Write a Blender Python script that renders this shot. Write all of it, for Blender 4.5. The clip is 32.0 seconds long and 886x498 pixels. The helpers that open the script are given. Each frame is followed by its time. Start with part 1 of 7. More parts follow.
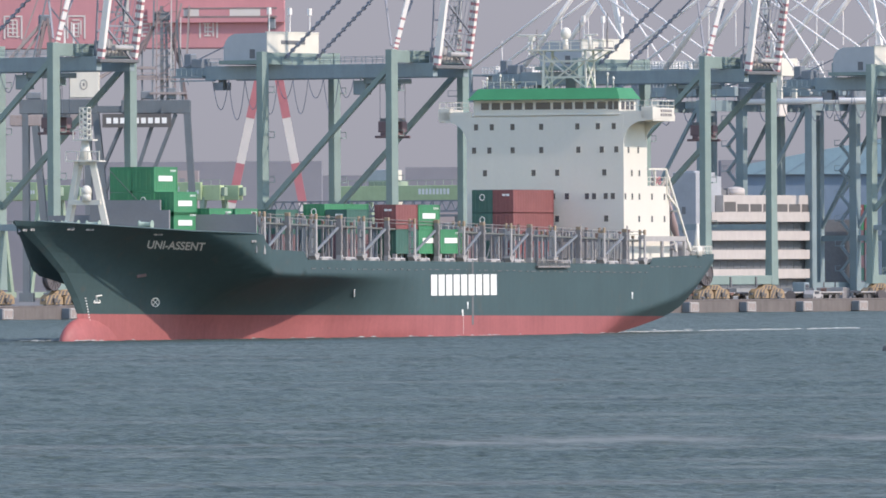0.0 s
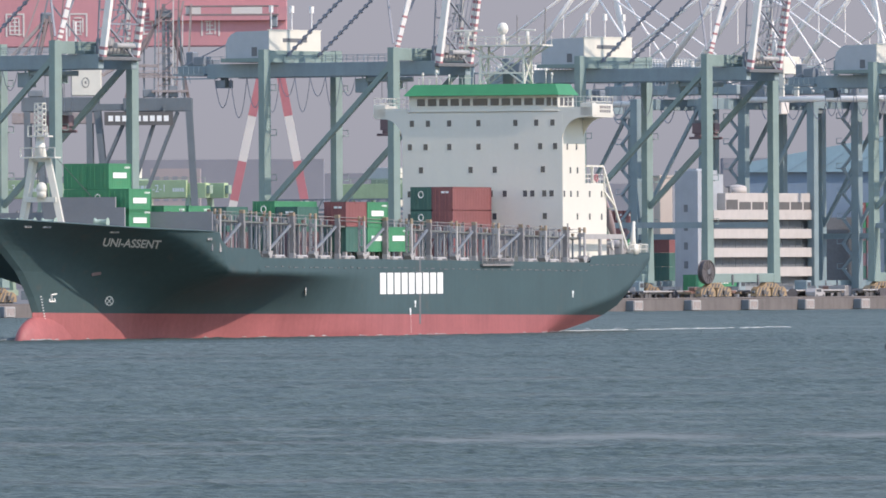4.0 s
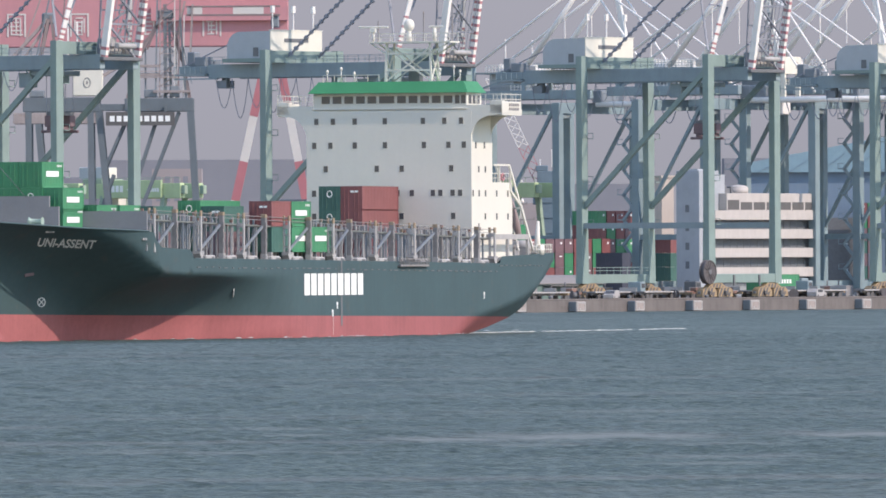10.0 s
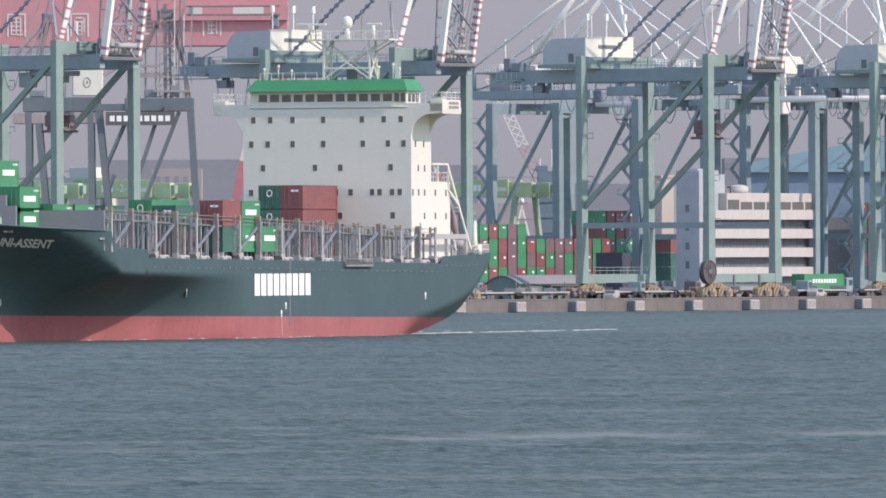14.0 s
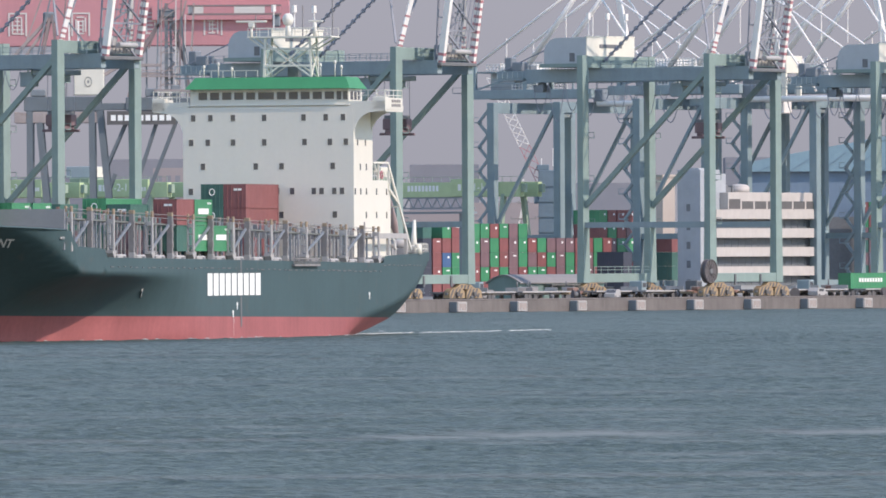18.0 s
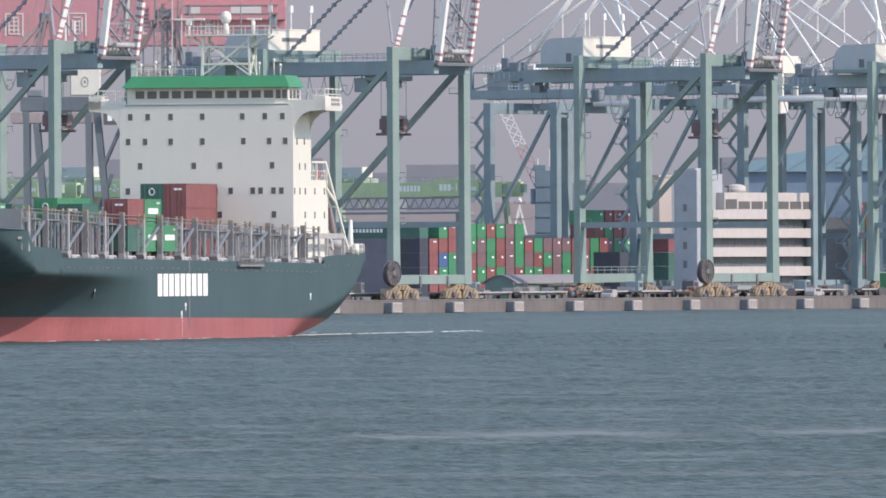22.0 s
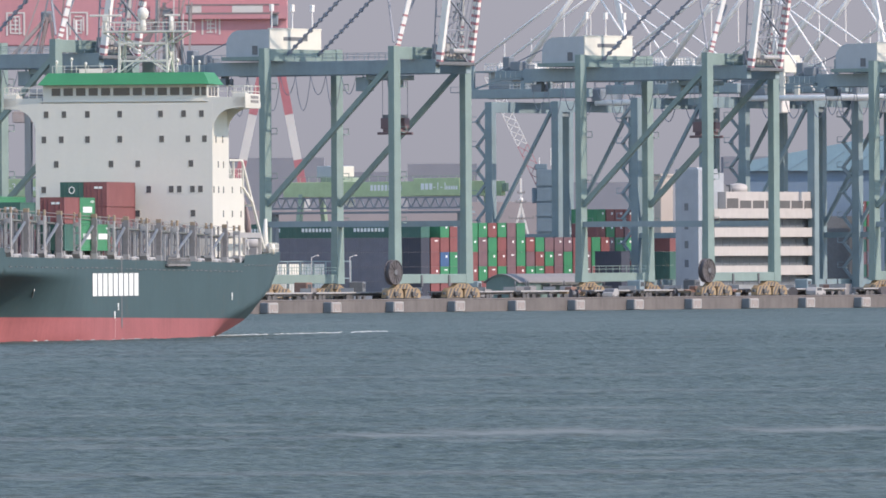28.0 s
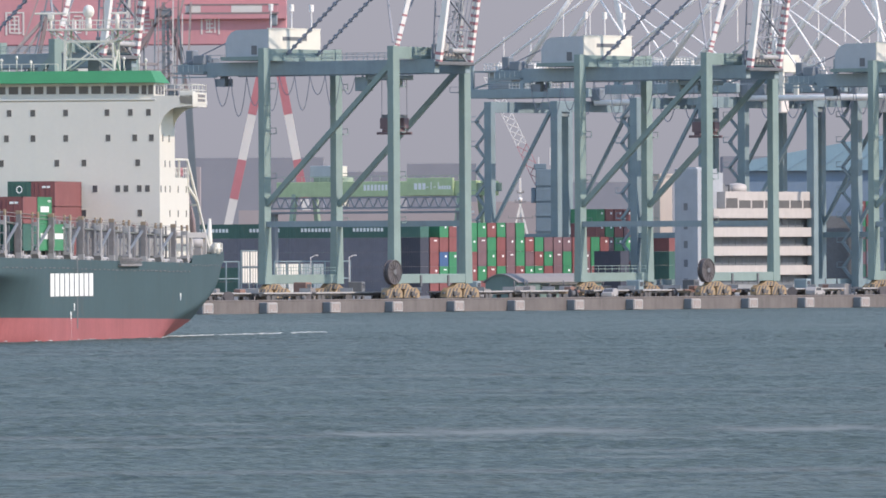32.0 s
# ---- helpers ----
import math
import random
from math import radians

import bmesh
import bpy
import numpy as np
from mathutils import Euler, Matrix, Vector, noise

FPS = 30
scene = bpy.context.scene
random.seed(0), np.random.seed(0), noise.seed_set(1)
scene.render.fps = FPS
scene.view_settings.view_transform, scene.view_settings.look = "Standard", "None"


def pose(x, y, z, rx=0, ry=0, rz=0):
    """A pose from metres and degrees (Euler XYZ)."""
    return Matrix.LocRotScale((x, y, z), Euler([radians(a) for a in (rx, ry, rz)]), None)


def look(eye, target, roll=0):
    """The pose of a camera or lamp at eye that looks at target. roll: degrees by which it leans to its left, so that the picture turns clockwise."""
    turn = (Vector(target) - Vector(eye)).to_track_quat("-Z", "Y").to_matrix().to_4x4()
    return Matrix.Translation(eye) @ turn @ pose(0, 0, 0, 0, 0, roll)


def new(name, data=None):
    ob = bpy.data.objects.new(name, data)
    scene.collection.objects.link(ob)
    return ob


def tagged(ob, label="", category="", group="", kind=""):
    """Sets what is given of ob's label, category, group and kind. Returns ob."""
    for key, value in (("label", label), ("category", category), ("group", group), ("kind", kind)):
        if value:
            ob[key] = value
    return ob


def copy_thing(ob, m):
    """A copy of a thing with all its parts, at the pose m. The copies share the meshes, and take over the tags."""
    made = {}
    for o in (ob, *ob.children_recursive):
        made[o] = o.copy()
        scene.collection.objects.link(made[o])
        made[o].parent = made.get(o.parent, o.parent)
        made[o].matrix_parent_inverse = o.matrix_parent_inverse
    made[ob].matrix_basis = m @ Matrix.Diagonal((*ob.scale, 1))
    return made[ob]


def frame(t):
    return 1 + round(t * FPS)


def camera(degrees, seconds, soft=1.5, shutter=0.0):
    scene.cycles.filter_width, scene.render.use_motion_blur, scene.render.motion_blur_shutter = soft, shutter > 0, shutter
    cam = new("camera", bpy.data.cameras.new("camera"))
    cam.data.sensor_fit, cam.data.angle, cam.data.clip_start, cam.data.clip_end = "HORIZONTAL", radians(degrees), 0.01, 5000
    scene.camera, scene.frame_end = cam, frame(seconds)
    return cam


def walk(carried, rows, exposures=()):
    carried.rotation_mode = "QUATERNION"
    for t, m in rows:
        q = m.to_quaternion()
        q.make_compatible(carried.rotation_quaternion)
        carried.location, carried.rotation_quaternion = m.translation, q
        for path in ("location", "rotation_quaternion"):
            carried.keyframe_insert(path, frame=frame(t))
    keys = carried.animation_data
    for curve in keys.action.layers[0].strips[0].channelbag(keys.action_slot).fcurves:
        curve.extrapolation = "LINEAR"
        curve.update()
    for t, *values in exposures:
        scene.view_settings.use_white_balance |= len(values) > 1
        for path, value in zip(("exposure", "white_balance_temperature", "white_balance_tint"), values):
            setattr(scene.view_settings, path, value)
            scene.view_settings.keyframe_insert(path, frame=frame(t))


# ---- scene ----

# The camera stands on the shore, 7.2 m over the water, with a long lens; it only trembles.
cam = camera(4.16, 32.0, soft=1.7)
HEIGHT, PITCH, ROLL = 7.21, 0.0849, -0.3


def aim(yaw, pitch):
    eye = Vector((0.0, 0.0, HEIGHT))
    a, b = radians(yaw), radians(PITCH + pitch)
    way = Vector((math.sin(a) * math.cos(b), math.cos(a) * math.cos(b), math.sin(b)))
    return look(eye, eye + way * 100.0, ROLL)


walk(cam, [
    (0, aim(0.0128, 0.0091)), (0.5, aim(0.0125, 0.0072)), (1, aim(0.0093, 0.0050)), (1.5, aim(0.0116, 0.0079)), (2, aim(0.0091, 0.0082)),
    (2.5, aim(0.0053, 0.0038)), (3, aim(0.0009, -0.0009)), (3.5, aim(0.0040, -0.0009)), (5.5, aim(0.0003, 0.0003)), (6, aim(0.0000, 0.0003)),
    (6.5, aim(-0.0006, 0.0000)), (7, aim(-0.0031, -0.0031)), (7.5, aim(-0.0031, -0.0043)), (8, aim(-0.0071, -0.0006)), (8.5, aim(-0.0031, -0.0031)),
    (9, aim(-0.0071, 0.0085)), (9.5, aim(-0.0113, 0.0003)), (10, aim(-0.0031, 0.0003)), (10.5, aim(-0.0071, 0.0000)), (11, aim(-0.0047, 0.0009)),
    (11.5, aim(-0.0043, -0.0031)), (12, aim(-0.0071, 0.0003)), (12.5, aim(-0.0037, 0.0038)), (13, aim(-0.0000, 0.0000)), (13.5, aim(-0.0031, 0.0032)),
    (14, aim(-0.0031, -0.0006)), (14.5, aim(-0.0040, -0.0040)), (16.5, aim(0.0091, -0.0034)), (17, aim(0.0045, -0.0037)), (17.5, aim(-0.0037, -0.0031)),
    (18, aim(-0.0085, -0.0037)), (18.5, aim(-0.0087, -0.0050)), (19, aim(-0.0119, -0.0085)), (19.5, aim(-0.0127, -0.0047)), (20, aim(-0.0043, -0.0040)),
    (20.5, aim(-0.0031, -0.0006)), (21, aim(-0.0034, 0.0031)), (21.5, aim(0.0051, 0.0006)), (22, aim(0.0076, -0.0031)), (22.5, aim(0.0040, -0.0050)),
    (23, aim(0.0009, -0.0050)), (23.5, aim(0.0045, -0.0040)), (24, aim(0.0075, 0.0000)), (24.5, aim(0.0082, -0.0040)), (25, aim(0.0082, -0.0034)),
    (25.5, aim(0.0009, -0.0037)), (27.5, aim(-0.0006, -0.0072)), (28, aim(0.0009, -0.0072)), (28.5, aim(0.0012, -0.0050)), (29, aim(-0.0034, -0.0037)),
    (29.5, aim(0.0000, -0.0047)), (30, aim(0.0085, -0.0047)), (30.5, aim(0.0154, 0.0006)), (31, aim(0.0116, -0.0043)), (31.5, aim(0.0045, -0.0085)),
    (32, aim(0.0045, -0.0080)),
], exposures=[(0.0, 1.2, 6000, 20), (32.0, 1.2, 6000, 20)])

# ---- light: a hazy afternoon, the sun high over the water to one side ----
SUN_TO = Vector((0.896, -0.444, 0.0)).normalized()
SUN_UP = radians(40.0)
world = bpy.data.worlds.new("world")
scene.world = world
world.use_nodes = True
wn, wl = world.node_tree.nodes, world.node_tree.links
sky = wn.new("ShaderNodeTexSky")
sky.sky_type = "NISHITA"
sky.sun_disc = False
sky.sun_elevation = SUN_UP
sky.sun_rotation = math.atan2(SUN_TO.x, SUN_TO.y)
sky.air_density, sky.dust_density, sky.ozone_density = 1.7, 0.25, 1.0
wl.new(sky.outputs[0], wn["Background"].inputs["Color"])
wn["Background"].inputs["Strength"].default_value = 0.09
sun = new("sun", bpy.data.lights.new("sun", "SUN"))
sun.data.energy, sun.data.angle, sun.data.color = 1.75, radians(0.6), (1.0, 0.85, 0.64)
toward = SUN_TO * math.cos(SUN_UP) + Vector((0, 0, math.sin(SUN_UP)))
sun.matrix_world = look(toward * 300, (0, 0, 0))


# ---- materials ----
def material(name, colour, rough=0.6, metal=0.0, vary=0.12, size=1.5, fine=0.25, bump=0.0, streak=0.0, rust=0.0, each=0.0):
    """A painted or worn surface: broad patches, fine grain, streaks that run down, rust spots and a shift from thing to thing."""
    m = bpy.data.materials.new(name)
    m.use_nodes = True
    n, l = m.node_tree.nodes, m.node_tree.links
    b = n["Principled BSDF"]
    b.inputs["Roughness"].default_value = rough
    b.inputs["Metallic"].default_value = metal
    co = n.new("ShaderNodeTexCoord")
    big = n.new("ShaderNodeTexNoise")
    big.inputs["Scale"].default_value, big.inputs["Detail"].default_value = 1.0 / size, 5
    small = n.new("ShaderNodeTexNoise")
    small.inputs["Scale"].default_value, small.inputs["Detail"].default_value = 1.0 / fine, 3
    l.new(co.outputs["Object"], big.inputs["Vector"])
    l.new(co.outputs["Object"], small.inputs["Vector"])
    add = n.new("ShaderNodeMath")
    add.operation = "MULTIPLY_ADD"
    l.new(small.outputs["Fac"], add.inputs[0])
    add.inputs[1].default_value = 0.45
    l.new(big.outputs["Fac"], add.inputs[2])
    value = add.outputs[0]
    if streak:
        mp = n.new("ShaderNodeMapping")
        mp.inputs["Scale"].default_value = (1.6, 1.6, 0.10)
        l.new(co.outputs["Object"], mp.inputs["Vector"])
        run = n.new("ShaderNodeTexNoise")
        run.inputs["Scale"].default_value, run.inputs["Detail"].default_value = 1.0, 4
        l.new(mp.outputs[0], run.inputs["Vector"])
        more = n.new("ShaderNodeMath")
        more.operation = "MULTIPLY_ADD"
        l.new(run.outputs["Fac"], more.inputs[0])
        more.inputs[1].default_value = streak
        l.new(value, more.inputs[2])
        value = more.outputs[0]
    if each:
        info = n.new("ShaderNodeObjectInfo")
        more = n.new("ShaderNodeMath")
        more.operation = "MULTIPLY_ADD"
        l.new(info.outputs["Random"], more.inputs[0])
        more.inputs[1].default_value = each
        l.new(value, more.inputs[2])
        value = more.outputs[0]
    mid = 0.72 + 0.5 * streak + 0.5 * each
    rng = n.new("ShaderNodeMapRange")
    rng.inputs["From Min"].default_value, rng.inputs["From Max"].default_value = mid - 0.4, mid + 0.4
    rng.inputs["To Min"].default_value, rng.inputs["To Max"].default_value = 1 - vary, 1 + vary
    l.new(value, rng.inputs["Value"])
    mix = n.new("ShaderNodeMix")
    mix.data_type, mix.blend_type = "RGBA", "MULTIPLY"
    mix.inputs["Factor"].default_value = 1.0
    mix.inputs["A"].default_value = (*colour, 1)
    l.new(rng.outputs[0], mix.inputs["B"])
    out = mix.outputs["Result"]
    if rust:
        spot = n.new("ShaderNodeTexNoise")
        spot.inputs["Scale"].default_value, spot.inputs["Detail"].default_value = 0.7, 8
        l.new(co.outputs["Object"], spot.inputs["Vector"])
        cut = n.new("ShaderNodeMapRange")
        cut.inputs["From Min"].default_value, cut.inputs["From Max"].default_value = 0.60, 0.72
        cut.inputs["To Max"].default_value = rust
        l.new(spot.outputs["Fac"], cut.inputs["Value"])
        over = n.new("ShaderNodeMix")
        over.data_type = "RGBA"
        l.new(cut.outputs[0], over.inputs["Factor"])
        l.new(out, over.inputs["A"])
        over.inputs["B"].default_value = (0.19, 0.10, 0.06, 1)
        out = over.outputs["Result"]
    l.new(out, b.inputs["Base Color"])
    if bump:
        bp = n.new("ShaderNodeBump")
        bp.inputs["Strength"].default_value, bp.inputs["Distance"].default_value = bump, 0.05
        l.new(small.outputs["Fac"], bp.inputs["Height"])
        l.new(bp.outputs[0], b.inputs["Normal"])
    return m


def water_material():
    m = bpy.data.materials.new("harbour_water")
    m.use_nodes = True
    n, l = m.node_tree.nodes, m.node_tree.links
    b = n["Principled BSDF"]
    b.inputs["IOR"].default_value = 1.115
    co = n.new("ShaderNodeTexCoord")

    def noise_at(scale, sx, sy, detail, rot=0.0):
        mp = n.new("ShaderNodeMapping")
        mp.inputs["Scale"].default_value = (sx, sy, 1)
        mp.inputs["Rotation"].default_value = (0, 0, rot)
        l.new(co.outputs["Object"], mp.inputs["Vector"])
        t = n.new("ShaderNodeTexNoise")
        t.inputs["Scale"].default_value, t.inputs["Detail"].default_value = scale, detail
        l.new(mp.outputs[0], t.inputs["Vector"])
        return t.outputs["Fac"]

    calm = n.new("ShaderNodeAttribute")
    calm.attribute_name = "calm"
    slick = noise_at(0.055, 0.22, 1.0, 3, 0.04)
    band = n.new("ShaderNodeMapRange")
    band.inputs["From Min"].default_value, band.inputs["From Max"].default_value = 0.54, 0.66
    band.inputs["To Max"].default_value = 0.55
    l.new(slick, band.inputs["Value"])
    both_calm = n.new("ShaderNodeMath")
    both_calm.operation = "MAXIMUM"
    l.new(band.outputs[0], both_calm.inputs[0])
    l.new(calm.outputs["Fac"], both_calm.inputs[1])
    chop = noise_at(2.9, 0.45, 1.0, 5, 0.06)
    amp = n.new("ShaderNodeMapRange")
    amp.inputs["To Min"].default_value, amp.inputs["To Max"].default_value = 1.0, 0.12
    l.new(both_calm.outputs[0], amp.inputs["Value"])
    b1 = n.new("ShaderNodeBump")
    b1.inputs["Distance"].default_value = 0.42
    l.new(amp.outputs[0], b1.inputs["Strength"])
    l.new(chop, b1.inputs["Height"])
    l.new(b1.outputs[0], b.inputs["Normal"])
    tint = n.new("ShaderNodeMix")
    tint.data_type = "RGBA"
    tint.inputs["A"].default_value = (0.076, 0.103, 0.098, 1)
    # Paler colour of the calm streaks stands in for the haze they reflect.
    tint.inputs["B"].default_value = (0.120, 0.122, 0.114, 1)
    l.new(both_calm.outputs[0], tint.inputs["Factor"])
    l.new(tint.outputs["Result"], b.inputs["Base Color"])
    b.inputs["Roughness"].default_value = 0.34
    return m


def glow_material(name, low, high, z0, z1):
    """Far air: a plain backdrop that is a little lighter higher up."""
    m = bpy.data.materials.new(name)
    m.use_nodes = True
    n, l = m.node_tree.nodes, m.node_tree.links
    n.remove(n["Principled BSDF"])
    e = n.new("ShaderNodeEmission")
    geo = n.new("ShaderNodeNewGeometry")
    sep = n.new("ShaderNodeSeparateXYZ")
    l.new(geo.outputs["Position"], sep.inputs[0])
    rng = n.new("ShaderNodeMapRange")
    rng.inputs["From Min"].default_value, rng.inputs["From Max"].default_value = z0, z1
    l.new(sep.outputs["Z"], rng.inputs["Value"])
    mix = n.new("ShaderNodeMix")
    mix.data_type = "RGBA"
    mix.inputs["A"].default_value, mix.inputs["B"].default_value = (*low, 1), (*high, 1)
    l.new(rng.outputs[0], mix.inputs["Factor"])
    l.new(mix.outputs["Result"], e.inputs["Color"])
    l.new(e.outputs[0], n["Material Output"].inputs["Surface"])
    return m


WATER = water_material()
HULL = material("hull_green_paint", (0.050, 0.088, 0.097), 0.6, vary=0.16, size=6, fine=0.5, streak=0.5, rust=0.12)
BOOT = material("red_antifouling", (0.33, 0.105, 0.108), 0.6, vary=0.26, size=7, fine=0.4, streak=0.5)
WHITE = material("white_ship_paint", (0.70, 0.672, 0.600), 0.5, vary=0.05, size=5, fine=0.4, streak=0.35)
ROOF = material("bright_green_paint", (0.045, 0.225, 0.10), 0.6, vary=0.12, size=2)
DECKRED = material("deck_paint", (0.16, 0.17, 0.16), 0.7, vary=0.2)
STEEL = material("lashing_grey_paint", (0.235, 0.222, 0.222), 0.6, vary=0.25, size=0.8, rust=0.25)
PALE = material("pale_grey_paint", (0.39, 0.375, 0.37), 0.6, vary=0.15, size=0.8, rust=0.15)
YELLOWTOP = material("ochre_paint", (0.31, 0.235, 0.16), 0.6, vary=0.2, size=0.5)
BREAKWATER = material("grey_bulkhead_paint", (0.25, 0.25, 0.265), 0.6, vary=0.1, size=2)
WINCH = material("pale_green_deck_gear", (0.33, 0.42, 0.36), 0.6, vary=0.25, size=0.4, rust=0.2)
RUSTY = material("rusty_lashing_gear", (0.25, 0.15, 0.12), 0.75, vary=0.25, size=0.4)
BRACE = material("blue_grey_brace_paint", (0.20, 0.22, 0.245), 0.6, vary=0.15, size=1.0)
GLASS = material("dark_window_glass", (0.09, 0.095, 0.105), 0.15, vary=0.1)
LETTER = material("white_lettering", (0.85, 0.85, 0.83), 0.5, vary=0.06)
FOAM = material("foam", (0.36, 0.385, 0.39), 0.8, vary=0.2, size=0.6, fine=0.1)
ORANGE = material("lifeboat_red", (0.33, 0.25, 0.25), 0.5, vary=0.1)
DARK = material("dark_machinery", (0.15, 0.155, 0.165), 0.6, vary=0.2, size=0.7)
CRANE = material("crane_green_paint", (0.222, 0.292, 0.272), 0.55, vary=0.14, size=3, fine=0.4, streak=0.4, rust=0.10)
CRANE_OLD = material("crane_blue_green_paint", (0.205, 0.268, 0.288), 0.6, vary=0.16, size=3, streak=0.4, rust=0.10)
# Haze is mixed into this green: paler and greyer than the paint itself.
GIRDER = material("girder_hazed_green_paint", (0.25, 0.31, 0.335), 0.6, vary=0.16, size=3, streak=0.4, rust=0.12)
HOUSEGREY = material("machine_house_grey", (0.42, 0.45, 0.475), 0.6, vary=0.08, size=2, streak=0.4)
# Truss colour is raised towards the haze as well.
TRUSS = material("truss_hazed_paint", (0.2, 0.225, 0.25), 0.65, vary=0.15)
CREAM = material("machine_house_cream", (0.70, 0.67, 0.585), 0.55, vary=0.07, size=2, streak=0.4)
STAY = material("white_stay_paint", (0.82, 0.78, 0.74), 0.5, vary=0.08)
STAYDARK = material("dark_stay_steel", (0.25, 0.26, 0.3), 0.6, vary=0.15)
REDBAND = material("red_band_paint", (0.44, 0.2, 0.215), 0.55, vary=0.12)
SPREADER = material("spreader_red_paint", (0.18, 0.12, 0.13), 0.6, vary=0.2)
RUBBER = material("brown_cable_drum", (0.115, 0.105, 0.11), 0.85, vary=0.2, size=0.6)
STRIPE_Y = material("warning_yellow", (0.34, 0.245, 0.145), 0.7, vary=0.25, size=0.7, rust=0.2)
STRIPE_K = material("warning_black", (0.11, 0.105, 0.105), 0.6, vary=0.2)
CONCRETE = material("quay_concrete", (0.155, 0.138, 0.132), 0.85, vary=0.22, size=3, fine=0.3, bump=0.3, streak=0.8)
BLOCK = material("fender_concrete", (0.33, 0.285, 0.27), 0.85, vary=0.2, size=0.8, bump=0.3, streak=0.5)
ASPHALT = material("quay_asphalt", (0.17, 0.165, 0.16), 0.9, vary=0.2, size=6)


# ---- mesh helpers ----
def part(name, bm, mat, parent=None, label=""):
    me = bpy.data.meshes.new(name)
    bm.normal_update()
    bm.to_mesh(me)
    bm.free()
    me.materials.append(mat)
    ob = new(name, me)
    if parent is not None:
        ob.parent = parent
    if label:
        ob["label"] = label
    return ob


def shared(name, me, parent, m=None, label=""):
    ob = new(name, me)
    ob.parent = parent
    if m is not None:
        ob.matrix_basis = m
    if label:
        ob["label"] = label
    return ob


def thing(name, label, category, group="", m=None, kind=""):
    ob = tagged(new(name), label, category, group, kind)
    ob.empty_display_size = 0.5
    if m is not None:
        ob.matrix_basis = m
    return ob


def box(bm, x0, x1, y0, y1, z0, z1, bevel=0.0):
    v = [bm.verts.new((x, y, z)) for z in (z0, z1) for x, y in ((x0, y0), (x1, y0), (x1, y1), (x0, y1))]
    fs = [bm.faces.new([v[i] for i in q]) for q in ((3, 2, 1, 0), (4, 5, 6, 7), (0, 1, 5, 4), (1, 2, 6, 5), (2, 3, 7, 6), (3, 0, 4, 7))]
    if bevel:
        bmesh.ops.bevel(bm, geom=list({e for f in fs for e in f.edges}), offset=bevel, segments=1, affect="EDGES")
    return bm


def boxes(*items, bevel=0.0):
    bm = bmesh.new()
    for it in items:
        box(bm, *it, bevel=bevel)
    return bm


def beam(bm, a, b, w, d=None, up=(0, 0, 1)):
    """A square bar from a to b: w across, d along the up side."""
    a, b = Vector(a), Vector(b)
    d = w if d is None else d
    way = (b - a).normalized()
    u = Vector(up)
    if abs(way.dot(u)) > 0.98:
        u = Vector((1, 0, 0))
    s = way.cross(u).normalized()
    t = s.cross(way)
    v = [bm.verts.new(p + s * i * w / 2 + t * j * d / 2) for p in (a, b) for i, j in ((-1, -1), (1, -1), (1, 1), (-1, 1))]
    for q in ((0, 1, 2, 3), (7, 6, 5, 4), (1, 0, 4, 5), (2, 1, 5, 6), (3, 2, 6, 7), (0, 3, 7, 4)):
        bm.faces.new([v[i] for i in q])
    return bm


def bars(items, w, d=None):
    bm = bmesh.new()
    for a, b in items:
        beam(bm, a, b, w, d)
    return bm


def tube(bm, pts, r, n=8):
    pts = [Vector(p) for p in pts]
    rings = []
    for i, p in enumerate(pts):
        way = (pts[min(i + 1, len(pts) - 1)] - pts[max(i - 1, 0)]).normalized()
        u = Vector((0, 0, 1)) if abs(way.z) < 0.95 else Vector((1, 0, 0))
        s = way.cross(u).normalized()
        t = s.cross(way)
        k = r[i] if isinstance(r, (list, tuple)) else r
        rings.append([bm.verts.new(p + (s * math.cos(a) + t * math.sin(a)) * k) for a in [2 * math.pi * j / n for j in range(n)]])
    for q0, q1 in zip(rings, rings[1:]):
        for j in range(n):
            bm.faces.new((q0[j], q0[(j + 1) % n], q1[(j + 1) % n], q1[j])).smooth = n > 6
    bm.faces.new(rings[0][::-1])
    bm.faces.new(rings[-1])
    return bm


def prism(bm, outline, axis, a, b):
    """An outline in the plane across the axis (0, 1, 2), pulled from a to b along it."""
    def at(p, k):
        q = list(p)
        q.insert(axis, k)
        return bm.verts.new(q)
    lo, hi = [at(p, a) for p in outline], [at(p, b) for p in outline]
    bm.faces.new(lo[::-1])
    bm.faces.new(hi)
    k = len(outline)
    for i in range(k):
        bm.faces.new((lo[i], lo[(i + 1) % k], hi[(i + 1) % k], hi[i]))
    bmesh.ops.recalc_face_normals(bm, faces=bm.faces[:])
    return bm


def ball(bm, centre, rx, ry, rz, n=16, rings=10):
    m = Matrix.Translation(centre) @ Matrix.Diagonal((rx, ry, rz, 1))
    bmesh.ops.create_uvsphere(bm, u_segments=n, v_segments=rings, radius=1, matrix=m)
    for f in bm.faces:
        f.smooth = True
    return bm


# ---- water, far air and quay ----
WAVES = []
wave_dice = random.Random(5)
for i in range(56):
    length = 0.45 * (2.6 / 0.45) ** (i / 55)
    turn = wave_dice.gauss(radians(-87), radians(22))
    WAVES.append((2 * math.pi / length, math.cos(turn), math.sin(turn), wave_dice.uniform(0, 6.28), 0.0062 * length ** 0.5 * wave_dice.uniform(0.6, 1.4)))


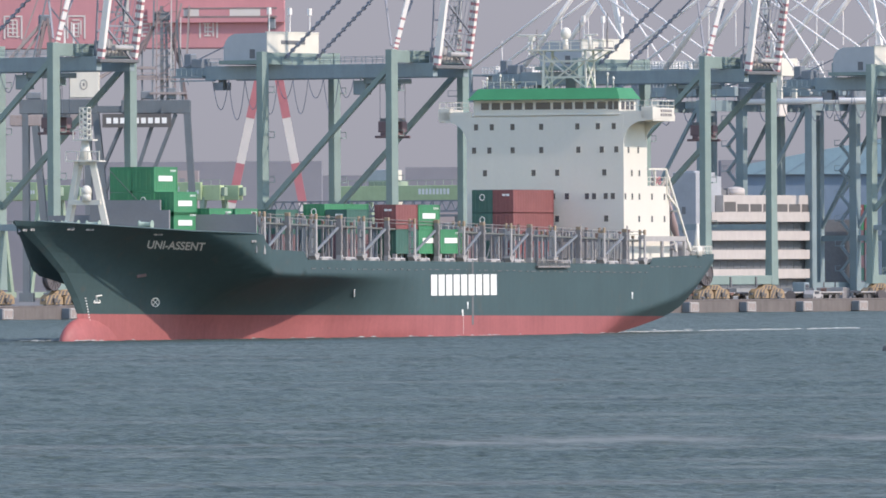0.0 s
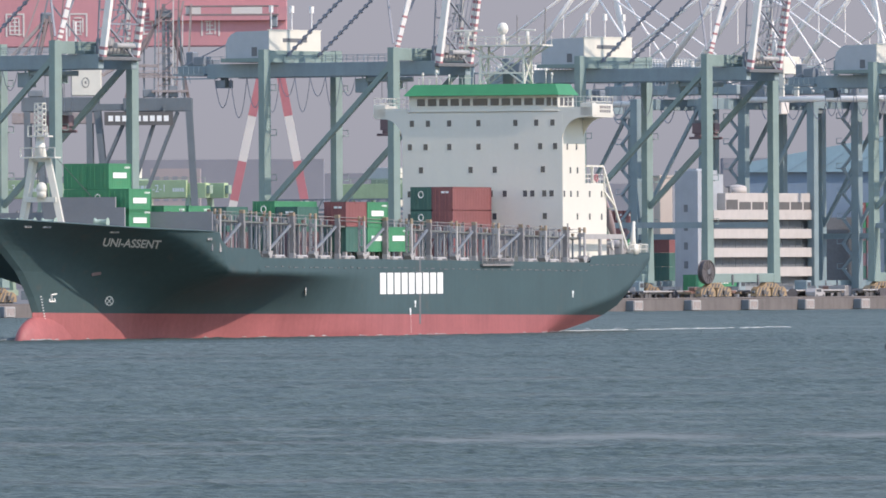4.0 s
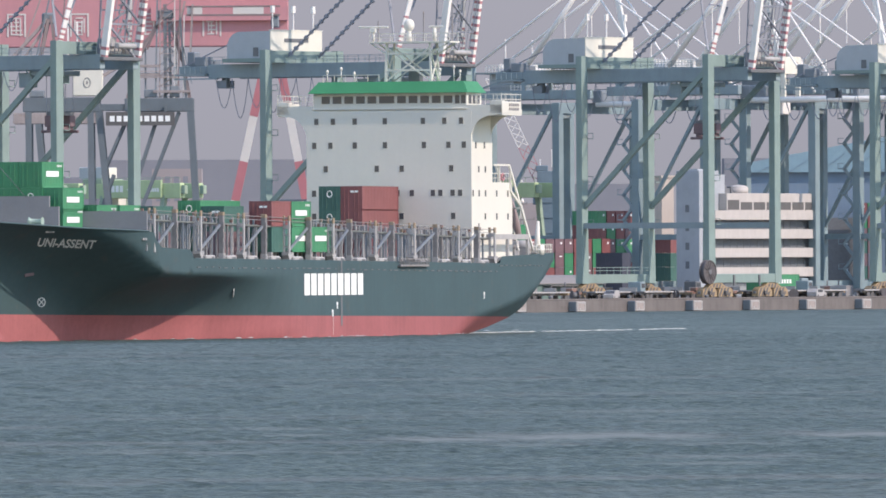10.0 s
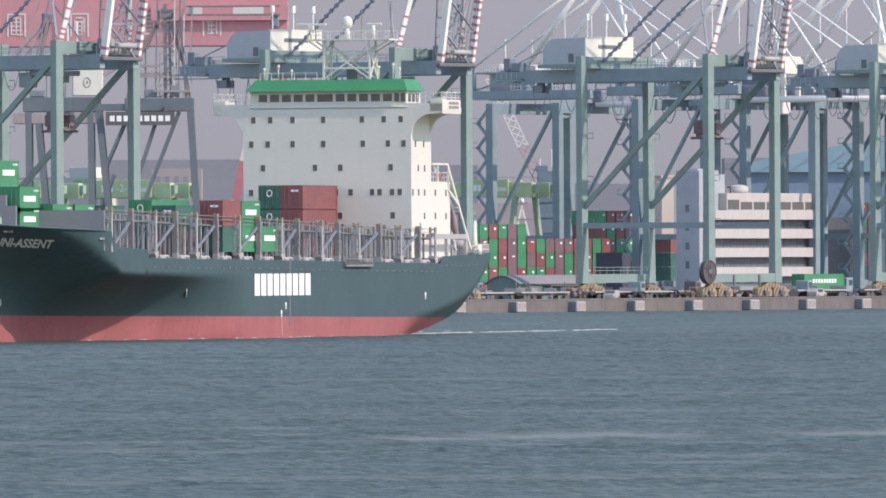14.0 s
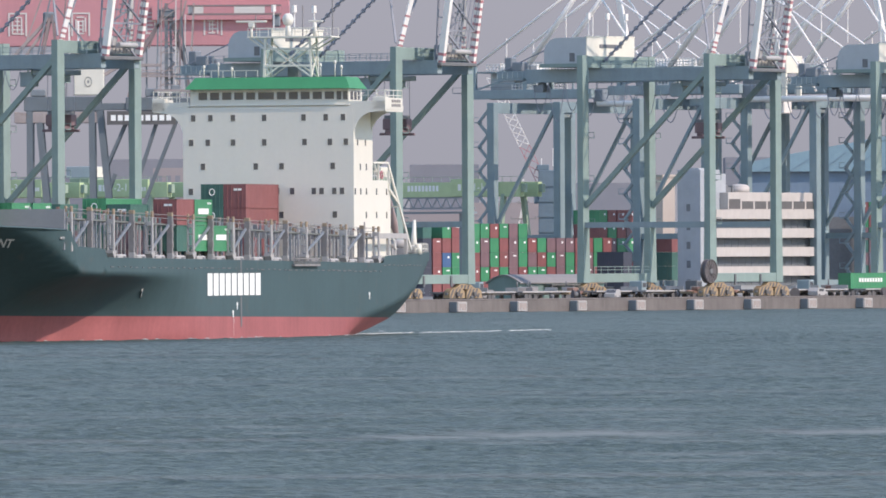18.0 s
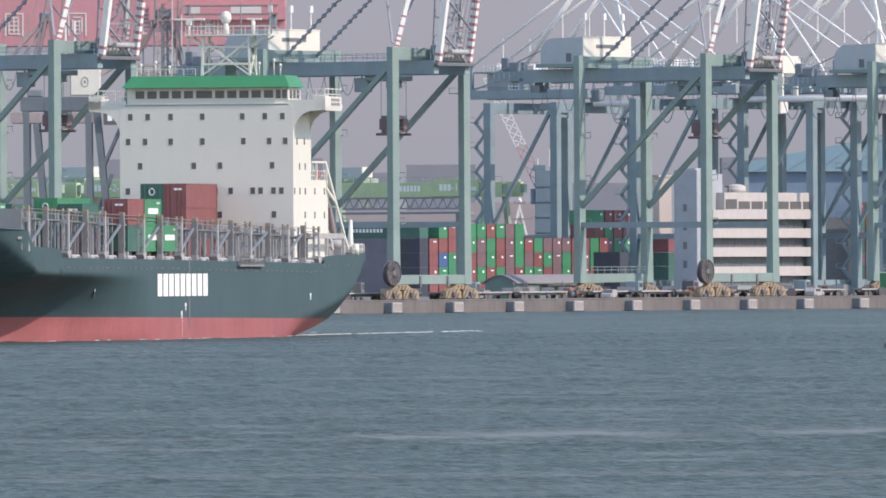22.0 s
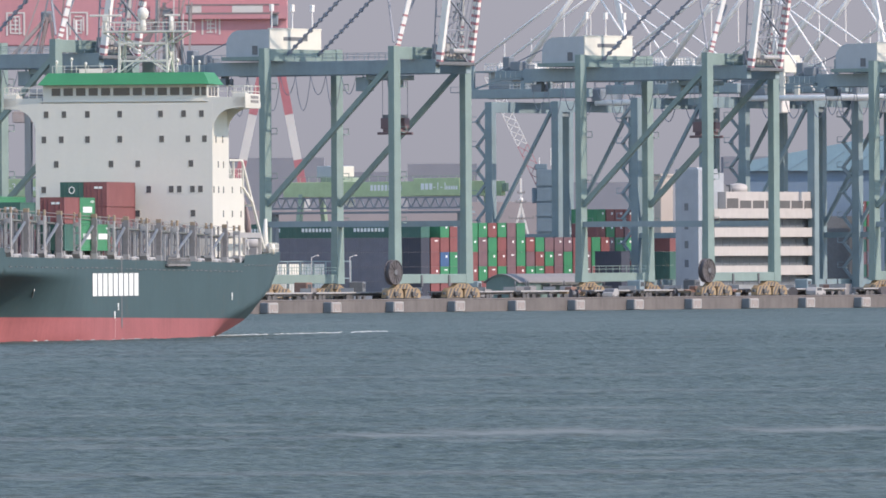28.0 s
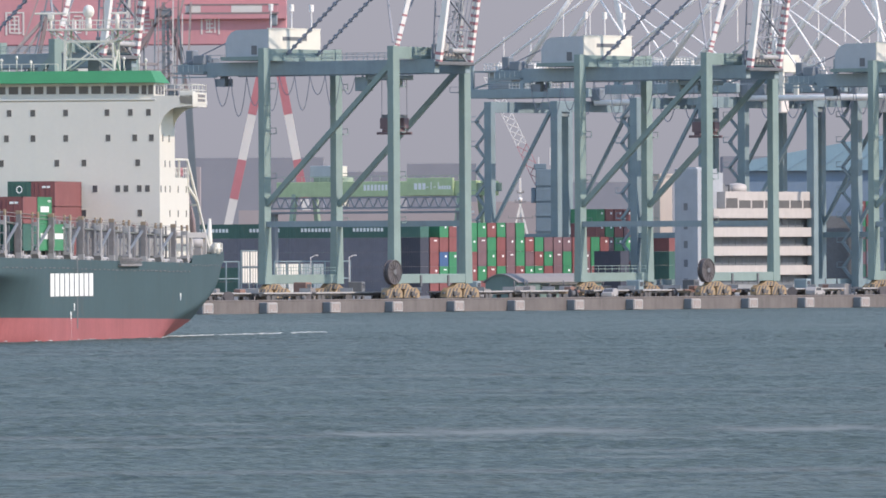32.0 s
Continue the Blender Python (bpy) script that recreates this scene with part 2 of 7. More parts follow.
# calm streaks: middle (x, y), half-length across and half-depth
SLICKS = [(7.6, 512.0, 5.6, 11.0), (19.4, 515.0, 4.2, 9.0), (1.4, 504.0, 3.0, 6.0), (-18.2, 548.0, 2.2, 5.0), (11.0, 600.0, 4.0, 5.0), (-9.0, 470.0, 4.5, 4.0), (12.0, 455.0, 3.6, 3.5)]
for i in range(16):
    sy = wave_dice.uniform(395, 660)
    SLICKS.append((wave_dice.uniform(-0.037, 0.037) * sy, sy, wave_dice.uniform(1.0, 3.0), wave_dice.uniform(1.5, 4.0)))


def calm_water(x, y):
    c = np.zeros_like(x)
    for i, (sx, sy, hx, hy) in enumerate(SLICKS):
        wobble = 0.25 * hy * np.sin(0.9 * x + i) + 0.15 * hy * np.sin(2.3 * x + 2 * i)
        c = np.maximum(c, (1.0 if i < 3 else 0.6) * np.exp(-((x - sx) / hx) ** 4 - ((y - sy - wobble) / hy) ** 2))
    return c


def wave_height(x, y, finest):
    z = np.zeros_like(x)
    for k, cx, cy, ph, amp in WAVES:
        if 6.283 / k > finest:
            z += amp * np.sin(k * (cx * x + cy * y) + ph)
    # gusts ruffle some patches; long calm slicks lie between them
    gust = np.zeros_like(x)
    for k in range(9):
        a, w = gust_dice[k]
        gust += np.sin(w * (np.cos(a) * x * 0.42 + np.sin(a) * y) + 1.7 * k + 0.8 * np.sin(0.05 * x + k)) / (1 + 0.15 * k)
    return z * np.clip(0.95 + 0.10 * gust, 0.4, 1.4) * (1 - 0.8 * calm_water(x, y))


gust_dice = [(wave_dice.gauss(radians(90), radians(20)), 0.028 * 1.42 ** k) for k in range(9)]
verts, faces, calmness = [], [], []
STRIPS = [(330.0, 640.0, 29.0, 0.23), (640.0, 1300.0, 54.0, 0.42), (1300.0, 1960.0, 80.0, 0.85)]
for y0, y1, half, step in STRIPS:
    nx, ny = int(2 * half / step) + 1, int((y1 - y0) / step) + 1
    gx, gy = np.meshgrid(np.linspace(-half, half, nx), np.linspace(y0, y1, ny))
    edge_fade = np.minimum(np.minimum((gy - y0) / 2.0, (y1 - gy) / 2.0), (half - abs(gx)) / 3.0).clip(0, 1)
    gz = wave_height(gx, gy, 2.4 * step) * edge_fade * (1.0 + 0.7 * min(1.0, (y0 - 330) / 730))
    base = len(verts)
    verts += np.stack([gx.ravel(), gy.ravel(), gz.ravel()], 1).tolist()
    calmness += calm_water(gx, gy).ravel().tolist()
    a = (np.arange(ny - 1)[:, None] * nx + np.arange(nx - 1)[None, :]).ravel() + base
    faces += np.stack([a, a + 1, a + nx + 1, a + nx], 1).tolist()


def flat(x0, x1, y0, y1):
    k = len(verts)
    verts.extend([(x0, y0, 0), (x1, y0, 0), (x1, y1, 0), (x0, y1, 0)])
    faces.append((k, k + 1, k + 2, k + 3))
    calmness.extend([0.0] * 4)


flat(-4500, 4500, -2500, 330)
flat(-4500, 4500, 1960, 5200)
for y0, y1, half, step in STRIPS:
    flat(-4500, -half, y0, y1)
    flat(half, 4500, y0, y1)
me = bpy.data.meshes.new("water")
me.from_pydata(verts, [], faces)
me.polygons.foreach_set("use_smooth", np.ones(len(faces), dtype=bool))
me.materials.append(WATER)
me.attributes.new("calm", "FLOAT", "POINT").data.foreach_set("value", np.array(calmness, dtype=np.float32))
water = tagged(new("water", me), "grey-green rippled harbour water, calm streaks coloured pale like reflected haze", "water", kind="structure")

AIR = glow_material("hazy_air", (0.156, 0.156, 0.158), (0.176, 0.175, 0.176), 20, 130)
bm = bmesh.new()
arc = [(4600 * math.sin(radians(a)), 4600 * math.cos(radians(a))) for a in range(-50, 51, 5)]
lo, hi = [bm.verts.new((x, y, -5)) for x, y in arc], [bm.verts.new((x, y, 420)) for x, y in arc]
for i in range(len(arc) - 1):
    bm.faces.new((lo[i], lo[i + 1], hi[i + 1], hi[i]))
tagged(part("backdrop", bm, AIR), "lilac-grey hazy sky above the far harbour", "sky", kind="structure")

# quay plan: s runs along the edge, away from the shore of the camera; n runs inland
QX, QY, QA = 1.24, 1890.0, radians(55.5)
QD, QN = Vector((math.cos(QA), math.sin(QA), 0)), Vector((-math.sin(QA), math.cos(QA), 0))
QZ = 1.8


def quay(s, n, z=QZ, turn=0.0):
    """A pose on the quay: its x runs along the edge, its y inland."""
    p = Vector((QX, QY, 0)) + QD * s + QN * n
    return pose(p.x, p.y, z, 0, 0, math.degrees(QA) + turn)


bm = bmesh.new()
box(bm, -900, 1500, 0, 2200, -3, QZ)
ground = tagged(part("ground", bm, ASPHALT), "worn grey paved container yard behind the quay", "ground", kind="structure")
ground.matrix_basis = quay(0, 0, 0)
edge = thing("quay_wall", "stained concrete quay wall with square fender blocks", "quay", m=quay(0, 0, 0), kind="structure")
part("wall", boxes((-260, 420, -0.25, 0.6, -2, QZ + 0.05)), CONCRETE, edge)
part("kerb", boxes((-260, 420, 0.0, 0.45, QZ + 0.05, QZ + 0.32), bevel=0.05), CONCRETE, edge, "chipped concrete kerb")
fb = boxes((-1.3, 1.3, -1.75, -0.25, 0.05, 1.72), bevel=0.12)
first = part("fender_block", fb, BLOCK, edge, "pale weathered concrete fender block")
first.location = (-15 * 16.7, 0, 0)
# A thin dark plate makes this end of the block darker.
pad = part("rubber_pad", boxes((-1.44, -1.3, -1.7, -0.25, 0.1, 1.68), bevel=0.04), TRUSS, first, "dark plate on the block's end")
face = part("face_frame", boxes((-1.2, 1.2, -1.79, -1.74, 1.42, 1.62), (-1.2, 1.2, -1.79, -1.74, 0.2, 0.36), (-1.2, -1.0, -1.79, -1.74, 0.36, 1.42), (1.0, 1.2, -1.79, -1.74, 0.36, 1.42), (-0.5, -0.2, -1.79, -1.74, 0.36, 0.7)), PALE, first, "worn pale painted steel frame on the block's face")
for i in range(-14, 24):
    ob = shared("fender_block", first.data, edge)
    ob.location = (i * 16.7, 0, 0)
    shared("rubber_pad", pad.data, ob)
    shared("face_frame", face.data, ob)


# ---- the ship: u runs forward from the front of the deckhouse, v to port, z up from the waterline ----
def curve(pts, x):
    if x <= pts[0][0]:
        return pts[0][1]
    for (x0, y0), (x1, y1) in zip(pts, pts[1:]):
        if x <= x1:
            k = (x - x0) / (x1 - x0)
            return y0 + (y1 - y0) * k
    return pts[-1][1]


def smooth_curve(pts, x):
    return sum(curve(pts, x + d) for d in (-2.0, -1.0, 0.0, 1.0, 2.0)) / 5


STEM = [(-4, 126.0), (0, 128.4), (2.8, 128.7), (4.3, 129.9), (6.9, 133.0), (9.1, 137.5), (12.0, 144.2)]
WL = [(-26, 5.0), (-10, 8.6), (0, 11.2), (12, 13.0), (24, 13.55), (66, 13.55), (72, 13.0), (78, 11.7), (84, 10.2), (89, 8.8), (94, 7.3), (98, 6.2), (102, 5.0), (107, 3.8), (114, 2.6), (121.4, 1.5), (128.5, 0.25)]
DK = [(-24.5, 11.3), (-14, 12.6), (0, 13.4), (10, 13.55), (110, 13.55), (114, 13.2), (118, 11.7), (122, 9.9), (131, 5.9), (137.7, 3.1), (142, 1.3), (144.3, 0.0)]
KEEL = [(-24.5, 5.7), (-22.5, 5.0), (-20, 4.2), (-15.5, 2.9), (-9, 1.7), (0, 0.7), (8, -0.1), (14, -1.6), (20, -4.0)]


def deck_height(u):
    return curve([(-24.5, 8.75), (0.3, 8.35), (1.0, 7.6), (30.0, 7.8), (62.0, 8.02), (100.6, 8.25), (101.2, 9.1), (111.9, 9.35), (112.0, 10.85), (122, 11.2), (135, 11.9), (144.3, 12.35)], u)


def edge_drop(u):
    """How far the deck edge lies below its height at the break of the forecastle."""
    return deck_height(u) - 8.25 if 1.0 <= u <= 100.0 else 0.0


def boot_height(u):
    return 1.85 + 0.0068 * u


KNUCKLE = [(70, 6.3), (96, 6.5), (111, 6.6), (114, 7.3), (117, 9.2), (120, 10.6), (123, 11.5), (128, 11.6), (144.3, 12.4)]


def hull_point(u, z):
    """The half-breadth of the hull: returns (u on this waterline, v). Forward it is full down to a knuckle and cut away below."""
    w1 = smooth_curve(DK, u) if -22 < u < 142 else curve(DK, u)
    if u > 68:
        us, w0 = u, smooth_curve(WL, u)
        if u > 100:
            q = (u - 100) / 44.3
            us = 100 + q * (curve(STEM, z) - 100)
            w0 = smooth_curve(WL, 100 + q * 28.5) if q < 0.93 else curve(WL, 100 + q * 28.5)
        zk = smooth_curve(KNUCKLE, u)
        b = min(1.0, max(0.0, (u - 68) / 28))
        f = min(1.0, max(0.0, (u - 116) / 16))
        k = min(1.0, max(z - 0.6, 0.0) / (zk - 0.6)) ** (1.0 + (1.25 + 2.2 * f) * b)
        if u > 144.2:
            return us, 0.0
        return us, max(0.05, (w0 + (w1 - w0) * k) * (1.0 if z >= 0 else 1 + 0.05 * z))
    keel = curve(KEEL, u)
    if u > 24:
        return u, w1
    k = max(0.0, z - keel)
    return u, w1 * (0.86 + 0.14 * min(1.0, k / 2.2)) if keel > -3.5 else w1


def hull_strip(rows, side):
    """Rows are functions u -> z; quads between them along the whole hull on one side."""
    us = [-24.5 + 1.5 * i for i in range(17)] + [0.3] + [float(x) for x in range(1, 100, 3)] + [100 + 1.2 * i for i in range(10)]
    us += [111.95, 112.0] + [112.0 + 1.15 * i for i in range(1, 28)] + [144.3]
    bm = bmesh.new()
    grid = []
    for u in us:
        col = []
        for r in rows:
            z = r(u)
            z = max(z, curve(KEEL, u)) if u < 20 else z
            a, v = hull_point(u, z)
            col.append(bm.verts.new((a, v * side, z)))
        grid.append(col)
    for c0, c1 in zip(grid, grid[1:]):
        for i in range(len(rows) - 1):
            q = (c0[i], c1[i], c1[i + 1], c0[i + 1])
            f = bm.faces.new(q if side < 0 else q[::-1])
            f.smooth = c1[0].co.x < 125
    bmesh.ops.remove_doubles(bm, verts=bm.verts[:], dist=0.002)
    return bm


def both(make):
    bm = make(1)
    other = make(-1)
    me = bpy.data.meshes.new("half")
    other.to_mesh(me)
    other.free()
    bm.from_mesh(me)
    bpy.data.meshes.remove(me)
    return bm


ship = thing("container_ship", "dark green container ship with red boot-topping and white deckhouse, half loaded", "ship")
upper = [(lambda u, k=k: boot_height(u) + (deck_height(u) - boot_height(u)) * k / 18) for k in range(19)]
lower = [(lambda u, k=k: -4.0 + (boot_height(u) + 4.0) * k / 6) for k in range(7)]
bm = both(lambda s: hull_strip(upper, s))
z = [deck_height(-24.5) * k / 8 + 5.72 * (1 - k / 8) for k in range(9)]
row = [hull_point(-24.5, q)[1] for q in z]
for (z0, v0), (z1, v1) in zip(zip(z, row), list(zip(z, row))[1:]):
    bm.faces.new([bm.verts.new(p) for p in ((-24.5, -v0, z0), (-24.5, v0, z0), (-24.5, v1, z1), (-24.5, -v1, z1))])
us = [-24.5 + 1.5 * i for i in range(30)]
for a, b in zip(us, us[1:]):
    za, zb = curve(KEEL, a) + 0.002, curve(KEEL, b) + 0.002
    va, vb = hull_point(a, za)[1], hull_point(b, zb)[1]
    bm.faces.new([bm.verts.new(q) for q in ((a, -va, za), (b, -vb, zb), (b, vb, zb), (a, va, za))])
hull = part("hull", bm, HULL, ship, "dark green painted hull plating")
bm = both(lambda s: hull_strip(lower, s))
part("boot_topping", bm, BOOT, ship, "faded red antifouling paint, streaked")
bm = bmesh.new()
rings = []
for i in range(17):
    k = i / 16
    size = max(0.02, 1 - k ** 5) ** 0.5
    rings.append([bm.verts.new((117.0 + 15.6 * k, 1.45 * size * math.cos(a), -0.45 + 3.2 * size * math.sin(a))) for a in [j * math.pi / 10 for j in range(20)]])
for r0, r1 in zip(rings, rings[1:]):
    for j in range(20):
        f = bm.faces.new((r0[j], r0[(j + 1) % 20], r1[(j + 1) % 20], r1[j]))
        f.smooth = True
bm.faces.new(rings[-1])
bmesh.ops.recalc_face_normals(bm, faces=bm.faces[:])
part("bulb", bm, BOOT, ship, "red bulbous bow at the surface")
# decks
bm = bmesh.new()
for u0, u1, drop in ((-24.4, 111.9, 0.25), (112.1, 143.0, 1.0)):
    k = 40
    pts = []
    for i in range(k + 1):
        u = u0 + (u1 - u0) * i / k
        zz = deck_height(u) - drop
        a, v = hull_point(u, zz)
        pts.append((a, max(v - 0.12, 0.03), zz))
    for p, q in zip(pts, pts[1:]):
        bm.faces.new([bm.verts.new(c) for c in ((p[0], -p[1], p[2]), (q[0], -q[1], q[2]), (q[0], q[1], q[2]), (p[0], p[1], p[2]))])
part("deck", bm, DECKRED, ship, "grey-green painted steel deck")
bm = boxes((111.7, 111.95, -12.6, 12.6, 8.6, 11.3))
part("forecastle_bulkhead", bm, HULL, ship)
# rubbing strake with scuppers under the deck edge
scup_dice = random.Random(4)
for u in range(-18, 100, 2):
    bm = bmesh.new()
    w = scup_dice.uniform(0.4, 1.3)
    zz = 7.35 + edge_drop(u) + scup_dice.uniform(-0.05, 0.05)
    a0, v0 = hull_point(u, zz)
    a1, v1 = hull_point(u + w, zz)
    beam(bm, (a0, v0 + 0.02, zz), (a1, v1 + 0.02, zz), 0.08, 0.1)
    part("scupper", bm, DARK, hull, "dark scupper under the deck edge" if u == -18 else "")
def on_line(c, zz, out=0.04):
    """The spot of the port bow at height zz on the slanting line u = c + 2.3 v."""
    lo, hi = 60.0, 144.2
    for i in range(40):
        mid = (lo + hi) / 2
        a, v = hull_point(mid, zz)
        if a - 2.3 * v < c:
            lo = mid
        else:
            hi = mid
    a, v = hull_point(lo, zz)
    return Vector((a + 0.35 * out, v + out, zz))


# hull fittings: pale openings at the bow
for c, w, ww in ((141.8, 11.35, 1.0), (139.9, 11.4, 1.0), (130.2, 11.45, 1.7), (125.4, 11.4, 1.9), (108.0, 10.9, 2.2), (83.3, 10.15, 1.1)):
    bm = bmesh.new()
    beam(bm, on_line(c + ww / 2, w, 0.05), on_line(c - ww / 2, w, 0.05), 0.14, 0.22)
    fl = part("fairlead", bm, PALE, hull, "pale mooring opening at the bow")
    bm = bmesh.new()
    beam(bm, on_line(c + ww * 0.15, w, 0.08), on_line(c - ww * 0.3, w, 0.08), 0.14, 0.12)
    part("roller", bm, DARK, fl)


def hull_patch(bm, u0, u1, z0, z1, out=0.04, lean=0.0):
    """A thin plate that lies on the port side of the hull."""
    k, m = max(1, int((u0 - u1) / 1.2)), max(1, int(abs(z1 - z0) / 0.5))
    grid = []
    for i in range(k + 1):
        u = u0 + (u1 - u0) * i / k
        col = []
        for j in range(m + 1):
            zz = z0 + (z1 - z0) * j / m
            a, v = hull_point(u, zz)
            col.append(bm.verts.new((a + lean * j / m, v + out, zz)))
        grid.append(col)
    for c0, c1 in zip(grid, grid[1:]):
        for j in range(m):
            bm.faces.new((c0[j], c1[j], c1[j + 1], c0[j + 1]))


# the owner's name on the side: nine plain white blocks, and the loading marks
edges = [66.2 - i * 2.13 for i in range(9)]
for i, u in enumerate(edges):
    bm = bmesh.new()
    hull_patch(bm, u, u - 1.72, 4.38, 6.62)
    part("name_block", bm, LETTER, hull, "plain white block of the painted owner's mark")
for u, zz in ((83.9, 4.7), (55.8, 3.3), (6.9, 4.15), (57.3, 2.5)):
    c = u - 2.3 * hull_point(u, zz)[1]
    spot = (lambda c, z: on_line(c, z)) if u > 68 else (lambda c, z: Vector((u, hull_point(u, z)[1] + 0.04, z)))
    bm = bmesh.new()
    beam(bm, spot(c, zz + 0.05), spot(c, zz + 0.38), 0.4, 0.05, (0, 1, 0))
    beam(bm, spot(c, zz - 0.35), spot(c, zz + 0.05), 0.2, 0.05, (0, 1, 0))
    part("hull_mark", bm, LETTER, hull, "small white mark painted on the hull")
bm = bmesh.new()
for i in range(26):
    hull_patch(bm, 54.6, 54.1, 1.2 + i * 0.27, 1.2 + i * 0.27 + 0.27, 0.035)
part("overboard_stain", bm, DARK, hull, "dark discharge stain running down the side")
# bow marks: a ring with a cross, and a bulb mark


def on_hull(u, zz, out=0.04):
    un = 100 + (u - 100) / (curve(STEM, zz) - 100) * 44.3
    return Vector((u, hull_point(un, zz)[1] + out, zz))


bm = bmesh.new()
mc, mz = 108.7, 3.93
ring = [(mc + 1.0 * math.cos(a), mz + 0.44 * math.sin(a)) for a in [i * math.pi / 8 for i in range(16)]]
for p, q in zip(ring, ring[1:] + ring[:1]):
    beam(bm, on_line(*p), on_line(*q), 0.09)
for i in (2, 6):
    beam(bm, on_line(*ring[i]), on_line(*ring[i + 8]), 0.07)
part("thruster_mark", bm, LETTER, hull, "white ring mark of the bow thruster")
bm = bmesh.new()
for p, q in (((123.9, 4.62), (122.5, 4.7)), ((123.9, 4.65), (123.7, 3.95)), ((124.4, 3.95), (122.9, 3.95)), ((124.5, 3.95), (124.3, 4.2)), ((122.9, 3.95), (123.1, 4.2))):
    beam(bm, on_line(*p), on_line(*q), 0.13)
part("bulb_mark", bm, LETTER, hull, "white bulbous-bow mark")
bm = bmesh.new()
beam(bm, on_line(113.4, 6.7, 0.02), on_line(111.0, 6.85, 0.02), 0.06, 0.5)
part("anchor_stain", bm, SPREADER, hull, "faint red stain below the anchor pocket")
# the ship's name, lettered on the port bow
txt = bpy.data.curves.new("ship_name", "FONT")
txt.body, txt.size, txt.shear, txt.extrude, txt.offset = "UNI-ASSENT", 1.35, 0.25, 0.01, 0.035
name_ob = bpy.data.objects.new("ship_name", txt)
scene.collection.objects.link(name_ob)
bpy.context.view_layer.update()
name_me = bpy.data.meshes.new_from_object(name_ob.evaluated_get(bpy.context.evaluated_depsgraph_get()))
bpy.data.objects.remove(name_ob)
fine = bmesh.new()
fine.from_mesh(name_me)
for f in [f for f in fine.faces if f.normal.z < 0.5]:
    fine.faces.remove(f)
bmesh.ops.triangulate(fine, faces=fine.faces[:])
bmesh.ops.subdivide_edges(fine, edges=[e for e in fine.edges if e.calc_length() > 0.25], cuts=3, use_grid_fill=False)
bmesh.ops.triangulate(fine, faces=fine.faces[:])
fine.to_mesh(name_me)
fine.free()
wide, tall = max(v.co.x for v in name_me.vertices), max(v.co.y for v in name_me.vertices)
for v in name_me.vertices:
    k = v.co.x / wide
    v.co = on_line(111.0 - 15.3 * k, 9.5 - 0.28 * k + v.co.y / tall * 0.82, 0.06)
name_me.materials.append(LETTER)
shared("ship_name", name_me, hull, None, "white italic ship's name on the bow")
# draught marks amidships and at the stem
for i in range(9):
    zz = 0.35 + i * 0.26
    bm = bmesh.new()
    hull_patch(bm, 57.15, 57.0, zz, zz + 0.1)
    part("draught_mark", bm, LETTER, hull)
for i in range(15):
    zz = 0.5 + i * 0.28
    bm = bmesh.new()
    beam(bm, on_line(124.8 + 0.44 * zz, zz, 0.05), on_line(124.5 + 0.44 * zz, zz, 0.05), 0.06, 0.1)
    part("draught_mark", bm, LETTER, hull)

# bulwark rail on the forecastle
bm = bmesh.new()
rail = [on_hull(112.3 + i * 1.0, 11.5 + 0.014 * i, -0.1) for i in range(30)]
tube(bm, [(p.x, p.y, deck_height(min(p.x, 144)) + 0.06) for p in rail], 0.09, 6)
tube(bm, [(p.x, -p.y, deck_height(min(p.x, 144)) + 0.06) for p in rail], 0.09, 6)
part("bulwark_rail", bm, HULL, ship)

# breakwater plates ahead of the cargo
part("breakwater", boxes((119.2, 119.5, -2.6, 5.3, 10.6, 14.45), (119.2, 119.5, 5.3, 6.3, 10.6, 13.4)), BREAKWATER, ship, "grey steel breakwater plate")
part("breakwater", boxes((112.15, 112.4, 5.2, 13.0, 9.0, 12.95), (112.4, 118.0, 5.2, 5.4, 9.0, 12.9)), BREAKWATER, ship, "grey steel wing plate at the break of the forecastle")
part("breakwater", boxes((112.15, 112.4, -10.4, -5.2, 9.0, 12.95)), BREAKWATER, ship, "grey steel wing plate at the break of the forecastle")
# winches and gear on the forecastle
for u, v, k in ((133, 1.4, 0.6), (133, -1.4, 0.6), (129.5, 2.2, 0.6), (129.0, -2.2, 0.6), (122.5, 5.0, 0.6), (122, -5.0, 0.6), (136.5, 0.4, 0.45)):
    bm = bmesh.new()
    box(bm, u - 0.9 * k, u + 0.9 * k, v - 1.1 * k, v + 1.1 * k, 10.6, 11.5)
    tube(bm, [(u, v - 1.2 * k, 11.9), (u, v - 0.9 * k, 11.9), (u, v + 0.9 * k, 11.9), (u, v + 1.2 * k, 11.9)], [0.8 * k, 0.5 * k, 0.5 * k, 0.8 * k], 10)
    part("mooring_winch", bm, WINCH, ship, "pale green mooring winch on the forecastle")
# foremast
mast = part("foremast", bars([((126.0, -2.3, 10.8), (126.3, -0.75, 18.4)), ((126.0, 2.3, 10.8), (126.3, 0.75, 18.4))], 0.74, 0.6), WHITE, ship, "white tripod foremast")
bm = bmesh.new()
tube(bm, [(126.4, 0, 18.0), (126.4, 0, 20.6)], [0.75, 0.35], 10)
part("column", bm, WHITE, mast)
for it in ((125.6, 127.2, -1.9, 1.9, 18.35, 18.5), (125.7, 127.1, -1.1, 1.1, 20.5, 20.65), (125.7, 126.7, -1.75, 1.75, 13.95, 14.45)):
    part("platform", boxes(it), WHITE, mast)
lat = []
for a in (-0.42, 0.42):
    for b in (-0.42, 0.42):
        lat.append(((126.4 + a, b, 20.6), (126.4 + a, b, 23.9)))
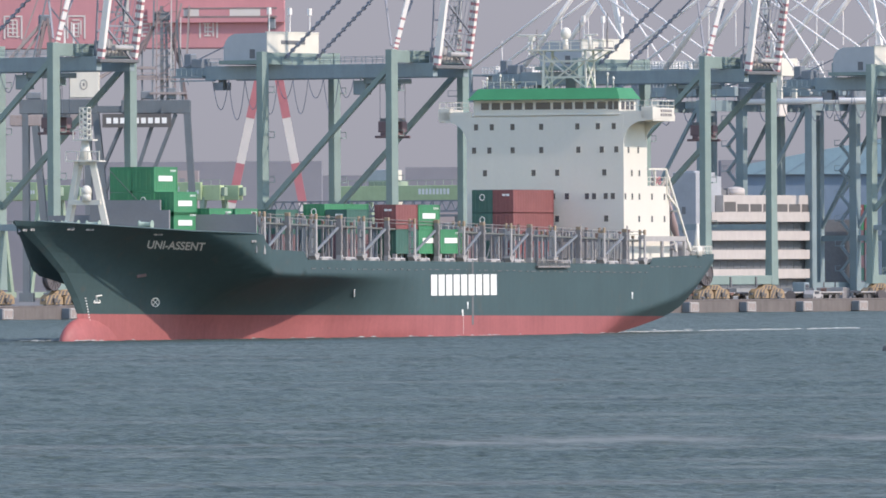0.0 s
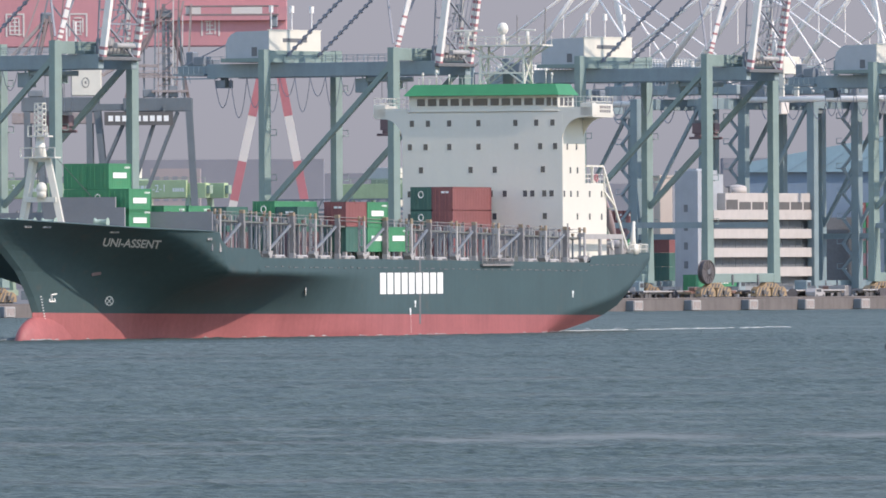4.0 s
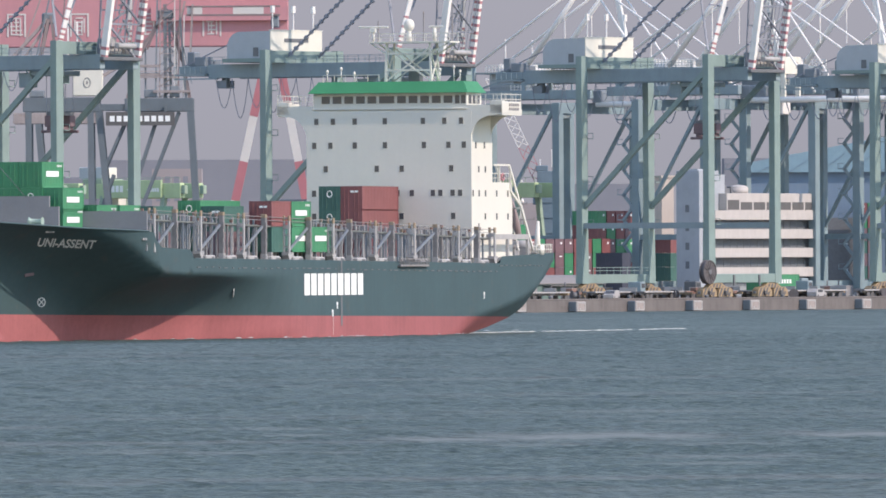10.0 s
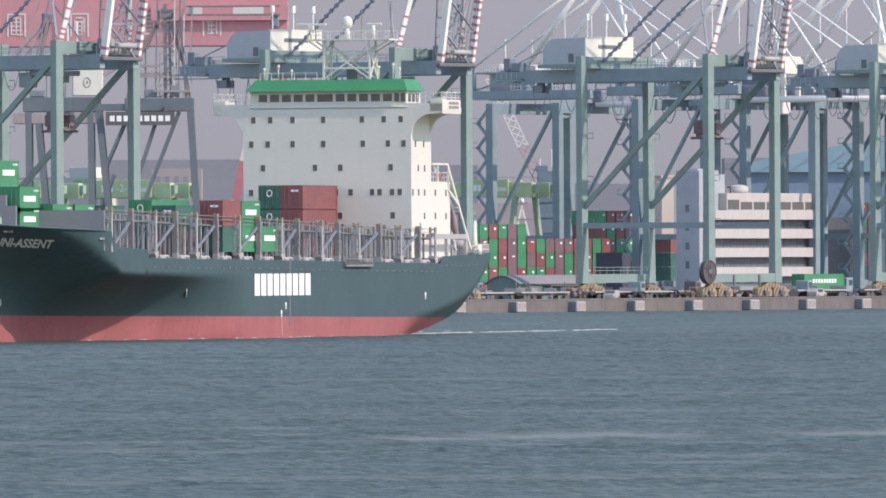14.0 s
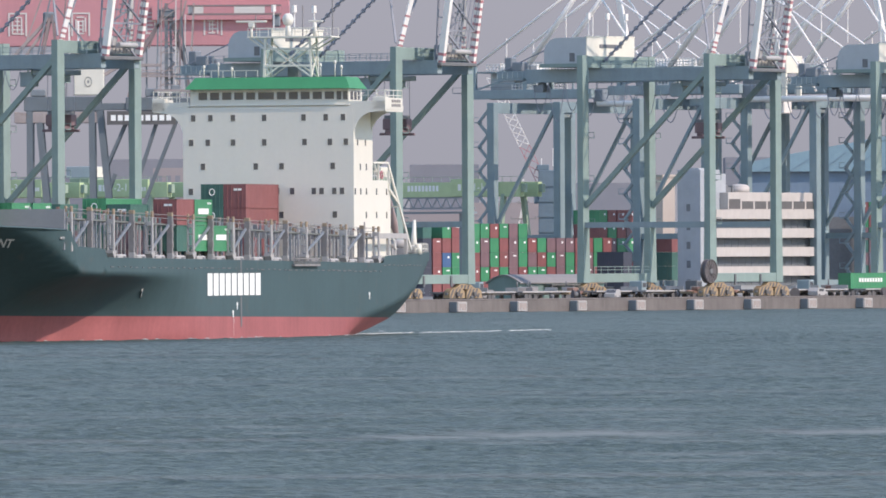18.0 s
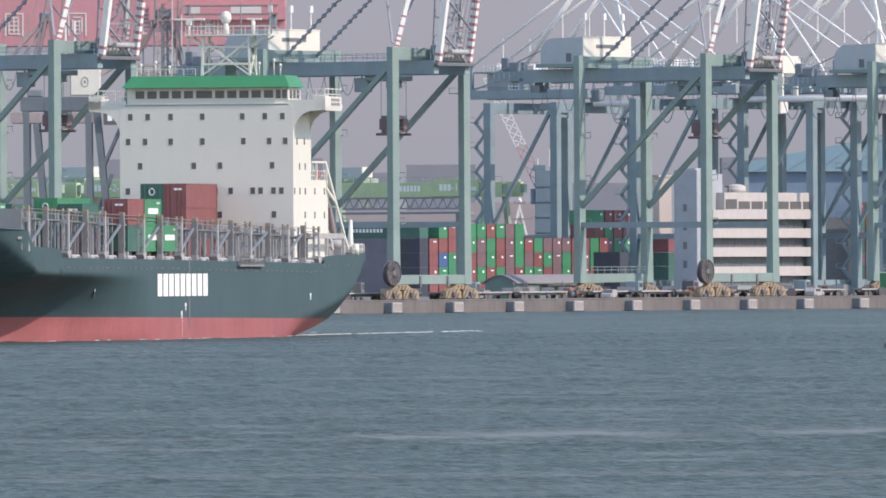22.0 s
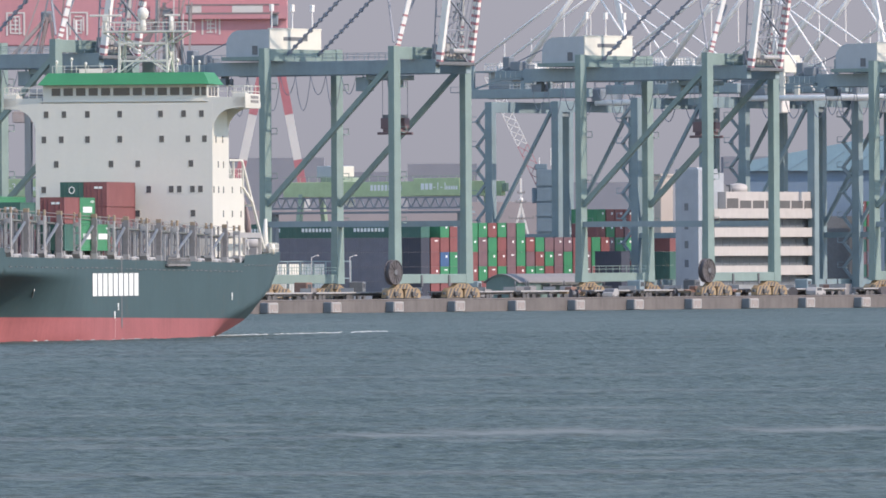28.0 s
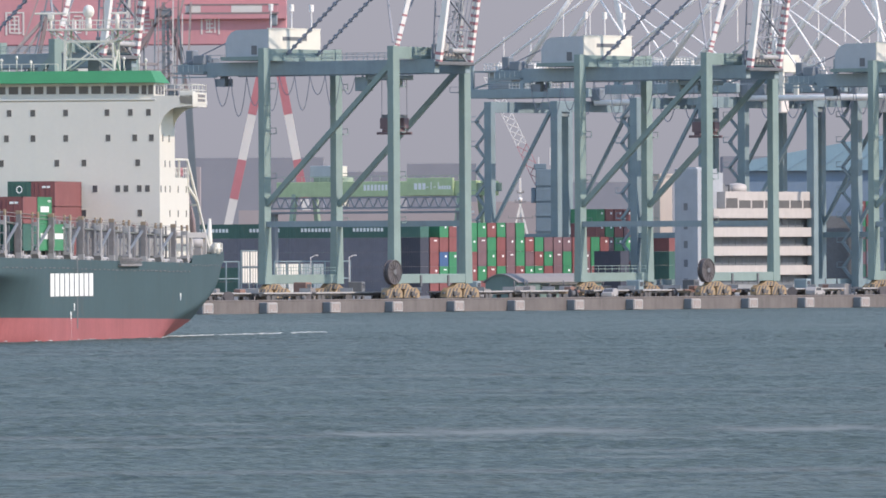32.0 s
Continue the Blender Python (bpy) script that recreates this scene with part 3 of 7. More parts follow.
for i in range(6):
    k0, k1 = 20.6 + i * 0.55, 21.15 + i * 0.55
    lat += [((125.98, -0.42, k0), (125.98, 0.42, k1)), ((126.82, 0.42, k0), (126.82, -0.42, k1)), ((125.98, -0.42, k1), (126.82, -0.42, k1)), ((125.98, 0.42, k1), (126.82, 0.42, k1)), ((126.82, -0.42, k1), (126.82, 0.42, k1))]
for y0, z0, z1 in ((1.85, 18.5, 19.4), (-1.85, 18.5, 19.4), (0.6, 18.5, 19.4), (-0.6, 18.5, 19.4), (1.05, 20.65, 21.6), (-1.05, 20.65, 21.6)):
    lat.append(((127.1, y0, z0), (127.1, y0, z1)))
lat += [((127.1, -1.85, 19.4), (127.1, 1.85, 19.4)), ((127.1, -1.05, 21.6), (127.1, 1.05, 21.6))]
part("lattice_top", bars(lat, 0.1), WHITE, mast, "white lattice top with rails")
bm = bmesh.new()
tube(bm, [(126.6, 0.2, 14.3), (126.6, 0.2, 15.2)], 0.5, 10)
ball(bm, (126.6, 0.2, 15.3), 0.56, 0.56, 0.66, 12, 8)
part("radome", bm, WHITE, mast)
bm = bmesh.new()
tube(bm, [(126.4, 0.2, 20.0), (120.0, 3.0, 14.4)], 0.04, 4)
tube(bm, [(126.4, -0.2, 20.0), (120.0, -3.0, 14.4)], 0.04, 4)
part("stay_wire", bm, DARK, mast)

# hatch covers
for i, (u0, u1) in enumerate(((5, 19), (20.5, 34.5), (36, 49), (51, 65), (67, 80), (82, 96), (98, 110))):
    part("hatch_cover", boxes((u0, u1, -10.6, 10.6, 7.3, 8.35), bevel=0.06), DECKRED, ship, "grey steel hatch cover")
part("hatch_cover", boxes((112.5, 118.6, -5.0, 5.0, 10.4, 10.7), bevel=0.06), DECKRED, ship, "grey steel hatch cover")

# container stanchions along both sides and lashing bridges between them
POSTS = [110.8, 104.0, 97.0, 90.0, 84.0, 77.0, 69.9, 63.0, 55.9, 50.0, 42.3, 36.2, 29.4, 21.6, 14.6, 7.6, 2.2]


def post_top(u):
    return 11.35 + 0.0165 * u


for i, u in enumerate(POSTS):
    top = post_top(u)
    framed = i % 2 == 0
    low = edge_drop(u)
    for s in (1, -1):
        if s < 0 and u > 100:
            continue
        y0, y1 = 12.95 * s - 0.26, 12.95 * s + 0.26
        bm = bmesh.new()
        if framed:
            # an open frame: two pale flats side by side, three ties and a knot in the upper half
            for d in (-0.36, 0.2):
                box(bm, u - 0.2, u + 0.2, 12.95 * s + d, 12.95 * s + d + 0.16, 8.85 + low, top)
            for z0 in (9.3, 10.5, top - 0.25):
                box(bm, u - 0.12, u + 0.12, 12.95 * s - 0.2, 12.95 * s + 0.2, z0, z0 + 0.14)
            zk = 8.9 + (top - 8.9) * 0.7
            box(bm, u - 0.14, u + 0.24, 12.95 * s - 0.2, 12.95 * s + 0.2, zk - 0.2, zk + 0.2)
            post = part("stanchion", bm, PALE, ship, "pale open-framed container stanchion")
            bm = bmesh.new()
            outline = [(-0.62, 9.0), (-0.3, 8.8), (0.3, 8.8), (0.62, 9.0), (0.62, 8.7), (0.28, 8.35), (0.22, 7.95), (-0.22, 7.95), (-0.28, 8.35), (-0.62, 8.7)]
            prism(bm, [(u + du, z0 + low) for du, z0 in outline], 1, y0 - 0.06, y1 + 0.14)
        else:
            box(bm, u - 0.22, u + 0.22, y0 + 0.05, y1, 8.8 + low, top)
            for k in range(3):
                box(bm, u - 0.2, u + 0.2, y1, y1 + 0.05, 9.2 + k * 1.0, 9.9 + k * 1.0)
            post = part("stanchion", bm, STEEL, ship, "grey boxed container stanchion")
            bm = bmesh.new()
            box(bm, u - 0.27, u - 0.1, y0, y1 + 0.06, 8.0 + low, 8.8 + low)
            box(bm, u + 0.1, u + 0.27, y0, y1 + 0.06, 8.0 + low, 8.8 + low)
            box(bm, u - 0.1, u + 0.1, y0, y1 + 0.04, 8.55 + low, 8.8 + low)
        if u < 108:
            part("foot", bm, PALE, post, "pale forked stanchion foot")
        else:
            bm.free()
        if framed:
            for d in (-0.38, 0.18):
                part("cap", boxes((u - 0.22, u + 0.22, 12.95 * s + d, 12.95 * s + d + 0.2, top - 0.5, top + 0.08), bevel=0.03), YELLOWTOP, post, "ochre painted post head")
        else:
            part("cap", boxes((u - 0.24, u + 0.24, y0 + 0.02, y1 + 0.02, top - 0.3, top + 0.08), bevel=0.03), YELLOWTOP, post, "ochre painted post head")
    zt = top - 0.75
    reach = 12.6 if u < 108 else 9.5
    bridge = part("lashing_bridge", boxes((u - 0.3, u + 0.3, -reach, reach, zt - 0.5, zt - 0.36)), STEEL, ship, "grey steel lashing bridge across the deck")
    for v in range(-11, 12, 2):
        if u > 108 and abs(v) > 9:
            continue
        k = 0.5 * ((i * 7 + v) % 3)
        part("upright", boxes((u - 0.12, u + 0.12, v - 0.08, v + 0.08, 8.0 + low, top - 0.4 * k)), PALE if v % 4 == 1 else STEEL, bridge)
        part("lashing_rod", bars([((u + 0.2, v + 0.3, 8.3), (u + 0.2, v + 0.9, top - 0.7 - k))], 0.05), PALE, bridge)
        if v % 4 == 1:
            part("turnbuckle_rack", boxes((u - 0.2, u + 0.2, v + 0.5, v + 0.95, top - 1.2, top - 0.6 + 0.25 * (i % 2))), RUSTY if (i + v) % 3 == 0 else STEEL, bridge)
    for v in range(-10, 11, 4):
        if abs(v) < 9 or u < 108:
            part("rail", bars([((u + 0.3, v - 2, zt + 0.55), (u + 0.3, v + 2, zt + 0.55)), ((u + 0.3, v, zt - 0.4), (u + 0.3, v, zt + 0.55))], 0.05), STEEL, bridge)
for i in range(len(POSTS) - 1):
    a, b = POSTS[i], POSTS[i + 1]
    framed = i % 2 == 0
    for s in (1, -1):
        walk_z = (post_top(a) - 1.1, post_top(b) - 1.1)
        if a < 108 or s > 0:
            part("side_walkway", bars([((a, 12.3 * s, walk_z[0]), (b, 12.3 * s, walk_z[1]))], 0.5, 0.16), DECKRED, ship, "narrow grey walkway between the stanchions")
        if framed and (s > 0 or a < 100):
            part("side_brace", bars([((a - 0.35, 12.9 * s, 9.0 + edge_drop(a)), (b + 0.3, 12.9 * s, 8.9 + (post_top(b) - 8.9) * 0.68))], 0.18, 0.24), BRACE, ship, "grey-blue diagonal brace")
pole_dice = random.Random(17)
for i in range(len(POSTS) - 1):
    a, b = POSTS[i], POSTS[i + 1]
    for k, v in ((0.2, 12.3), (0.34, 11.2), (0.5, 12.4), (0.66, 10.9), (0.82, 12.2)):
        u = a + (b - a) * (k + pole_dice.uniform(-0.05, 0.05))
        z1 = post_top(u) - pole_dice.choice((0.25, 0.45, 0.9, 1.3))
        bm = boxes((u - 0.09, u + 0.09, v - 0.09, v + 0.09, 7.95 + edge_drop(u), z1))
        pole = part("lashing_pole", bm, (PALE, STEEL, PALE, BRACE)[pole_dice.randrange(4)], ship, "thin pale lashing pole")
        if pole_dice.random() < 0.45:
            part("pole_head", boxes((u - 0.14, u + 0.14, v - 0.14, v + 0.14, z1, z1 + 0.3)), (YELLOWTOP, RUSTY)[pole_dice.randrange(2)], pole, "ochre or rusty pole head")
    rl = [((a, 12.7, post_top(a) - d), (b, 12.7, post_top(b) - d)) for d in (0.15, 0.5)]
    part("hand_rail", bars(rl, 0.06), STEEL, ship)
for i, (a, b) in enumerate(zip(POSTS[2:], POSTS[3:])):
    u, z0 = (a + b) / 2, 7.98 + edge_drop((a + b) / 2)
    if 26 < u < 37:
        continue
    vent = part("vent_box", boxes((u - 1.3, u + 1.4, 12.2, 13.1, z0, z0 + 0.62), bevel=0.12), PALE, ship, "pale ventilation casing along the deck edge")
    part("vent_mouth", boxes((u - 0.9, u - 0.2 + 0.3 * (i % 2), 13.1, 13.13, z0 + 0.15, z0 + 0.45)), DARK, vent)
# gangway stowed at the rail
bm = bmesh.new()
box(bm, 26.5, 36.0, 13.3, 13.9, 7.3, 7.5)
for i in range(20):
    box(bm, 26.5 + i * 0.5, 26.6 + i * 0.5, 13.8, 13.86, 7.5, 8.1)
box(bm, 26.5, 36.0, 13.78, 13.88, 8.05, 8.15)
part("gangway", bm, STEEL, ship, "grey accommodation ladder stowed at the rail")

# ---- deckhouse ----
house = part("deckhouse", boxes((-7.3, 0, -8.95, 9.9, 8.2, 24.2), (-14.2, -7.3, -8.95, 9.9, 8.2, 16.4)), WHITE, ship, "white painted deckhouse front and sides")
FRONT = [(23.05, (-7.8, -5.9, -3.4, 0.05, 4.4, 6.85, 8.75)), (20.45, (-8.05, -6.2, -3.4, 0.05, 4.5, 7.3, 9.05)), (17.9, (-6.75, -0.9, 1.95, 7.6)),
         (15.25, (-8.1, 1.45, 3.1, 5.5, 6.35, 7.75, 8.6)), (12.75, (-8.1, 1.9, 7.8))]
wm = boxes((-0.02, 0.015, -0.25, 0.25, -0.34, 0.34))
win_mesh = part("window", wm, GLASS, house, "dark square cabin window")
fm = bmesh.new()
for it in ((0.0, 0.03, -0.28, 0.28, 0.34, 0.37), (0.0, 0.03, -0.28, 0.28, -0.37, -0.34), (0.0, 0.03, -0.28, -0.25, -0.34, 0.34), (0.0, 0.03, 0.25, 0.28, -0.34, 0.34)):
    box(fm, *it)
frame_mesh = part("window_frame", fm, WHITE, win_mesh)
win_mesh.location = (0.0, FRONT[0][1][0], FRONT[0][0])
for zz, vs in FRONT:
    for v in vs:
        if (zz, v) == (FRONT[0][0], FRONT[0][1][0]):
            continue
        w = shared("window", win_mesh.data, house, pose(0, v, zz))
        shared("window_frame", frame_mesh.data, w)
for zz, us in ((20.4, (-2.2, -5.2)), (17.8, (-3.2, -5.5)), (15.2, (-1.2, -3.3, -5.5, -9.4, -13.3)), (12.7, (-5.4, -9.4, -13.3))):
    for u in us:
        w = shared("window", win_mesh.data, house, pose(u + 0.7, 9.9, zz, 0, 0, 90))
        shared("window_frame", frame_mesh.data, w)
# bridge wings with their curved brackets
for s, wall, end in ((1, 9.9, 13.4), (-1, 8.95, 12.35)):
    def across(u0, u1, v0, v1, z0, z1):
        return (u0, u1, min(v0 * s, v1 * s), max(v0 * s, v1 * s), z0, z1)
    arcp = [(wall - 0.05 + 2.3 * (1 - math.cos(a)), 20.9 + 2.7 * math.sin(a)) for a in [radians(9 * i) for i in range(11)]]
    prof = [(wall - 0.6, 20.2), (wall - 0.05, 20.2)] + arcp + [(end, 23.75), (end, 24.75), (wall - 0.6, 24.75)]
    bm = bmesh.new()
    prism(bm, [(v * s, zz) for v, zz in prof], 0, -0.3, -0.02)
    box(bm, *across(-6.99, -0.3, wall - 0.2, end - 0.04, 23.62, 23.9))
    wing = part("bridge_wing", bm, WHITE, ship, "white bridge wing on curved bracket plates")
    bm = bmesh.new()
    prism(bm, [(v * s, min(zz, 24.3)) for v, zz in prof], 0, -7.0, -6.75)
    part("aft_bracket", bm, WHITE, wing)
    part("end_parapet", boxes(across(-6.75, -0.3, end - 0.28, end, 23.9, 25.1)), WHITE, wing)
    part("wing_deck", boxes(across(-6.7, -0.3, wall, end - 0.3, 23.9, 23.92)), DECKRED, wing)
    part("wing_box", boxes(across(-1.2, -0.02, end - 1.4, end + 0.02, 23.8, 25.2), bevel=0.04), WHITE, wing, "white control stand at the wing's end")
    rl = []
    for u in (-6.9, -5.2, -3.5, -1.8, -0.2):
        rl.append(((u, (end - 0.1) * s, 25.1), (u, (end - 0.1) * s, 26.0)))
    for k in range(4):
        v = wall + 0.7 + (end - wall - 0.8) * k / 3
        rl += [((-0.1, v * s, 24.75), (-0.1, v * s, 25.9)), ((-6.9, v * s, 24.3), (-6.9, v * s, 25.9))]
    for zz in (25.35, 25.9):
        rl += [((-0.1, (wall + 0.4) * s, zz), (-0.1, (end - 0.1) * s, zz)), ((-6.9, (wall + 0.4) * s, zz), (-6.9, (end - 0.1) * s, zz)), ((-6.9, (end - 0.1) * s, zz), (-0.1, (end - 0.1) * s, zz))]
    part("railing", bars(rl, 0.06), WHITE, wing)
    if s > 0:
        for zz in (24.25, 24.7):
            for k in range(5):
                part("name_bar", boxes((-5.9 + k * 0.72, -5.4 + k * 0.72, 13.4, 13.44, zz - 0.1, zz + 0.2)), STEEL, wing, "grey bar of the name on the wing end")
# wheelhouse
wheel = part("wheelhouse", boxes((-5.4, -0.25, -8.2, 9.3, 24.2, 26.1)), WHITE, ship, "white wheelhouse under a green visor")
part("window_ledge", boxes((-0.3, 0.04, -8.5, 9.5, 24.3, 24.45), bevel=0.03), WHITE, wheel)
x = -7.3
for wdt in (1.05, 1.12, 1.12, 1.1, 1.1, 1.85, 1.1, 1.1, 1.1, 1.12, 1.12):
    p = part("bridge_window", boxes((-0.25, -0.18, x + 0.05, x + wdt - 0.08, 25.0, 25.78)), GLASS, wheel, "dark bridge window")
    x += wdt + 0.22
for v in (8.0, 8.7):
    part("bridge_window", boxes((-0.25, -0.18, v, v + 0.5, 24.93, 25.83)), GLASS, wheel, "dark bridge window")
for u in (-1.4, -2.8, -4.2):
    part("bridge_window", boxes((u - 0.45, u + 0.45, 9.3, 9.36, 24.93, 25.83)), GLASS, wheel, "dark bridge window")
bm = bmesh.new()
lo = [bm.verts.new(p) for p in ((0.55, -8.6, 26.1), (0.55, 9.7, 26.1), (-6.0, 9.7, 26.1), (-6.0, -8.6, 26.1))]
hi = [bm.verts.new(p) for p in ((-0.5, -7.7, 27.35), (-0.5, 8.9, 27.35), (-5.2, 8.9, 27.35), (-5.2, -7.7, 27.35))]
bm.faces.new(lo[::-1])
bm.faces.new(hi)
for i in range(4):
    bm.faces.new((lo[i], lo[(i + 1) % 4], hi[(i + 1) % 4], hi[i]))
bmesh.ops.recalc_face_normals(bm, faces=bm.faces[:])
part("roof", bm, ROOF, ship, "bright green sloping wheelhouse roof")
# radar mast on the wheelhouse
leg = []
for v in (-0.5, 4.7):
    for u in (-2.0, -4.6):
        leg.append(((u, v, 27.3), (u, v + (0.15 if v < 0 else -0.15), 31.6)))
for u in (-2.0, -4.6):
    leg += [((u, -0.5, 28.6), (u, 4.7, 28.6)), ((u, -0.5, 30.4), (u, 4.7, 30.4))]
rm = part("radar_mast", bars(leg[:1], 0.24), WHITE, ship, "white lattice radar mast")
for it in leg[1:]:
    part("cross_bar", bars([it], 0.2), WHITE, rm)
cr = []
for u in (-2.0, -4.6):
    cr += [((u, -0.5, 31.2), (u, 2.1, 29.2)), ((u, 4.7, 31.2), (u, 2.1, 29.2)), ((u, 2.1, 29.2), (u, -0.5, 27.4)), ((u, 2.1, 29.2), (u, 4.7, 27.4)), ((u, -0.5, 30.4), (u, -2.1, 31.5)), ((u, 4.7, 30.4), (u, 6.6, 31.5))]
for v in (-0.5, 4.7):
    cr += [((-2.0, v, 27.4), (-4.6, v, 30.4)), ((-4.6, v, 27.4), (-2.0, v, 30.4))]
for it in cr:
    part("cross_brace", bars([it], 0.15), WHITE, rm)
part("platform", boxes((-5.0, -1.6, -2.3, 7.0, 31.55, 31.72)), WHITE, rm)
rl = []
for v in [-2.2 + 1.3 * i for i in range(8)]:
    rl += [((-1.7, v, 31.7), (-1.7, v, 32.6)), ((-4.9, v, 31.7), (-4.9, v, 32.6))]
rl += [((-1.7, -2.2, 32.6), (-1.7, 6.9, 32.6)), ((-4.9, -2.2, 32.6), (-4.9, 6.9, 32.6)), ((-1.7, -2.2, 32.15), (-1.7, 6.9, 32.15))]
part("railing", bars(rl, 0.06), WHITE, rm)
bm = boxes((-2.55, -2.25, -3.7, -0.3, 33.2, 33.42), (-2.7, -2.1, -2.3, -1.7, 32.7, 33.2), bevel=0.05)
tube(bm, [(-2.4, -2.0, 31.7), (-2.4, -2.0, 32.8)], 0.14, 8)
part("radar_scanner", bm, WHITE, rm, "long white radar scanner arm")
bm = boxes((-2.6, -2.3, 4.3, 5.9, 33.2, 33.4), bevel=0.04)
tube(bm, [(-2.4, 5.0, 31.7), (-2.4, 5.0, 33.2)], 0.22, 8)
part("radar_scanner", bm, WHITE, rm, "white radar scanner arm")
bm = bmesh.new()
tube(bm, [(-3.2, 1.8, 31.7), (-3.2, 1.8, 33.0)], [0.35, 0.25], 10)
ball(bm, (-3.2, 1.8, 33.5), 0.6, 0.6, 0.7, 16, 10)
part("satellite_dome", bm, WHITE, rm, "white satellite dome")
bm = bmesh.new()
for u, v, z1 in ((-4.0, 6.5, 35.8), (-4.0, -2.0, 34.0), (-4.0, 3.2, 35.0), (-3.0, 6.8, 34.0)):
    part("whip_antenna", tube(bmesh.new(), [(u, v, 31.7), (u, v, z1)], 0.07, 6), STEEL, rm)
bm.free()
bm = bmesh.new()
box(bm, -4.8, -3.6, 1.6, 2.8, 27.4, 28.6)
part("funnel_casing", bm, DARK, rm, "dark funnel top seen through the mast")
for v, zz in ((-7.0, 28.5), (-5.4, 28.8), (-3.9, 28.3), (5.9, 28.6), (7.5, 28.9), (8.2, 28.4)):
    bm = bmesh.new()
    tube(bm, [(-1.4, v, 27.3), (-1.4, v, zz)], 0.06, 6)
    ball(bm, (-1.4, v, zz), 0.16, 0.16, 0.22, 8, 6)
    part("roof_lamp", bm, WHITE, ship, "small white lamp on the wheelhouse roof")
bm = bars([((-1.2, -7.4 + i * 1.28, 27.3), (-1.2, -7.4 + i * 1.28, 28.1)) for i in range(6)] + [((-1.2, -7.4, 28.1), (-1.2, -1.0, 28.1))], 0.06)
part("roof_rail", bm, WHITE, ship)

# after deck: lifeboat, davits and mooring gear
dv = bars([((-10.2, 9.7, 16.4), (-10.2, 9.7, 18.3)), ((-8.1, 9.7, 18.3), (-13.0, 9.95, 18.3)), ((-13.0, 9.95, 18.3), (-17.2, 11.3, 9.0)),
           ((-13.2, 10.0, 17.8), (-13.4, 9.9, 15.6)), ((-13.4, 9.9, 15.6), (-15.0, 10.6, 13.9)), ((-13.0, 8.4, 18.3), (-17.2, 9.6, 9.0)), ((-13.0, 8.4, 18.3), (-13.0, 9.95, 18.3)), ((-15.1, 9.0, 13.6), (-15.1, 10.6, 13.6))], 0.2)
davit = part("davit", dv, WHITE, ship, "white lifeboat davit frame")
rl = []
for i in range(7):
    rl.append(((-8.3 - i, 9.5, 16.4), (-8.3 - i, 9.5, 17.4)))
rl += [((-8.3, 9.5, 17.4), (-14.8, 9.5, 17.4)), ((-8.3, 9.5, 16.9), (-14.8, 9.5, 16.9))]
part("railing", bars(rl, 0.07), WHITE, ship)
bm = bmesh.new()
tube(bm, [(-14.3, 9.2, 15.2), (-14.6, 9.25, 14.8), (-15.4, 9.35, 13.5), (-16.4, 9.5, 11.8), (-17.1, 9.6, 10.7), (-17.4, 9.65, 10.2)], [0.15, 0.42, 0.56, 0.56, 0.38, 0.1], 12)
box(bm, -15.2, -14.6, 9.0, 9.6, 14.6, 15.2, bevel=0.15)
boat = part("lifeboat", bm, ORANGE, ship, "faded red enclosed lifeboat tilted on its launching ramp")
for u in (-10.6, -11.8):
    bm = bmesh.new()
    tube(bm, [(u + 0.38 * math.cos(i * math.pi / 6), 9.62, 17.0 + 0.38 * math.sin(i * math.pi / 6)) for i in range(13)], 0.1, 6)
    part("lifebuoy", bm, REDBAND, ship, "red lifebuoy hung on the rail")
bm = bmesh.new()
for u, v in ((-18.5, 11.8), (-20.0, 11.3), (-21.5, 11.0), (-17.0, 12.2), (-22.8, 9.8)):
    tube(bm, [(u, v, 8.5), (u, v, 9.6)], [0.35, 0.3], 8)
part("bollard", bm, WHITE, ship, "white mooring bollards on the after deck")
for u, v in ((-17.0, 8.5), (-20.0, 6.0), (-20.0, 9.0)):
    bm = bmesh.new()
    box(bm, u - 0.8, u + 0.8, v - 1.0, v + 1.0, 8.4, 9.2)
    tube(bm, [(u, v - 1.1, 9.6), (u, v + 1.1, 9.6)], 0.55, 10)
    part("mooring_winch", bm, PALE, ship, "pale mooring winch on the after deck")
bm = bmesh.new()
tube(bm, [(-21.5, 10.4, 8.6), (-21.5, 10.4, 10.4), (-21.8, 10.4, 12.2)], [0.42, 0.3, 0.16], 8)
box(bm, -22.4, -20.4, 9.8, 11.0, 8.6, 9.5, bevel=0.1)
part("deck_crane", bm, WHITE, ship, "small white stores crane at the stern")
bm = boxes((-15.2, -1.0, 11.2, 11.5, 10.2, 10.75), (-15.2, -14.8, 11.2, 11.5, 8.4, 10.2), (-8.2, -7.8, 11.2, 11.5, 8.4, 10.2))
part("gantry_rail", bm, PALE, ship, "pale deck rail beam beside the deckhouse")
rl = []
for i in range(9):
    v = -11 + i * 2.75
    rl.append(((-24.3, v, 8.6), (-24.3, v, 9.7)))
for i in range(10):
    u = -24.0 + i * 1.0
    v = hull_point(max(u, -24.4), 8.6)[1] - 0.1
    rl.append(((u, v, 8.5), (u, v, 9.6)))
rl += [((-24.3, -11, 9.7), (-24.3, 11, 9.7)), ((-24.2, 11.2, 9.6), (-15, 12.4, 9.6)), ((-24.2, 11.2, 9.1), (-15, 12.4, 9.1))]
part("stern_railing", bars(rl, 0.07), WHITE, ship)

# foam at the bow, along the waterline and in the wake
dice = random.Random(11)


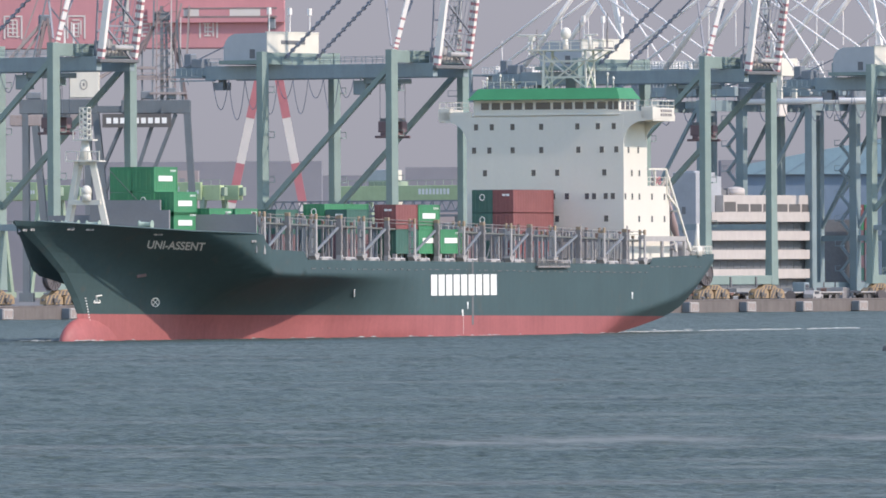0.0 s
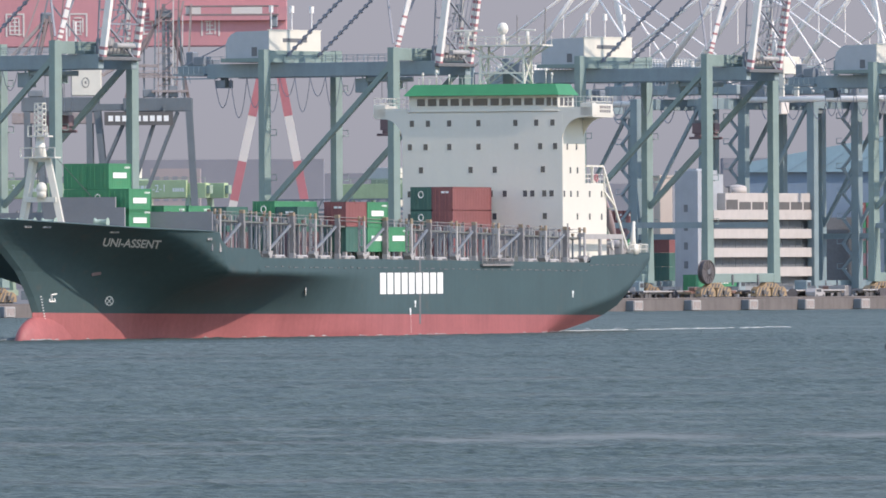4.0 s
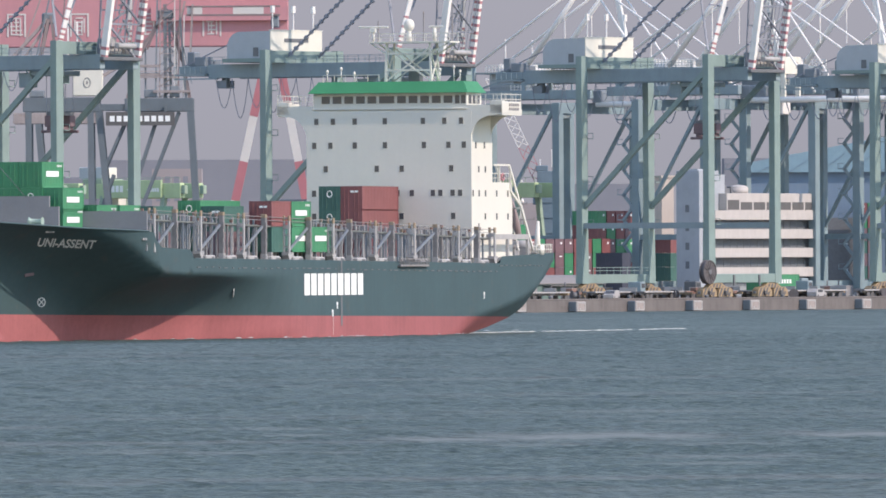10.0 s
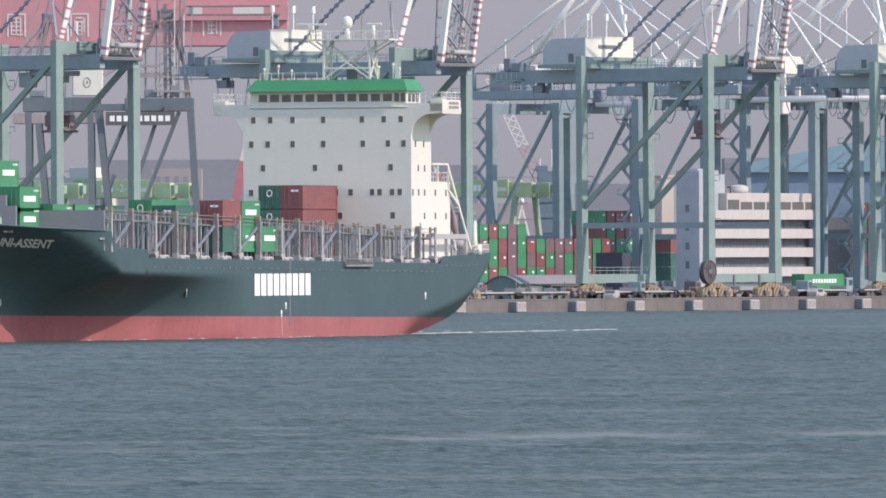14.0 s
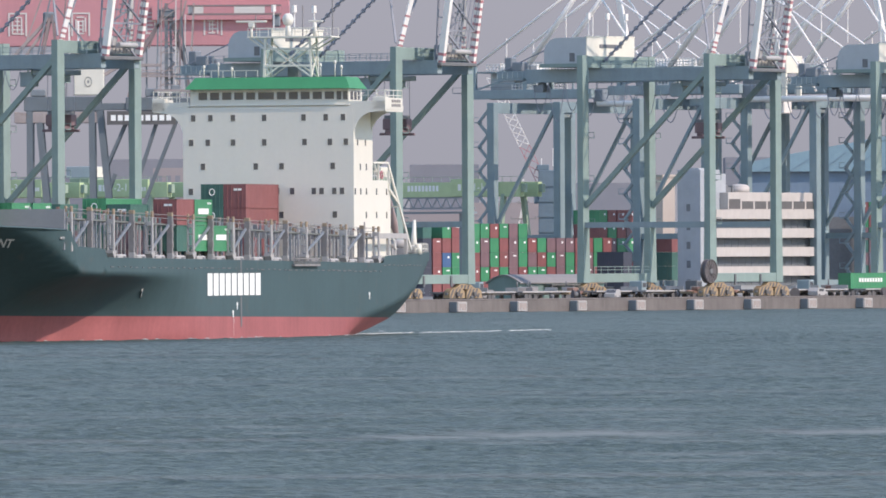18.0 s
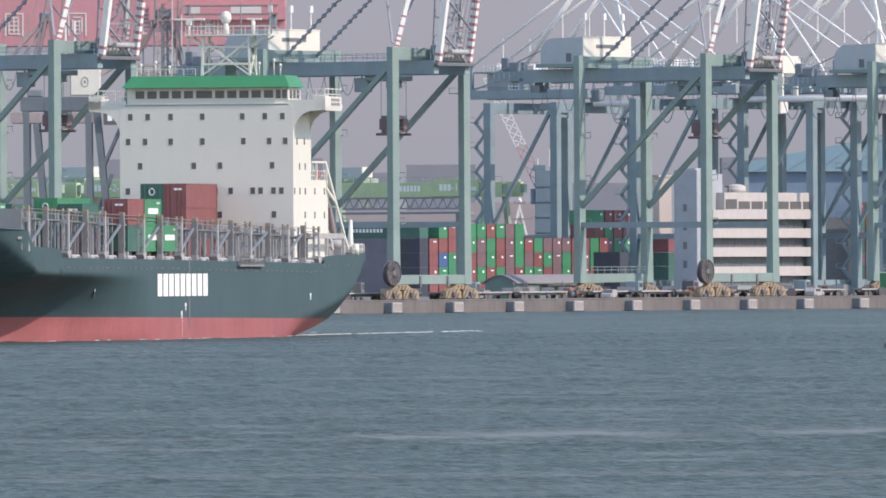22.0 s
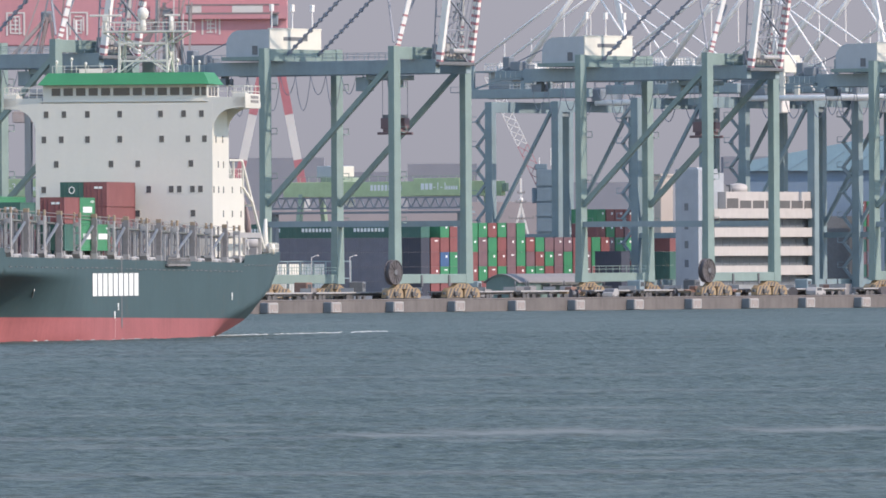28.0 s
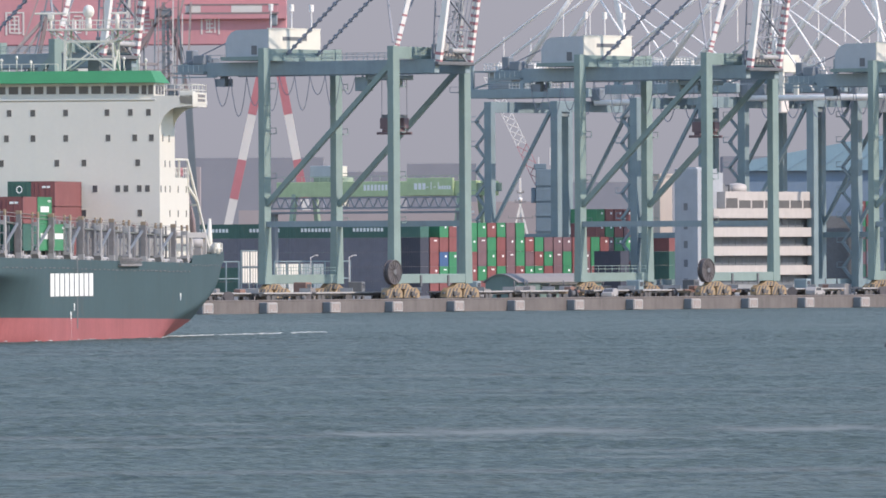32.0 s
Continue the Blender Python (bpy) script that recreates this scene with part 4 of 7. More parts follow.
def foam_patch(u, v, lu, lv, turn=0.0):
    bm = bmesh.new()
    pts = []
    for i in range(9):
        a = i * 2 * math.pi / 9
        r = dice.uniform(0.6, 1.0)
        x, y = lu * r * math.cos(a), lv * r * math.sin(a)
        pts.append(bm.verts.new((u + x * math.cos(turn) - y * math.sin(turn), v + x * math.sin(turn) + y * math.cos(turn), dice.uniform(0.06, 0.14))))
    c = bm.verts.new((u, v, dice.uniform(0.12, 0.22)))
    for i in range(9):
        bm.faces.new((pts[i], pts[(i + 1) % 9], c))
    part("foam_patch", bm, FOAM, wake)


wake = thing("wake", "white foam of the ship's bow wave and wake on the water", "foam")
for i in range(22):
    foam_patch(133.4 - dice.uniform(0, 5), -1.4 - dice.uniform(0, 3.4), dice.uniform(0.4, 1.4), dice.uniform(0.15, 0.4))
for i in range(14):
    foam_patch(132.6 - dice.uniform(0, 6), 1.2 + dice.uniform(0, 0.9), dice.uniform(0.4, 1.0), 0.12)
for i in range(22):
    u = dice.uniform(6, 122)
    foam_patch(u, hull_point(u if u < 100 else 100 + (u - 100) * 1.5, 0)[1] + dice.uniform(0.1, 0.5), dice.uniform(0.3, 1.6), dice.uniform(0.05, 0.12))
for i in range(120):
    d = dice.random() ** 1.5 * 72
    foam_patch(4 - d, 11.6 + 0.03 * min(d, 40) + dice.gauss(0, 0.12 + 0.006 * d), dice.uniform(1.0, 3.4), dice.uniform(0.025, 0.06))
for i in range(8):
    d = dice.random() * 40
    foam_patch(-8 - d, dice.gauss(0, 4), dice.uniform(0.8, 2.6), dice.uniform(0.06, 0.14))

AFLOAT = [(ship, Matrix()), (wake, Matrix())]
MOVERS = [(water, [(t, pose(-0.12 * t, 0.5 * t, 0)) for t in (0.0, 16.0, 32.0)])]


# ---- ship-to-shore cranes on the quay: x along the quay, y inland, z from the quay top ----
def striped_bogie(parent, x, y):
    """A wheel truck: a tapered upper rocker on two lower rockers, with yellow and black warning bars."""
    bm = bmesh.new()
    prism(bm, [(x - 2.9, 1.8), (x + 2.9, 1.8), (x + 1.4, 2.62), (x - 1.4, 2.62)], 1, y - 0.5, y + 0.5)
    truck = part("bogie", bm, STRIPE_Y, parent, "worn yellow and black striped wheel truck")
    for s in (-1, 1):
        bm = bmesh.new()
        cx = x + s * 2.35
        prism(bm, [(cx - 2.15, 0.45), (cx + 2.15, 0.45), (cx + 2.0, 1.5), (cx + 1.2, 1.95), (cx - 1.2, 1.95), (cx - 2.0, 1.5)], 1, y - 0.58, y + 0.58)
        rocker = part("rocker", bm, STRIPE_Y, truck)
        for i in range(4):
            a = cx - 2.1 + i * 0.92
            z1 = (1.86, 1.86, 1.86, 1.2)[i]
            bm = bmesh.new()
            prism(bm, [(a, 0.5), (a + 0.5, 0.5), (a + 0.5 + 0.62 * (z1 - 0.5), z1), (a + 0.62 * (z1 - 0.5), z1)], 1, y - 0.6, y + 0.6)
            part("warning_stripe", bm, STRIPE_K, rocker)
        for dx in (-1.3, -0.45, 0.45, 1.3):
            bm = bmesh.new()
            tube(bm, [(cx + dx, y - 0.3, 0.4), (cx + dx, y + 0.3, 0.4)], 0.4, 10)
            part("wheel", bm, DARK, rocker)
        part("buffer", boxes((cx + s * 2.0 - 0.3, cx + s * 2.0 + 0.3, y - 0.25, y + 0.25, 0.9, 1.3), bevel=0.05), DARK, truck)
        part("drive_motor", boxes((cx - 0.5, cx + 0.4, y - 0.95, y - 0.6, 0.7, 1.4), bevel=0.08), STRIPE_K, truck)
    for i in range(5):
        bm = bmesh.new()
        a = x - 2.3 + i * 0.9
        z1 = 2.5 if 1 <= i <= 3 else 2.1
        prism(bm, [(a, 1.82), (a + 0.45, 1.82), (a + 0.45 + 0.5 * (z1 - 1.82), z1), (a + 0.5 * (z1 - 1.82), z1)], 1, y - 0.52, y + 0.52)
        part("warning_stripe", bm, STRIPE_K, truck)
    return truck


def quay_crane(m):
    c = thing("quay_crane", "pale green container gantry crane with raised boom on the quay", "crane", "quay cranes", m)
    W, L = 5.0, 29.5
    for x in (-9.75, 9.75):
        for y in (W, L):
            bm = bmesh.new()
            dx, dy = 0.85, 0.55
            lo = [(x - dx * 1.15, y - dy * 1.2), (x + dx * 1.15, y - dy * 1.2), (x + dx * 1.15, y + dy * 1.2), (x - dx * 1.15, y + dy * 1.2)]
            hi = [(x - dx, y - dy), (x + dx, y - dy), (x + dx, y + dy), (x - dx, y + dy)]
            rings = [[bm.verts.new((*p, zz)) for p in q] for q, zz in ((lo, 2.6), (hi, 14.0), (hi, 39.4))]
            for r0, r1 in zip(rings, rings[1:]):
                for i in range(4):
                    bm.faces.new((r0[i], r0[(i + 1) % 4], r1[(i + 1) % 4], r1[i]))
            bm.faces.new(rings[0][::-1])
            bm.faces.new(rings[-1])
            legp = part("leg", bm, CRANE, c, "square pale green leg")
            if x < 0 or y == L:
                lad = [((x + 1.15, y + 0.3, 4), (x + 1.15, y + 0.3, 37)), ((x + 1.15, y - 0.3, 4), (x + 1.15, y - 0.3, 37))]
                lad += [((x + 1.15, y - 0.3, 4 + k * 1.1), (x + 1.15, y + 0.3, 4 + k * 1.1)) for k in range(30)]
                part("ladder", bars(lad, 0.09), CRANE, legp)
                for zz in (12.0, 19.0, 26.0, 33.0):
                    part("landing", boxes((x + 0.85, x + 2.0, y - 0.9, y + 0.9, zz, zz + 0.12), (x + 1.95, x + 2.0, y - 0.9, y + 0.9, zz + 0.9, zz + 1.0), (x + 1.92, x + 2.0, y - 0.9, y - 0.82, zz, zz + 1.0), (x + 1.92, x + 2.0, y + 0.82, y + 0.9, zz, zz + 1.0)), CRANE, legp)
            striped_bogie(c, x + 1.6 if x < 0 else x - 1.6, y)
    for y in (W, L):
        part("sill_beam", boxes((-9.0, 9.0, y - 0.6, y + 0.6, 2.65, 4.1), bevel=0.06), CRANE, c, "pale green sill beam")
        part("portal_beam", boxes((-8.9, 8.9, y - 0.45, y + 0.45, 37.4, 39.3), bevel=0.05), CRANE, c, "pale green top cross beam")
    for x in (-9.75, 9.75):
        part("tie_beam", boxes((x - 0.5, x + 0.5, W + 0.55, L - 0.55, 11.5, 12.4)), GIRDER, c)
        part("diagonal", beam(bmesh.new(), (x, L - 0.4, 15.0), (x, W + 0.1, 37.0), 0.65, 0.8), CRANE, c, "long diagonal brace")
    # twin girders with walkway rails
    for x in (-4.2, 4.2):
        part("girder", boxes((x - 0.65, x + 0.65, 0.6, 44.0, 35.2, 37.35), (x - 0.4, x + 0.4, 44.0, 49.8, 35.9, 37.1), bevel=0.05), GIRDER, c, "dark green trolley girder")
        rl = []
        for i in range(22):
            rl.append(((x * 1.24, 1.0 + i * 2, 37.4), (x * 1.24, 1.0 + i * 2, 38.5)))
        rl += [((x * 1.24, 1, 38.5), (x * 1.24, 43.5, 38.5)), ((x * 1.24, 1, 37.95), (x * 1.24, 43.5, 37.95))]
        part("walkway_rail", bars(rl, 0.07), GIRDER, c)
    for y in (49.4, 43.4, 33.0, 22.0, 12.0):
        part("girder_tie", boxes((-3.6, 3.6, y - 0.4, y + 0.4, 36.0, 37.2)), CRANE, c)
    # festoon cables
    for i in range(6):
        y0 = 15.5 + i * 2.9
        pts = [(-4.9, y0 + 2.9 * k / 10, 35.1 - 5.4 * (1 - (2 * k / 10 - 1) ** 2) * (0.55 + 0.45 * (i % 2))) for k in range(11)]
        part("festoon_cable", tube(bmesh.new(), pts, 0.06, 6), STAYDARK, c, "hanging loop of power cable")
    for i in range(3):
        y0 = 33.2 + i * 3.1
        pts = [(-4.9, y0 + 3.1 * k / 10, 35.1 - (4.6 + 1.6 * (i % 2)) * (1 - (2 * k / 10 - 1) ** 2)) for k in range(11)]
        part("festoon_cable", tube(bmesh.new(), pts, 0.07, 6), STAYDARK, c, "hanging loop of power cable")
    # service platform and gear at the rear end of the girders
    part("rear_platform", boxes((-5.4, 5.4, 44.2, 50.2, 35.6, 35.85), (-5.4, -4.8, 42.0, 50.2, 35.0, 35.2)), GIRDER, c, "grey-green service platform at the girder's end")
    rl = [((-5.4, 44.2 + i * 1.0, 35.85), (-5.4, 44.2 + i * 1.0, 37.0)) for i in range(7)] + [((-5.4, 44.2, 37.0), (-5.4, 50.2, 37.0)), ((-5.4, 50.2, 37.0), (5.4, 50.2, 37.0)), ((5.4, 50.2, 35.85), (5.4, 50.2, 37.0))]
    part("platform_rail", bars(rl, 0.09), GIRDER, c)
    part("rear_gear", boxes((-4.4, -2.0, 45.0, 47.0, 37.1, 38.6), (0.5, 2.4, 46.6, 48.8, 37.1, 38.2), (-3.0, -1.4, 48.0, 49.4, 37.1, 39.4), bevel=0.12), TRUSS, c, "dark winch gear at the girder's end")
    part("hanging_basket", boxes((-4.8, -2.6, 40.6, 42.4, 33.6, 33.8), (-4.8, -4.7, 40.6, 42.4, 33.8, 34.8), (-2.7, -2.6, 40.6, 42.4, 33.8, 34.8), (-4.0, -3.2, 41.0, 42.0, 33.8, 35.2)), TRUSS, c, "dark maintenance basket under the girder")
    part("house_stay", beam(bmesh.new(), (-4.2, 49.0, 37.2), (-4.2, 36.0, 42.2), 0.16), STAYDARK, c)
    # machinery house: a grey rounded housing with a cream front
    bm = bmesh.new()
    prism(bm, [(31.2, 38.2), (39.4, 38.2), (39.4, 40.4), (39.0, 41.3), (38.3, 42.0), (37.3, 42.35), (31.2, 42.45)], 0, -6.2, 7.8)
    hs = part("machine_house", bm, HOUSEGREY, c, "grey rounded machinery house with a cream front")
    part("front_cladding", boxes((-6.2, 7.8, 31.05, 31.2, 38.3, 42.6), bevel=0.03), CREAM, hs, "cream front cladding")
    part("roof_edge", boxes((-6.25, 7.85, 31.0, 31.4, 42.45, 42.65)), CREAM, hs)
    part("vent", boxes((-2.5, 4.0, 31.0, 31.06, 40.7, 41.3)), DARK, hs)
    part("door", boxes((-6.26, -6.2, 33.4, 34.4, 38.5, 39.9)), DARK, hs)
    part("base_frame", boxes((-6.6, 8.2, 30.6, 40.0, 37.6, 38.2)), CRANE, hs)
    for x in (-5.0, 0.6, 6.0):
        bm = bmesh.new()
        tube(bm, [(x, 31.5, 42.6), (x, 31.5, 46.2)], 0.12, 6)
        box(bm, x - 0.35, x + 0.35, 31.3, 31.7, 45.3, 46.4)
        part("flood_lamp", bm, STAY, hs)
    # A-frame, booms and stays
    apex = (1.2, 62.0)
    for x in (-4.2, 4.2):
        low = -9.75 if x < 0 else 9.75
        k = bmesh.new()
        beam(k, (low * 0.9, W, 39.3), (x, apex[0], apex[1]), 0.6, 0.65)
        fr = part("a_frame_leg", k, STAY, c, "white A-frame leg with red bands")
        a, b = Vector((low * 0.9, W, 39.3)), Vector((x, apex[0], apex[1]))
        for i in (0, 1, 2, 4, 6):
            bm = bmesh.new()
            beam(bm, a.lerp(b, (i + 0.2) / 30), a.lerp(b, (i + 0.6) / 30), 0.64, 0.69)
            part("red_band", bm, REDBAND, fr)
        st = bmesh.new()
        a, b = Vector((x, L + 0.1, 38.0)), Vector((x, apex[0], apex[1]))
        tube(st, [a, b], 0.17, 6)
        for i in range(11):
            p = a.lerp(b, 0.03 + i * 0.034)
            beam(st, p, p + (b - a).normalized() * 0.5, 0.52, 0.52)
        part("back_stay", st, STAYDARK, c, "dark knuckled back stay")
        # raised boom
        foot, tip = Vector((x, 0.4, 36.6)), Vector((x, -7.0, 84.0))
        bo = part("boom_girder", beam(bmesh.new(), foot, tip, 0.7, 1.0, (0, 1, 0)), STAY, c, "raised pale boom girder")
        for i in range(34 if x > 0 else 2):
            k = bmesh.new()
            beam(k, foot.lerp(tip, (i + 0.2) / 40), foot.lerp(tip, (i + 0.58) / 40), 0.74, 1.04, (0, 1, 0))
            part("red_band", k, REDBAND, bo, "red warning band")
        part("fore_stay", tube(bmesh.new(), [(x, apex[0], apex[1]), (x, -4.0, 70.0)], 0.18, 6), STAYDARK, c)
    cross = []
    for i in range(1, 9):
        a = Vector((-4.2, 0.4, 36.6)).lerp(Vector((-4.2, -7.0, 84.0)), i / 9)
        cross.append((a, a + Vector((8.4, 0, 0))))
        b = Vector((4.2, 0.4, 36.6)).lerp(Vector((4.2, -7.0, 84.0)), (i - 1) / 9)
        cross.append((a, b))
    for a, b in cross:
        part("boom_brace", beam(bmesh.new(), a, b, 0.28), STAYDARK, c)
    part("boom_hinge", boxes((-5.0, 5.0, -0.2, 0.6, 36.4, 37.0), bevel=0.1), DARK, c, "dark boom hinge pin")
    part("hinge_house", boxes((-1.2, 1.0, 2.4, 3.8, 37.4, 39.8), bevel=0.1), TRUSS, c, "dark operator's platform at the hinge")
    part("hinge_gear", boxes((-3.6, 3.4, 0.6, 1.6, 37.4, 38.5), (-2.8, -1.2, 0.2, 1.4, 38.5, 40.0), bevel=0.1), PALE, c, "pale winch gear at the boom hinge")
    part("service_frame", bars([((-3.2, 2.0, 37.4), (-3.6, 1.0, 50.0)), ((3.0, 2.0, 37.4), (3.2, 0.6, 50.0)), ((-3.4, 1.4, 44.0), (3.1, 1.2, 44.0)), ((-3.4, 1.5, 41.0), (3.1, 1.3, 44.0)), ((-9.0, 5.0, 39.4), (-4.6, 4.6, 47.0)), ((-4.6, 4.6, 47.0), (-9.6, 4.8, 47.4))], 0.22), STAYDARK, c, "thin grey service frame")
    fr = bars([((-9.75, W, 40.0), (-4.2, 12.0, 62.0)), ((-4.2, apex[0], apex[1]), (4.2, apex[0], apex[1])), ((-6.5, 3.0, 51.0), (6.5, 3.0, 51.0)), ((-4.2, 12.5, 51.0), (-4.2, 2.8, 51.0))], 0.3)
    part("a_frame_tie", fr, STAYDARK, c)
    # dark hoist gear and ropes between the booms
    for i in range(7):
        x = -2.8 + i * 0.95
        part("boom_rope", tube(bmesh.new(), [(x, 0.2, 37.4), (x * 0.8, -1.8 - 0.3 * i, 52.0), (x * 0.5, -6.0, 80.0)], 0.06, 5), STAYDARK, c)
    for z0, w in ((40.0, 1.5), (43.5, 1.1), (47.0, 1.6)):
        part("sheave_frame", bars([((-w, -0.2, z0), (w, -0.2, z0)), ((-w, -0.2, z0), (0.3 * w, -0.4, z0 + 2.6)), ((w, -0.2, z0), (-0.2 * w, -0.4, z0 + 2.6)), ((-w, -0.2, z0 + 1.2), (w, -0.3, z0 + 1.2))], 0.2), TRUSS, c, "dark sheave frame between the booms")
    part("hinge_drum", tube(bmesh.new(), [(-2.6, -0.9, 38.6), (2.0, -0.9, 38.6)], 0.42, 10), PALE, c, "white drum at the boom foot")
    # trolley, cab and spreader
    tr = part("trolley", boxes((-3.6, 3.6, 10.4, 14.6, 34.3, 35.1), (-3.6, -2.0, 14.2, 16.6, 32.6, 34.8), (1.6, 3.0, 12.0, 14.2, 33.2, 34.4), bevel=0.1), GIRDER, c, "dark trolley with hanging cab")
    part("cab_frame", bars([((-3.6, 14.4, 34.2), (-3.6, 14.4, 35.3)), ((-2, 16.2, 34.2), (-2, 16.2, 35.2)), ((3.4, 11, 34.4), (3.4, 15, 34.4))], 0.2), CRANE, tr)
    for x in (-2.4, 2.4):
        for y in (10.9, 12.3):
            part("hoist_rope", tube(bmesh.new(), [(x, y, 34.4), (x, y, 28.2)], 0.05, 5), STAYDARK, c)
    sp = part("spreader", boxes((-2.6, 2.6, 11.0, 12.2, 26.2, 26.7), (-2.6, -1.2, 10.6, 12.6, 26.7, 28.4), (1.2, 2.6, 10.6, 12.6, 26.7, 28.4), (-2.8, -2.4, 10.1, 13.1, 25.8, 26.2), (2.4, 2.8, 10.1, 13.1, 25.8, 26.2), bevel=0.08), SPREADER, c, "dull red container spreader")
    part("headblock", boxes((-2.4, 2.4, 10.8, 12.4, 28.4, 28.9), (-0.3, 0.3, 11.1, 12.1, 28.9, 29.7)), DARK, sp)
    # cable drum and lower walkway
    bm = bmesh.new()
    dx, dy = -11.6, W - 1.0
    tube(bm, [(dx, dy - 0.3, 4.4), (dx, dy + 0.4, 4.4)], 1.78, 24)
    dr = part("cable_drum", bm, RUBBER, c, "round dark cable drum with spokes")
    for yy in (dy - 0.35, dy + 0.45):
        rim = [(dx + 1.85 * math.cos(i * math.pi / 12), yy, 4.4 + 1.85 * math.sin(i * math.pi / 12)) for i in range(25)]
        part("rim", tube(bmesh.new(), rim, 0.1, 6), RUBBER, dr)
        part("spokes", bars([((dx, yy, 4.4), (dx + 1.8 * math.cos(i * math.pi / 7), yy, 4.4 + 1.8 * math.sin(i * math.pi / 7))) for i in range(14)], 0.1), RUBBER, dr)
    part("hub", tube(bmesh.new(), [(dx, dy - 0.5, 4.4), (dx, dy + 0.9, 4.4)], 0.4, 12), DARK, dr)
    part("bracket", boxes((dx, -10.5, dy + 0.5, dy + 0.9, 4.1, 4.7)), CRANE, dr)
    rl = [((-8 + i * 2, L - 0.9, 4.1), (-8 + i * 2, L - 0.9, 5.2)) for i in range(9)] + [((-8, L - 0.9, 5.2), (8, L - 0.9, 5.2)), ((-8, L - 0.9, 4.7), (8, L - 0.9, 4.7))]
    part("sill_rail", bars(rl, 0.08), CRANE, c)
    for x in (-3.5, 4.0):
        part("buffer_post", boxes((x - 0.2, x + 0.2, W - 0.8, W - 0.6, 2.2, 3.9)), DARK, c)
    return c


first_crane = quay_crane(quay(1.8 - 88.3, 0))
for k in range(0, 3):
    copy_thing(first_crane, quay(1.8 + 88.3 * k, 0))
rails = part("crane_rail", boxes((-260, 420, 4.9, 5.1, QZ, QZ + 0.08), (-260, 420, 29.4, 29.6, QZ, QZ + 0.08)), DARK, edge, "worn steel crane rails")


# ---- containers ----
def container_mesh(length, ribs):
    """Ribbed steel box: x along its length, y across, z up from its base."""
    bm = bmesh.new()
    hx, hy, H, d = length / 2, 1.219, 2.59, 0.045
    n = ribs
    prof = []
    step = (2 * hx - 0.3) / n
    for i in range(n):
        a = -hx + 0.15 + i * step
        prof += [(a, hy - d), (a + step * 0.3, hy - d), (a + step * 0.5, hy), (a + step * 0.8, hy)]
    prof = [(-hx, hy)] + prof + [(hx, hy)]
    for s in (1, -1):
        lo, hi = [bm.verts.new((x, y * s, 0.14)) for x, y in prof], [bm.verts.new((x, y * s, H - 0.08)) for x, y in prof]
        for i in range(len(prof) - 1):
            bm.faces.new((lo[i + 1], lo[i], hi[i], hi[i + 1]) if s > 0 else (lo[i], lo[i + 1], hi[i + 1], hi[i]))
    box(bm, -hx, hx, -hy + 0.05, hy - 0.05, H - 0.1, H - 0.01)
    box(bm, -hx, hx, -hy + 0.05, hy - 0.05, 0.02, 0.14)
    for x in (-hx, hx - 0.05):
        box(bm, x, x + 0.05, -hy + 0.05, hy - 0.05, 0.1, H - 0.05)
    me = bpy.data.meshes.new("box_shell")
    bm.normal_update()
    bm.to_mesh(me)
    bm.free()
    return me


def container_frame(length):
    bm = bmesh.new()
    hx, hy, H = length / 2, 1.219, 2.59
    for x in (-hx, hx - 0.16):
        for y in (-hy - 0.005, hy - 0.155):
            box(bm, x - 0.01, x + 0.17, y, y + 0.16, 0, H)
    for y in (-hy - 0.005, hy - 0.095):
        box(bm, -hx, hx, y, y + 0.1, 0.0, 0.15)
        box(bm, -hx, hx, y, y + 0.1, H - 0.1, H)
    for x in (-hx - 0.01, hx - 0.1):
        box(bm, x, x + 0.11, -hy, hy, 0.0, 0.15)
        box(bm, x, x + 0.11, -hy, hy, H - 0.12, H)
    me = bpy.data.meshes.new("corner_frame")
    bm.normal_update()
    bm.to_mesh(me)
    bm.free()
    return me


def door_bars(length):
    bm = bmesh.new()
    tube(bm, [(0, 0, 0.2), (0, 0, 2.4)], 0.03, 5)
    me = bpy.data.meshes.new("locking_bar")
    bm.to_mesh(me)
    bm.free()
    return me


BOXCOL = {
    "G": ("bright green", material("container_green", (0.055, 0.235, 0.115), 0.5, vary=0.15, size=1.5, streak=0.4, rust=0.12, each=0.3)),
    "D": ("dark green", material("container_dark_green", (0.052, 0.13, 0.108), 0.55, vary=0.18, size=1.5, streak=0.4, rust=0.12, each=0.3)),
    "R": ("brick red", material("container_red", (0.23, 0.085, 0.085), 0.55, vary=0.18, size=1.5, streak=0.4, rust=0.1, each=0.3)),
    "P": ("dull maroon", material("container_maroon", (0.185, 0.115, 0.128), 0.55, vary=0.18, size=1.5, streak=0.4, rust=0.1, each=0.3)),
    "B": ("blue", material("container_blue", (0.06, 0.12, 0.25), 0.55, vary=0.15, size=1.5, streak=0.4, rust=0.1, each=0.3)),
    "S": ("slate", material("container_slate", (0.165, 0.165, 0.2), 0.55, vary=0.15, size=1.5, streak=0.4, rust=0.1, each=0.3)),
    # N is darkened so that its sunlit ends match shaded sides.
    "N": ("shade-darkened slate blue", material("container_shade_slate", (0.05, 0.055, 0.078), 0.6, vary=0.15, size=1.5, streak=0.4, rust=0.1, each=0.2)),
}
BOXES = {}


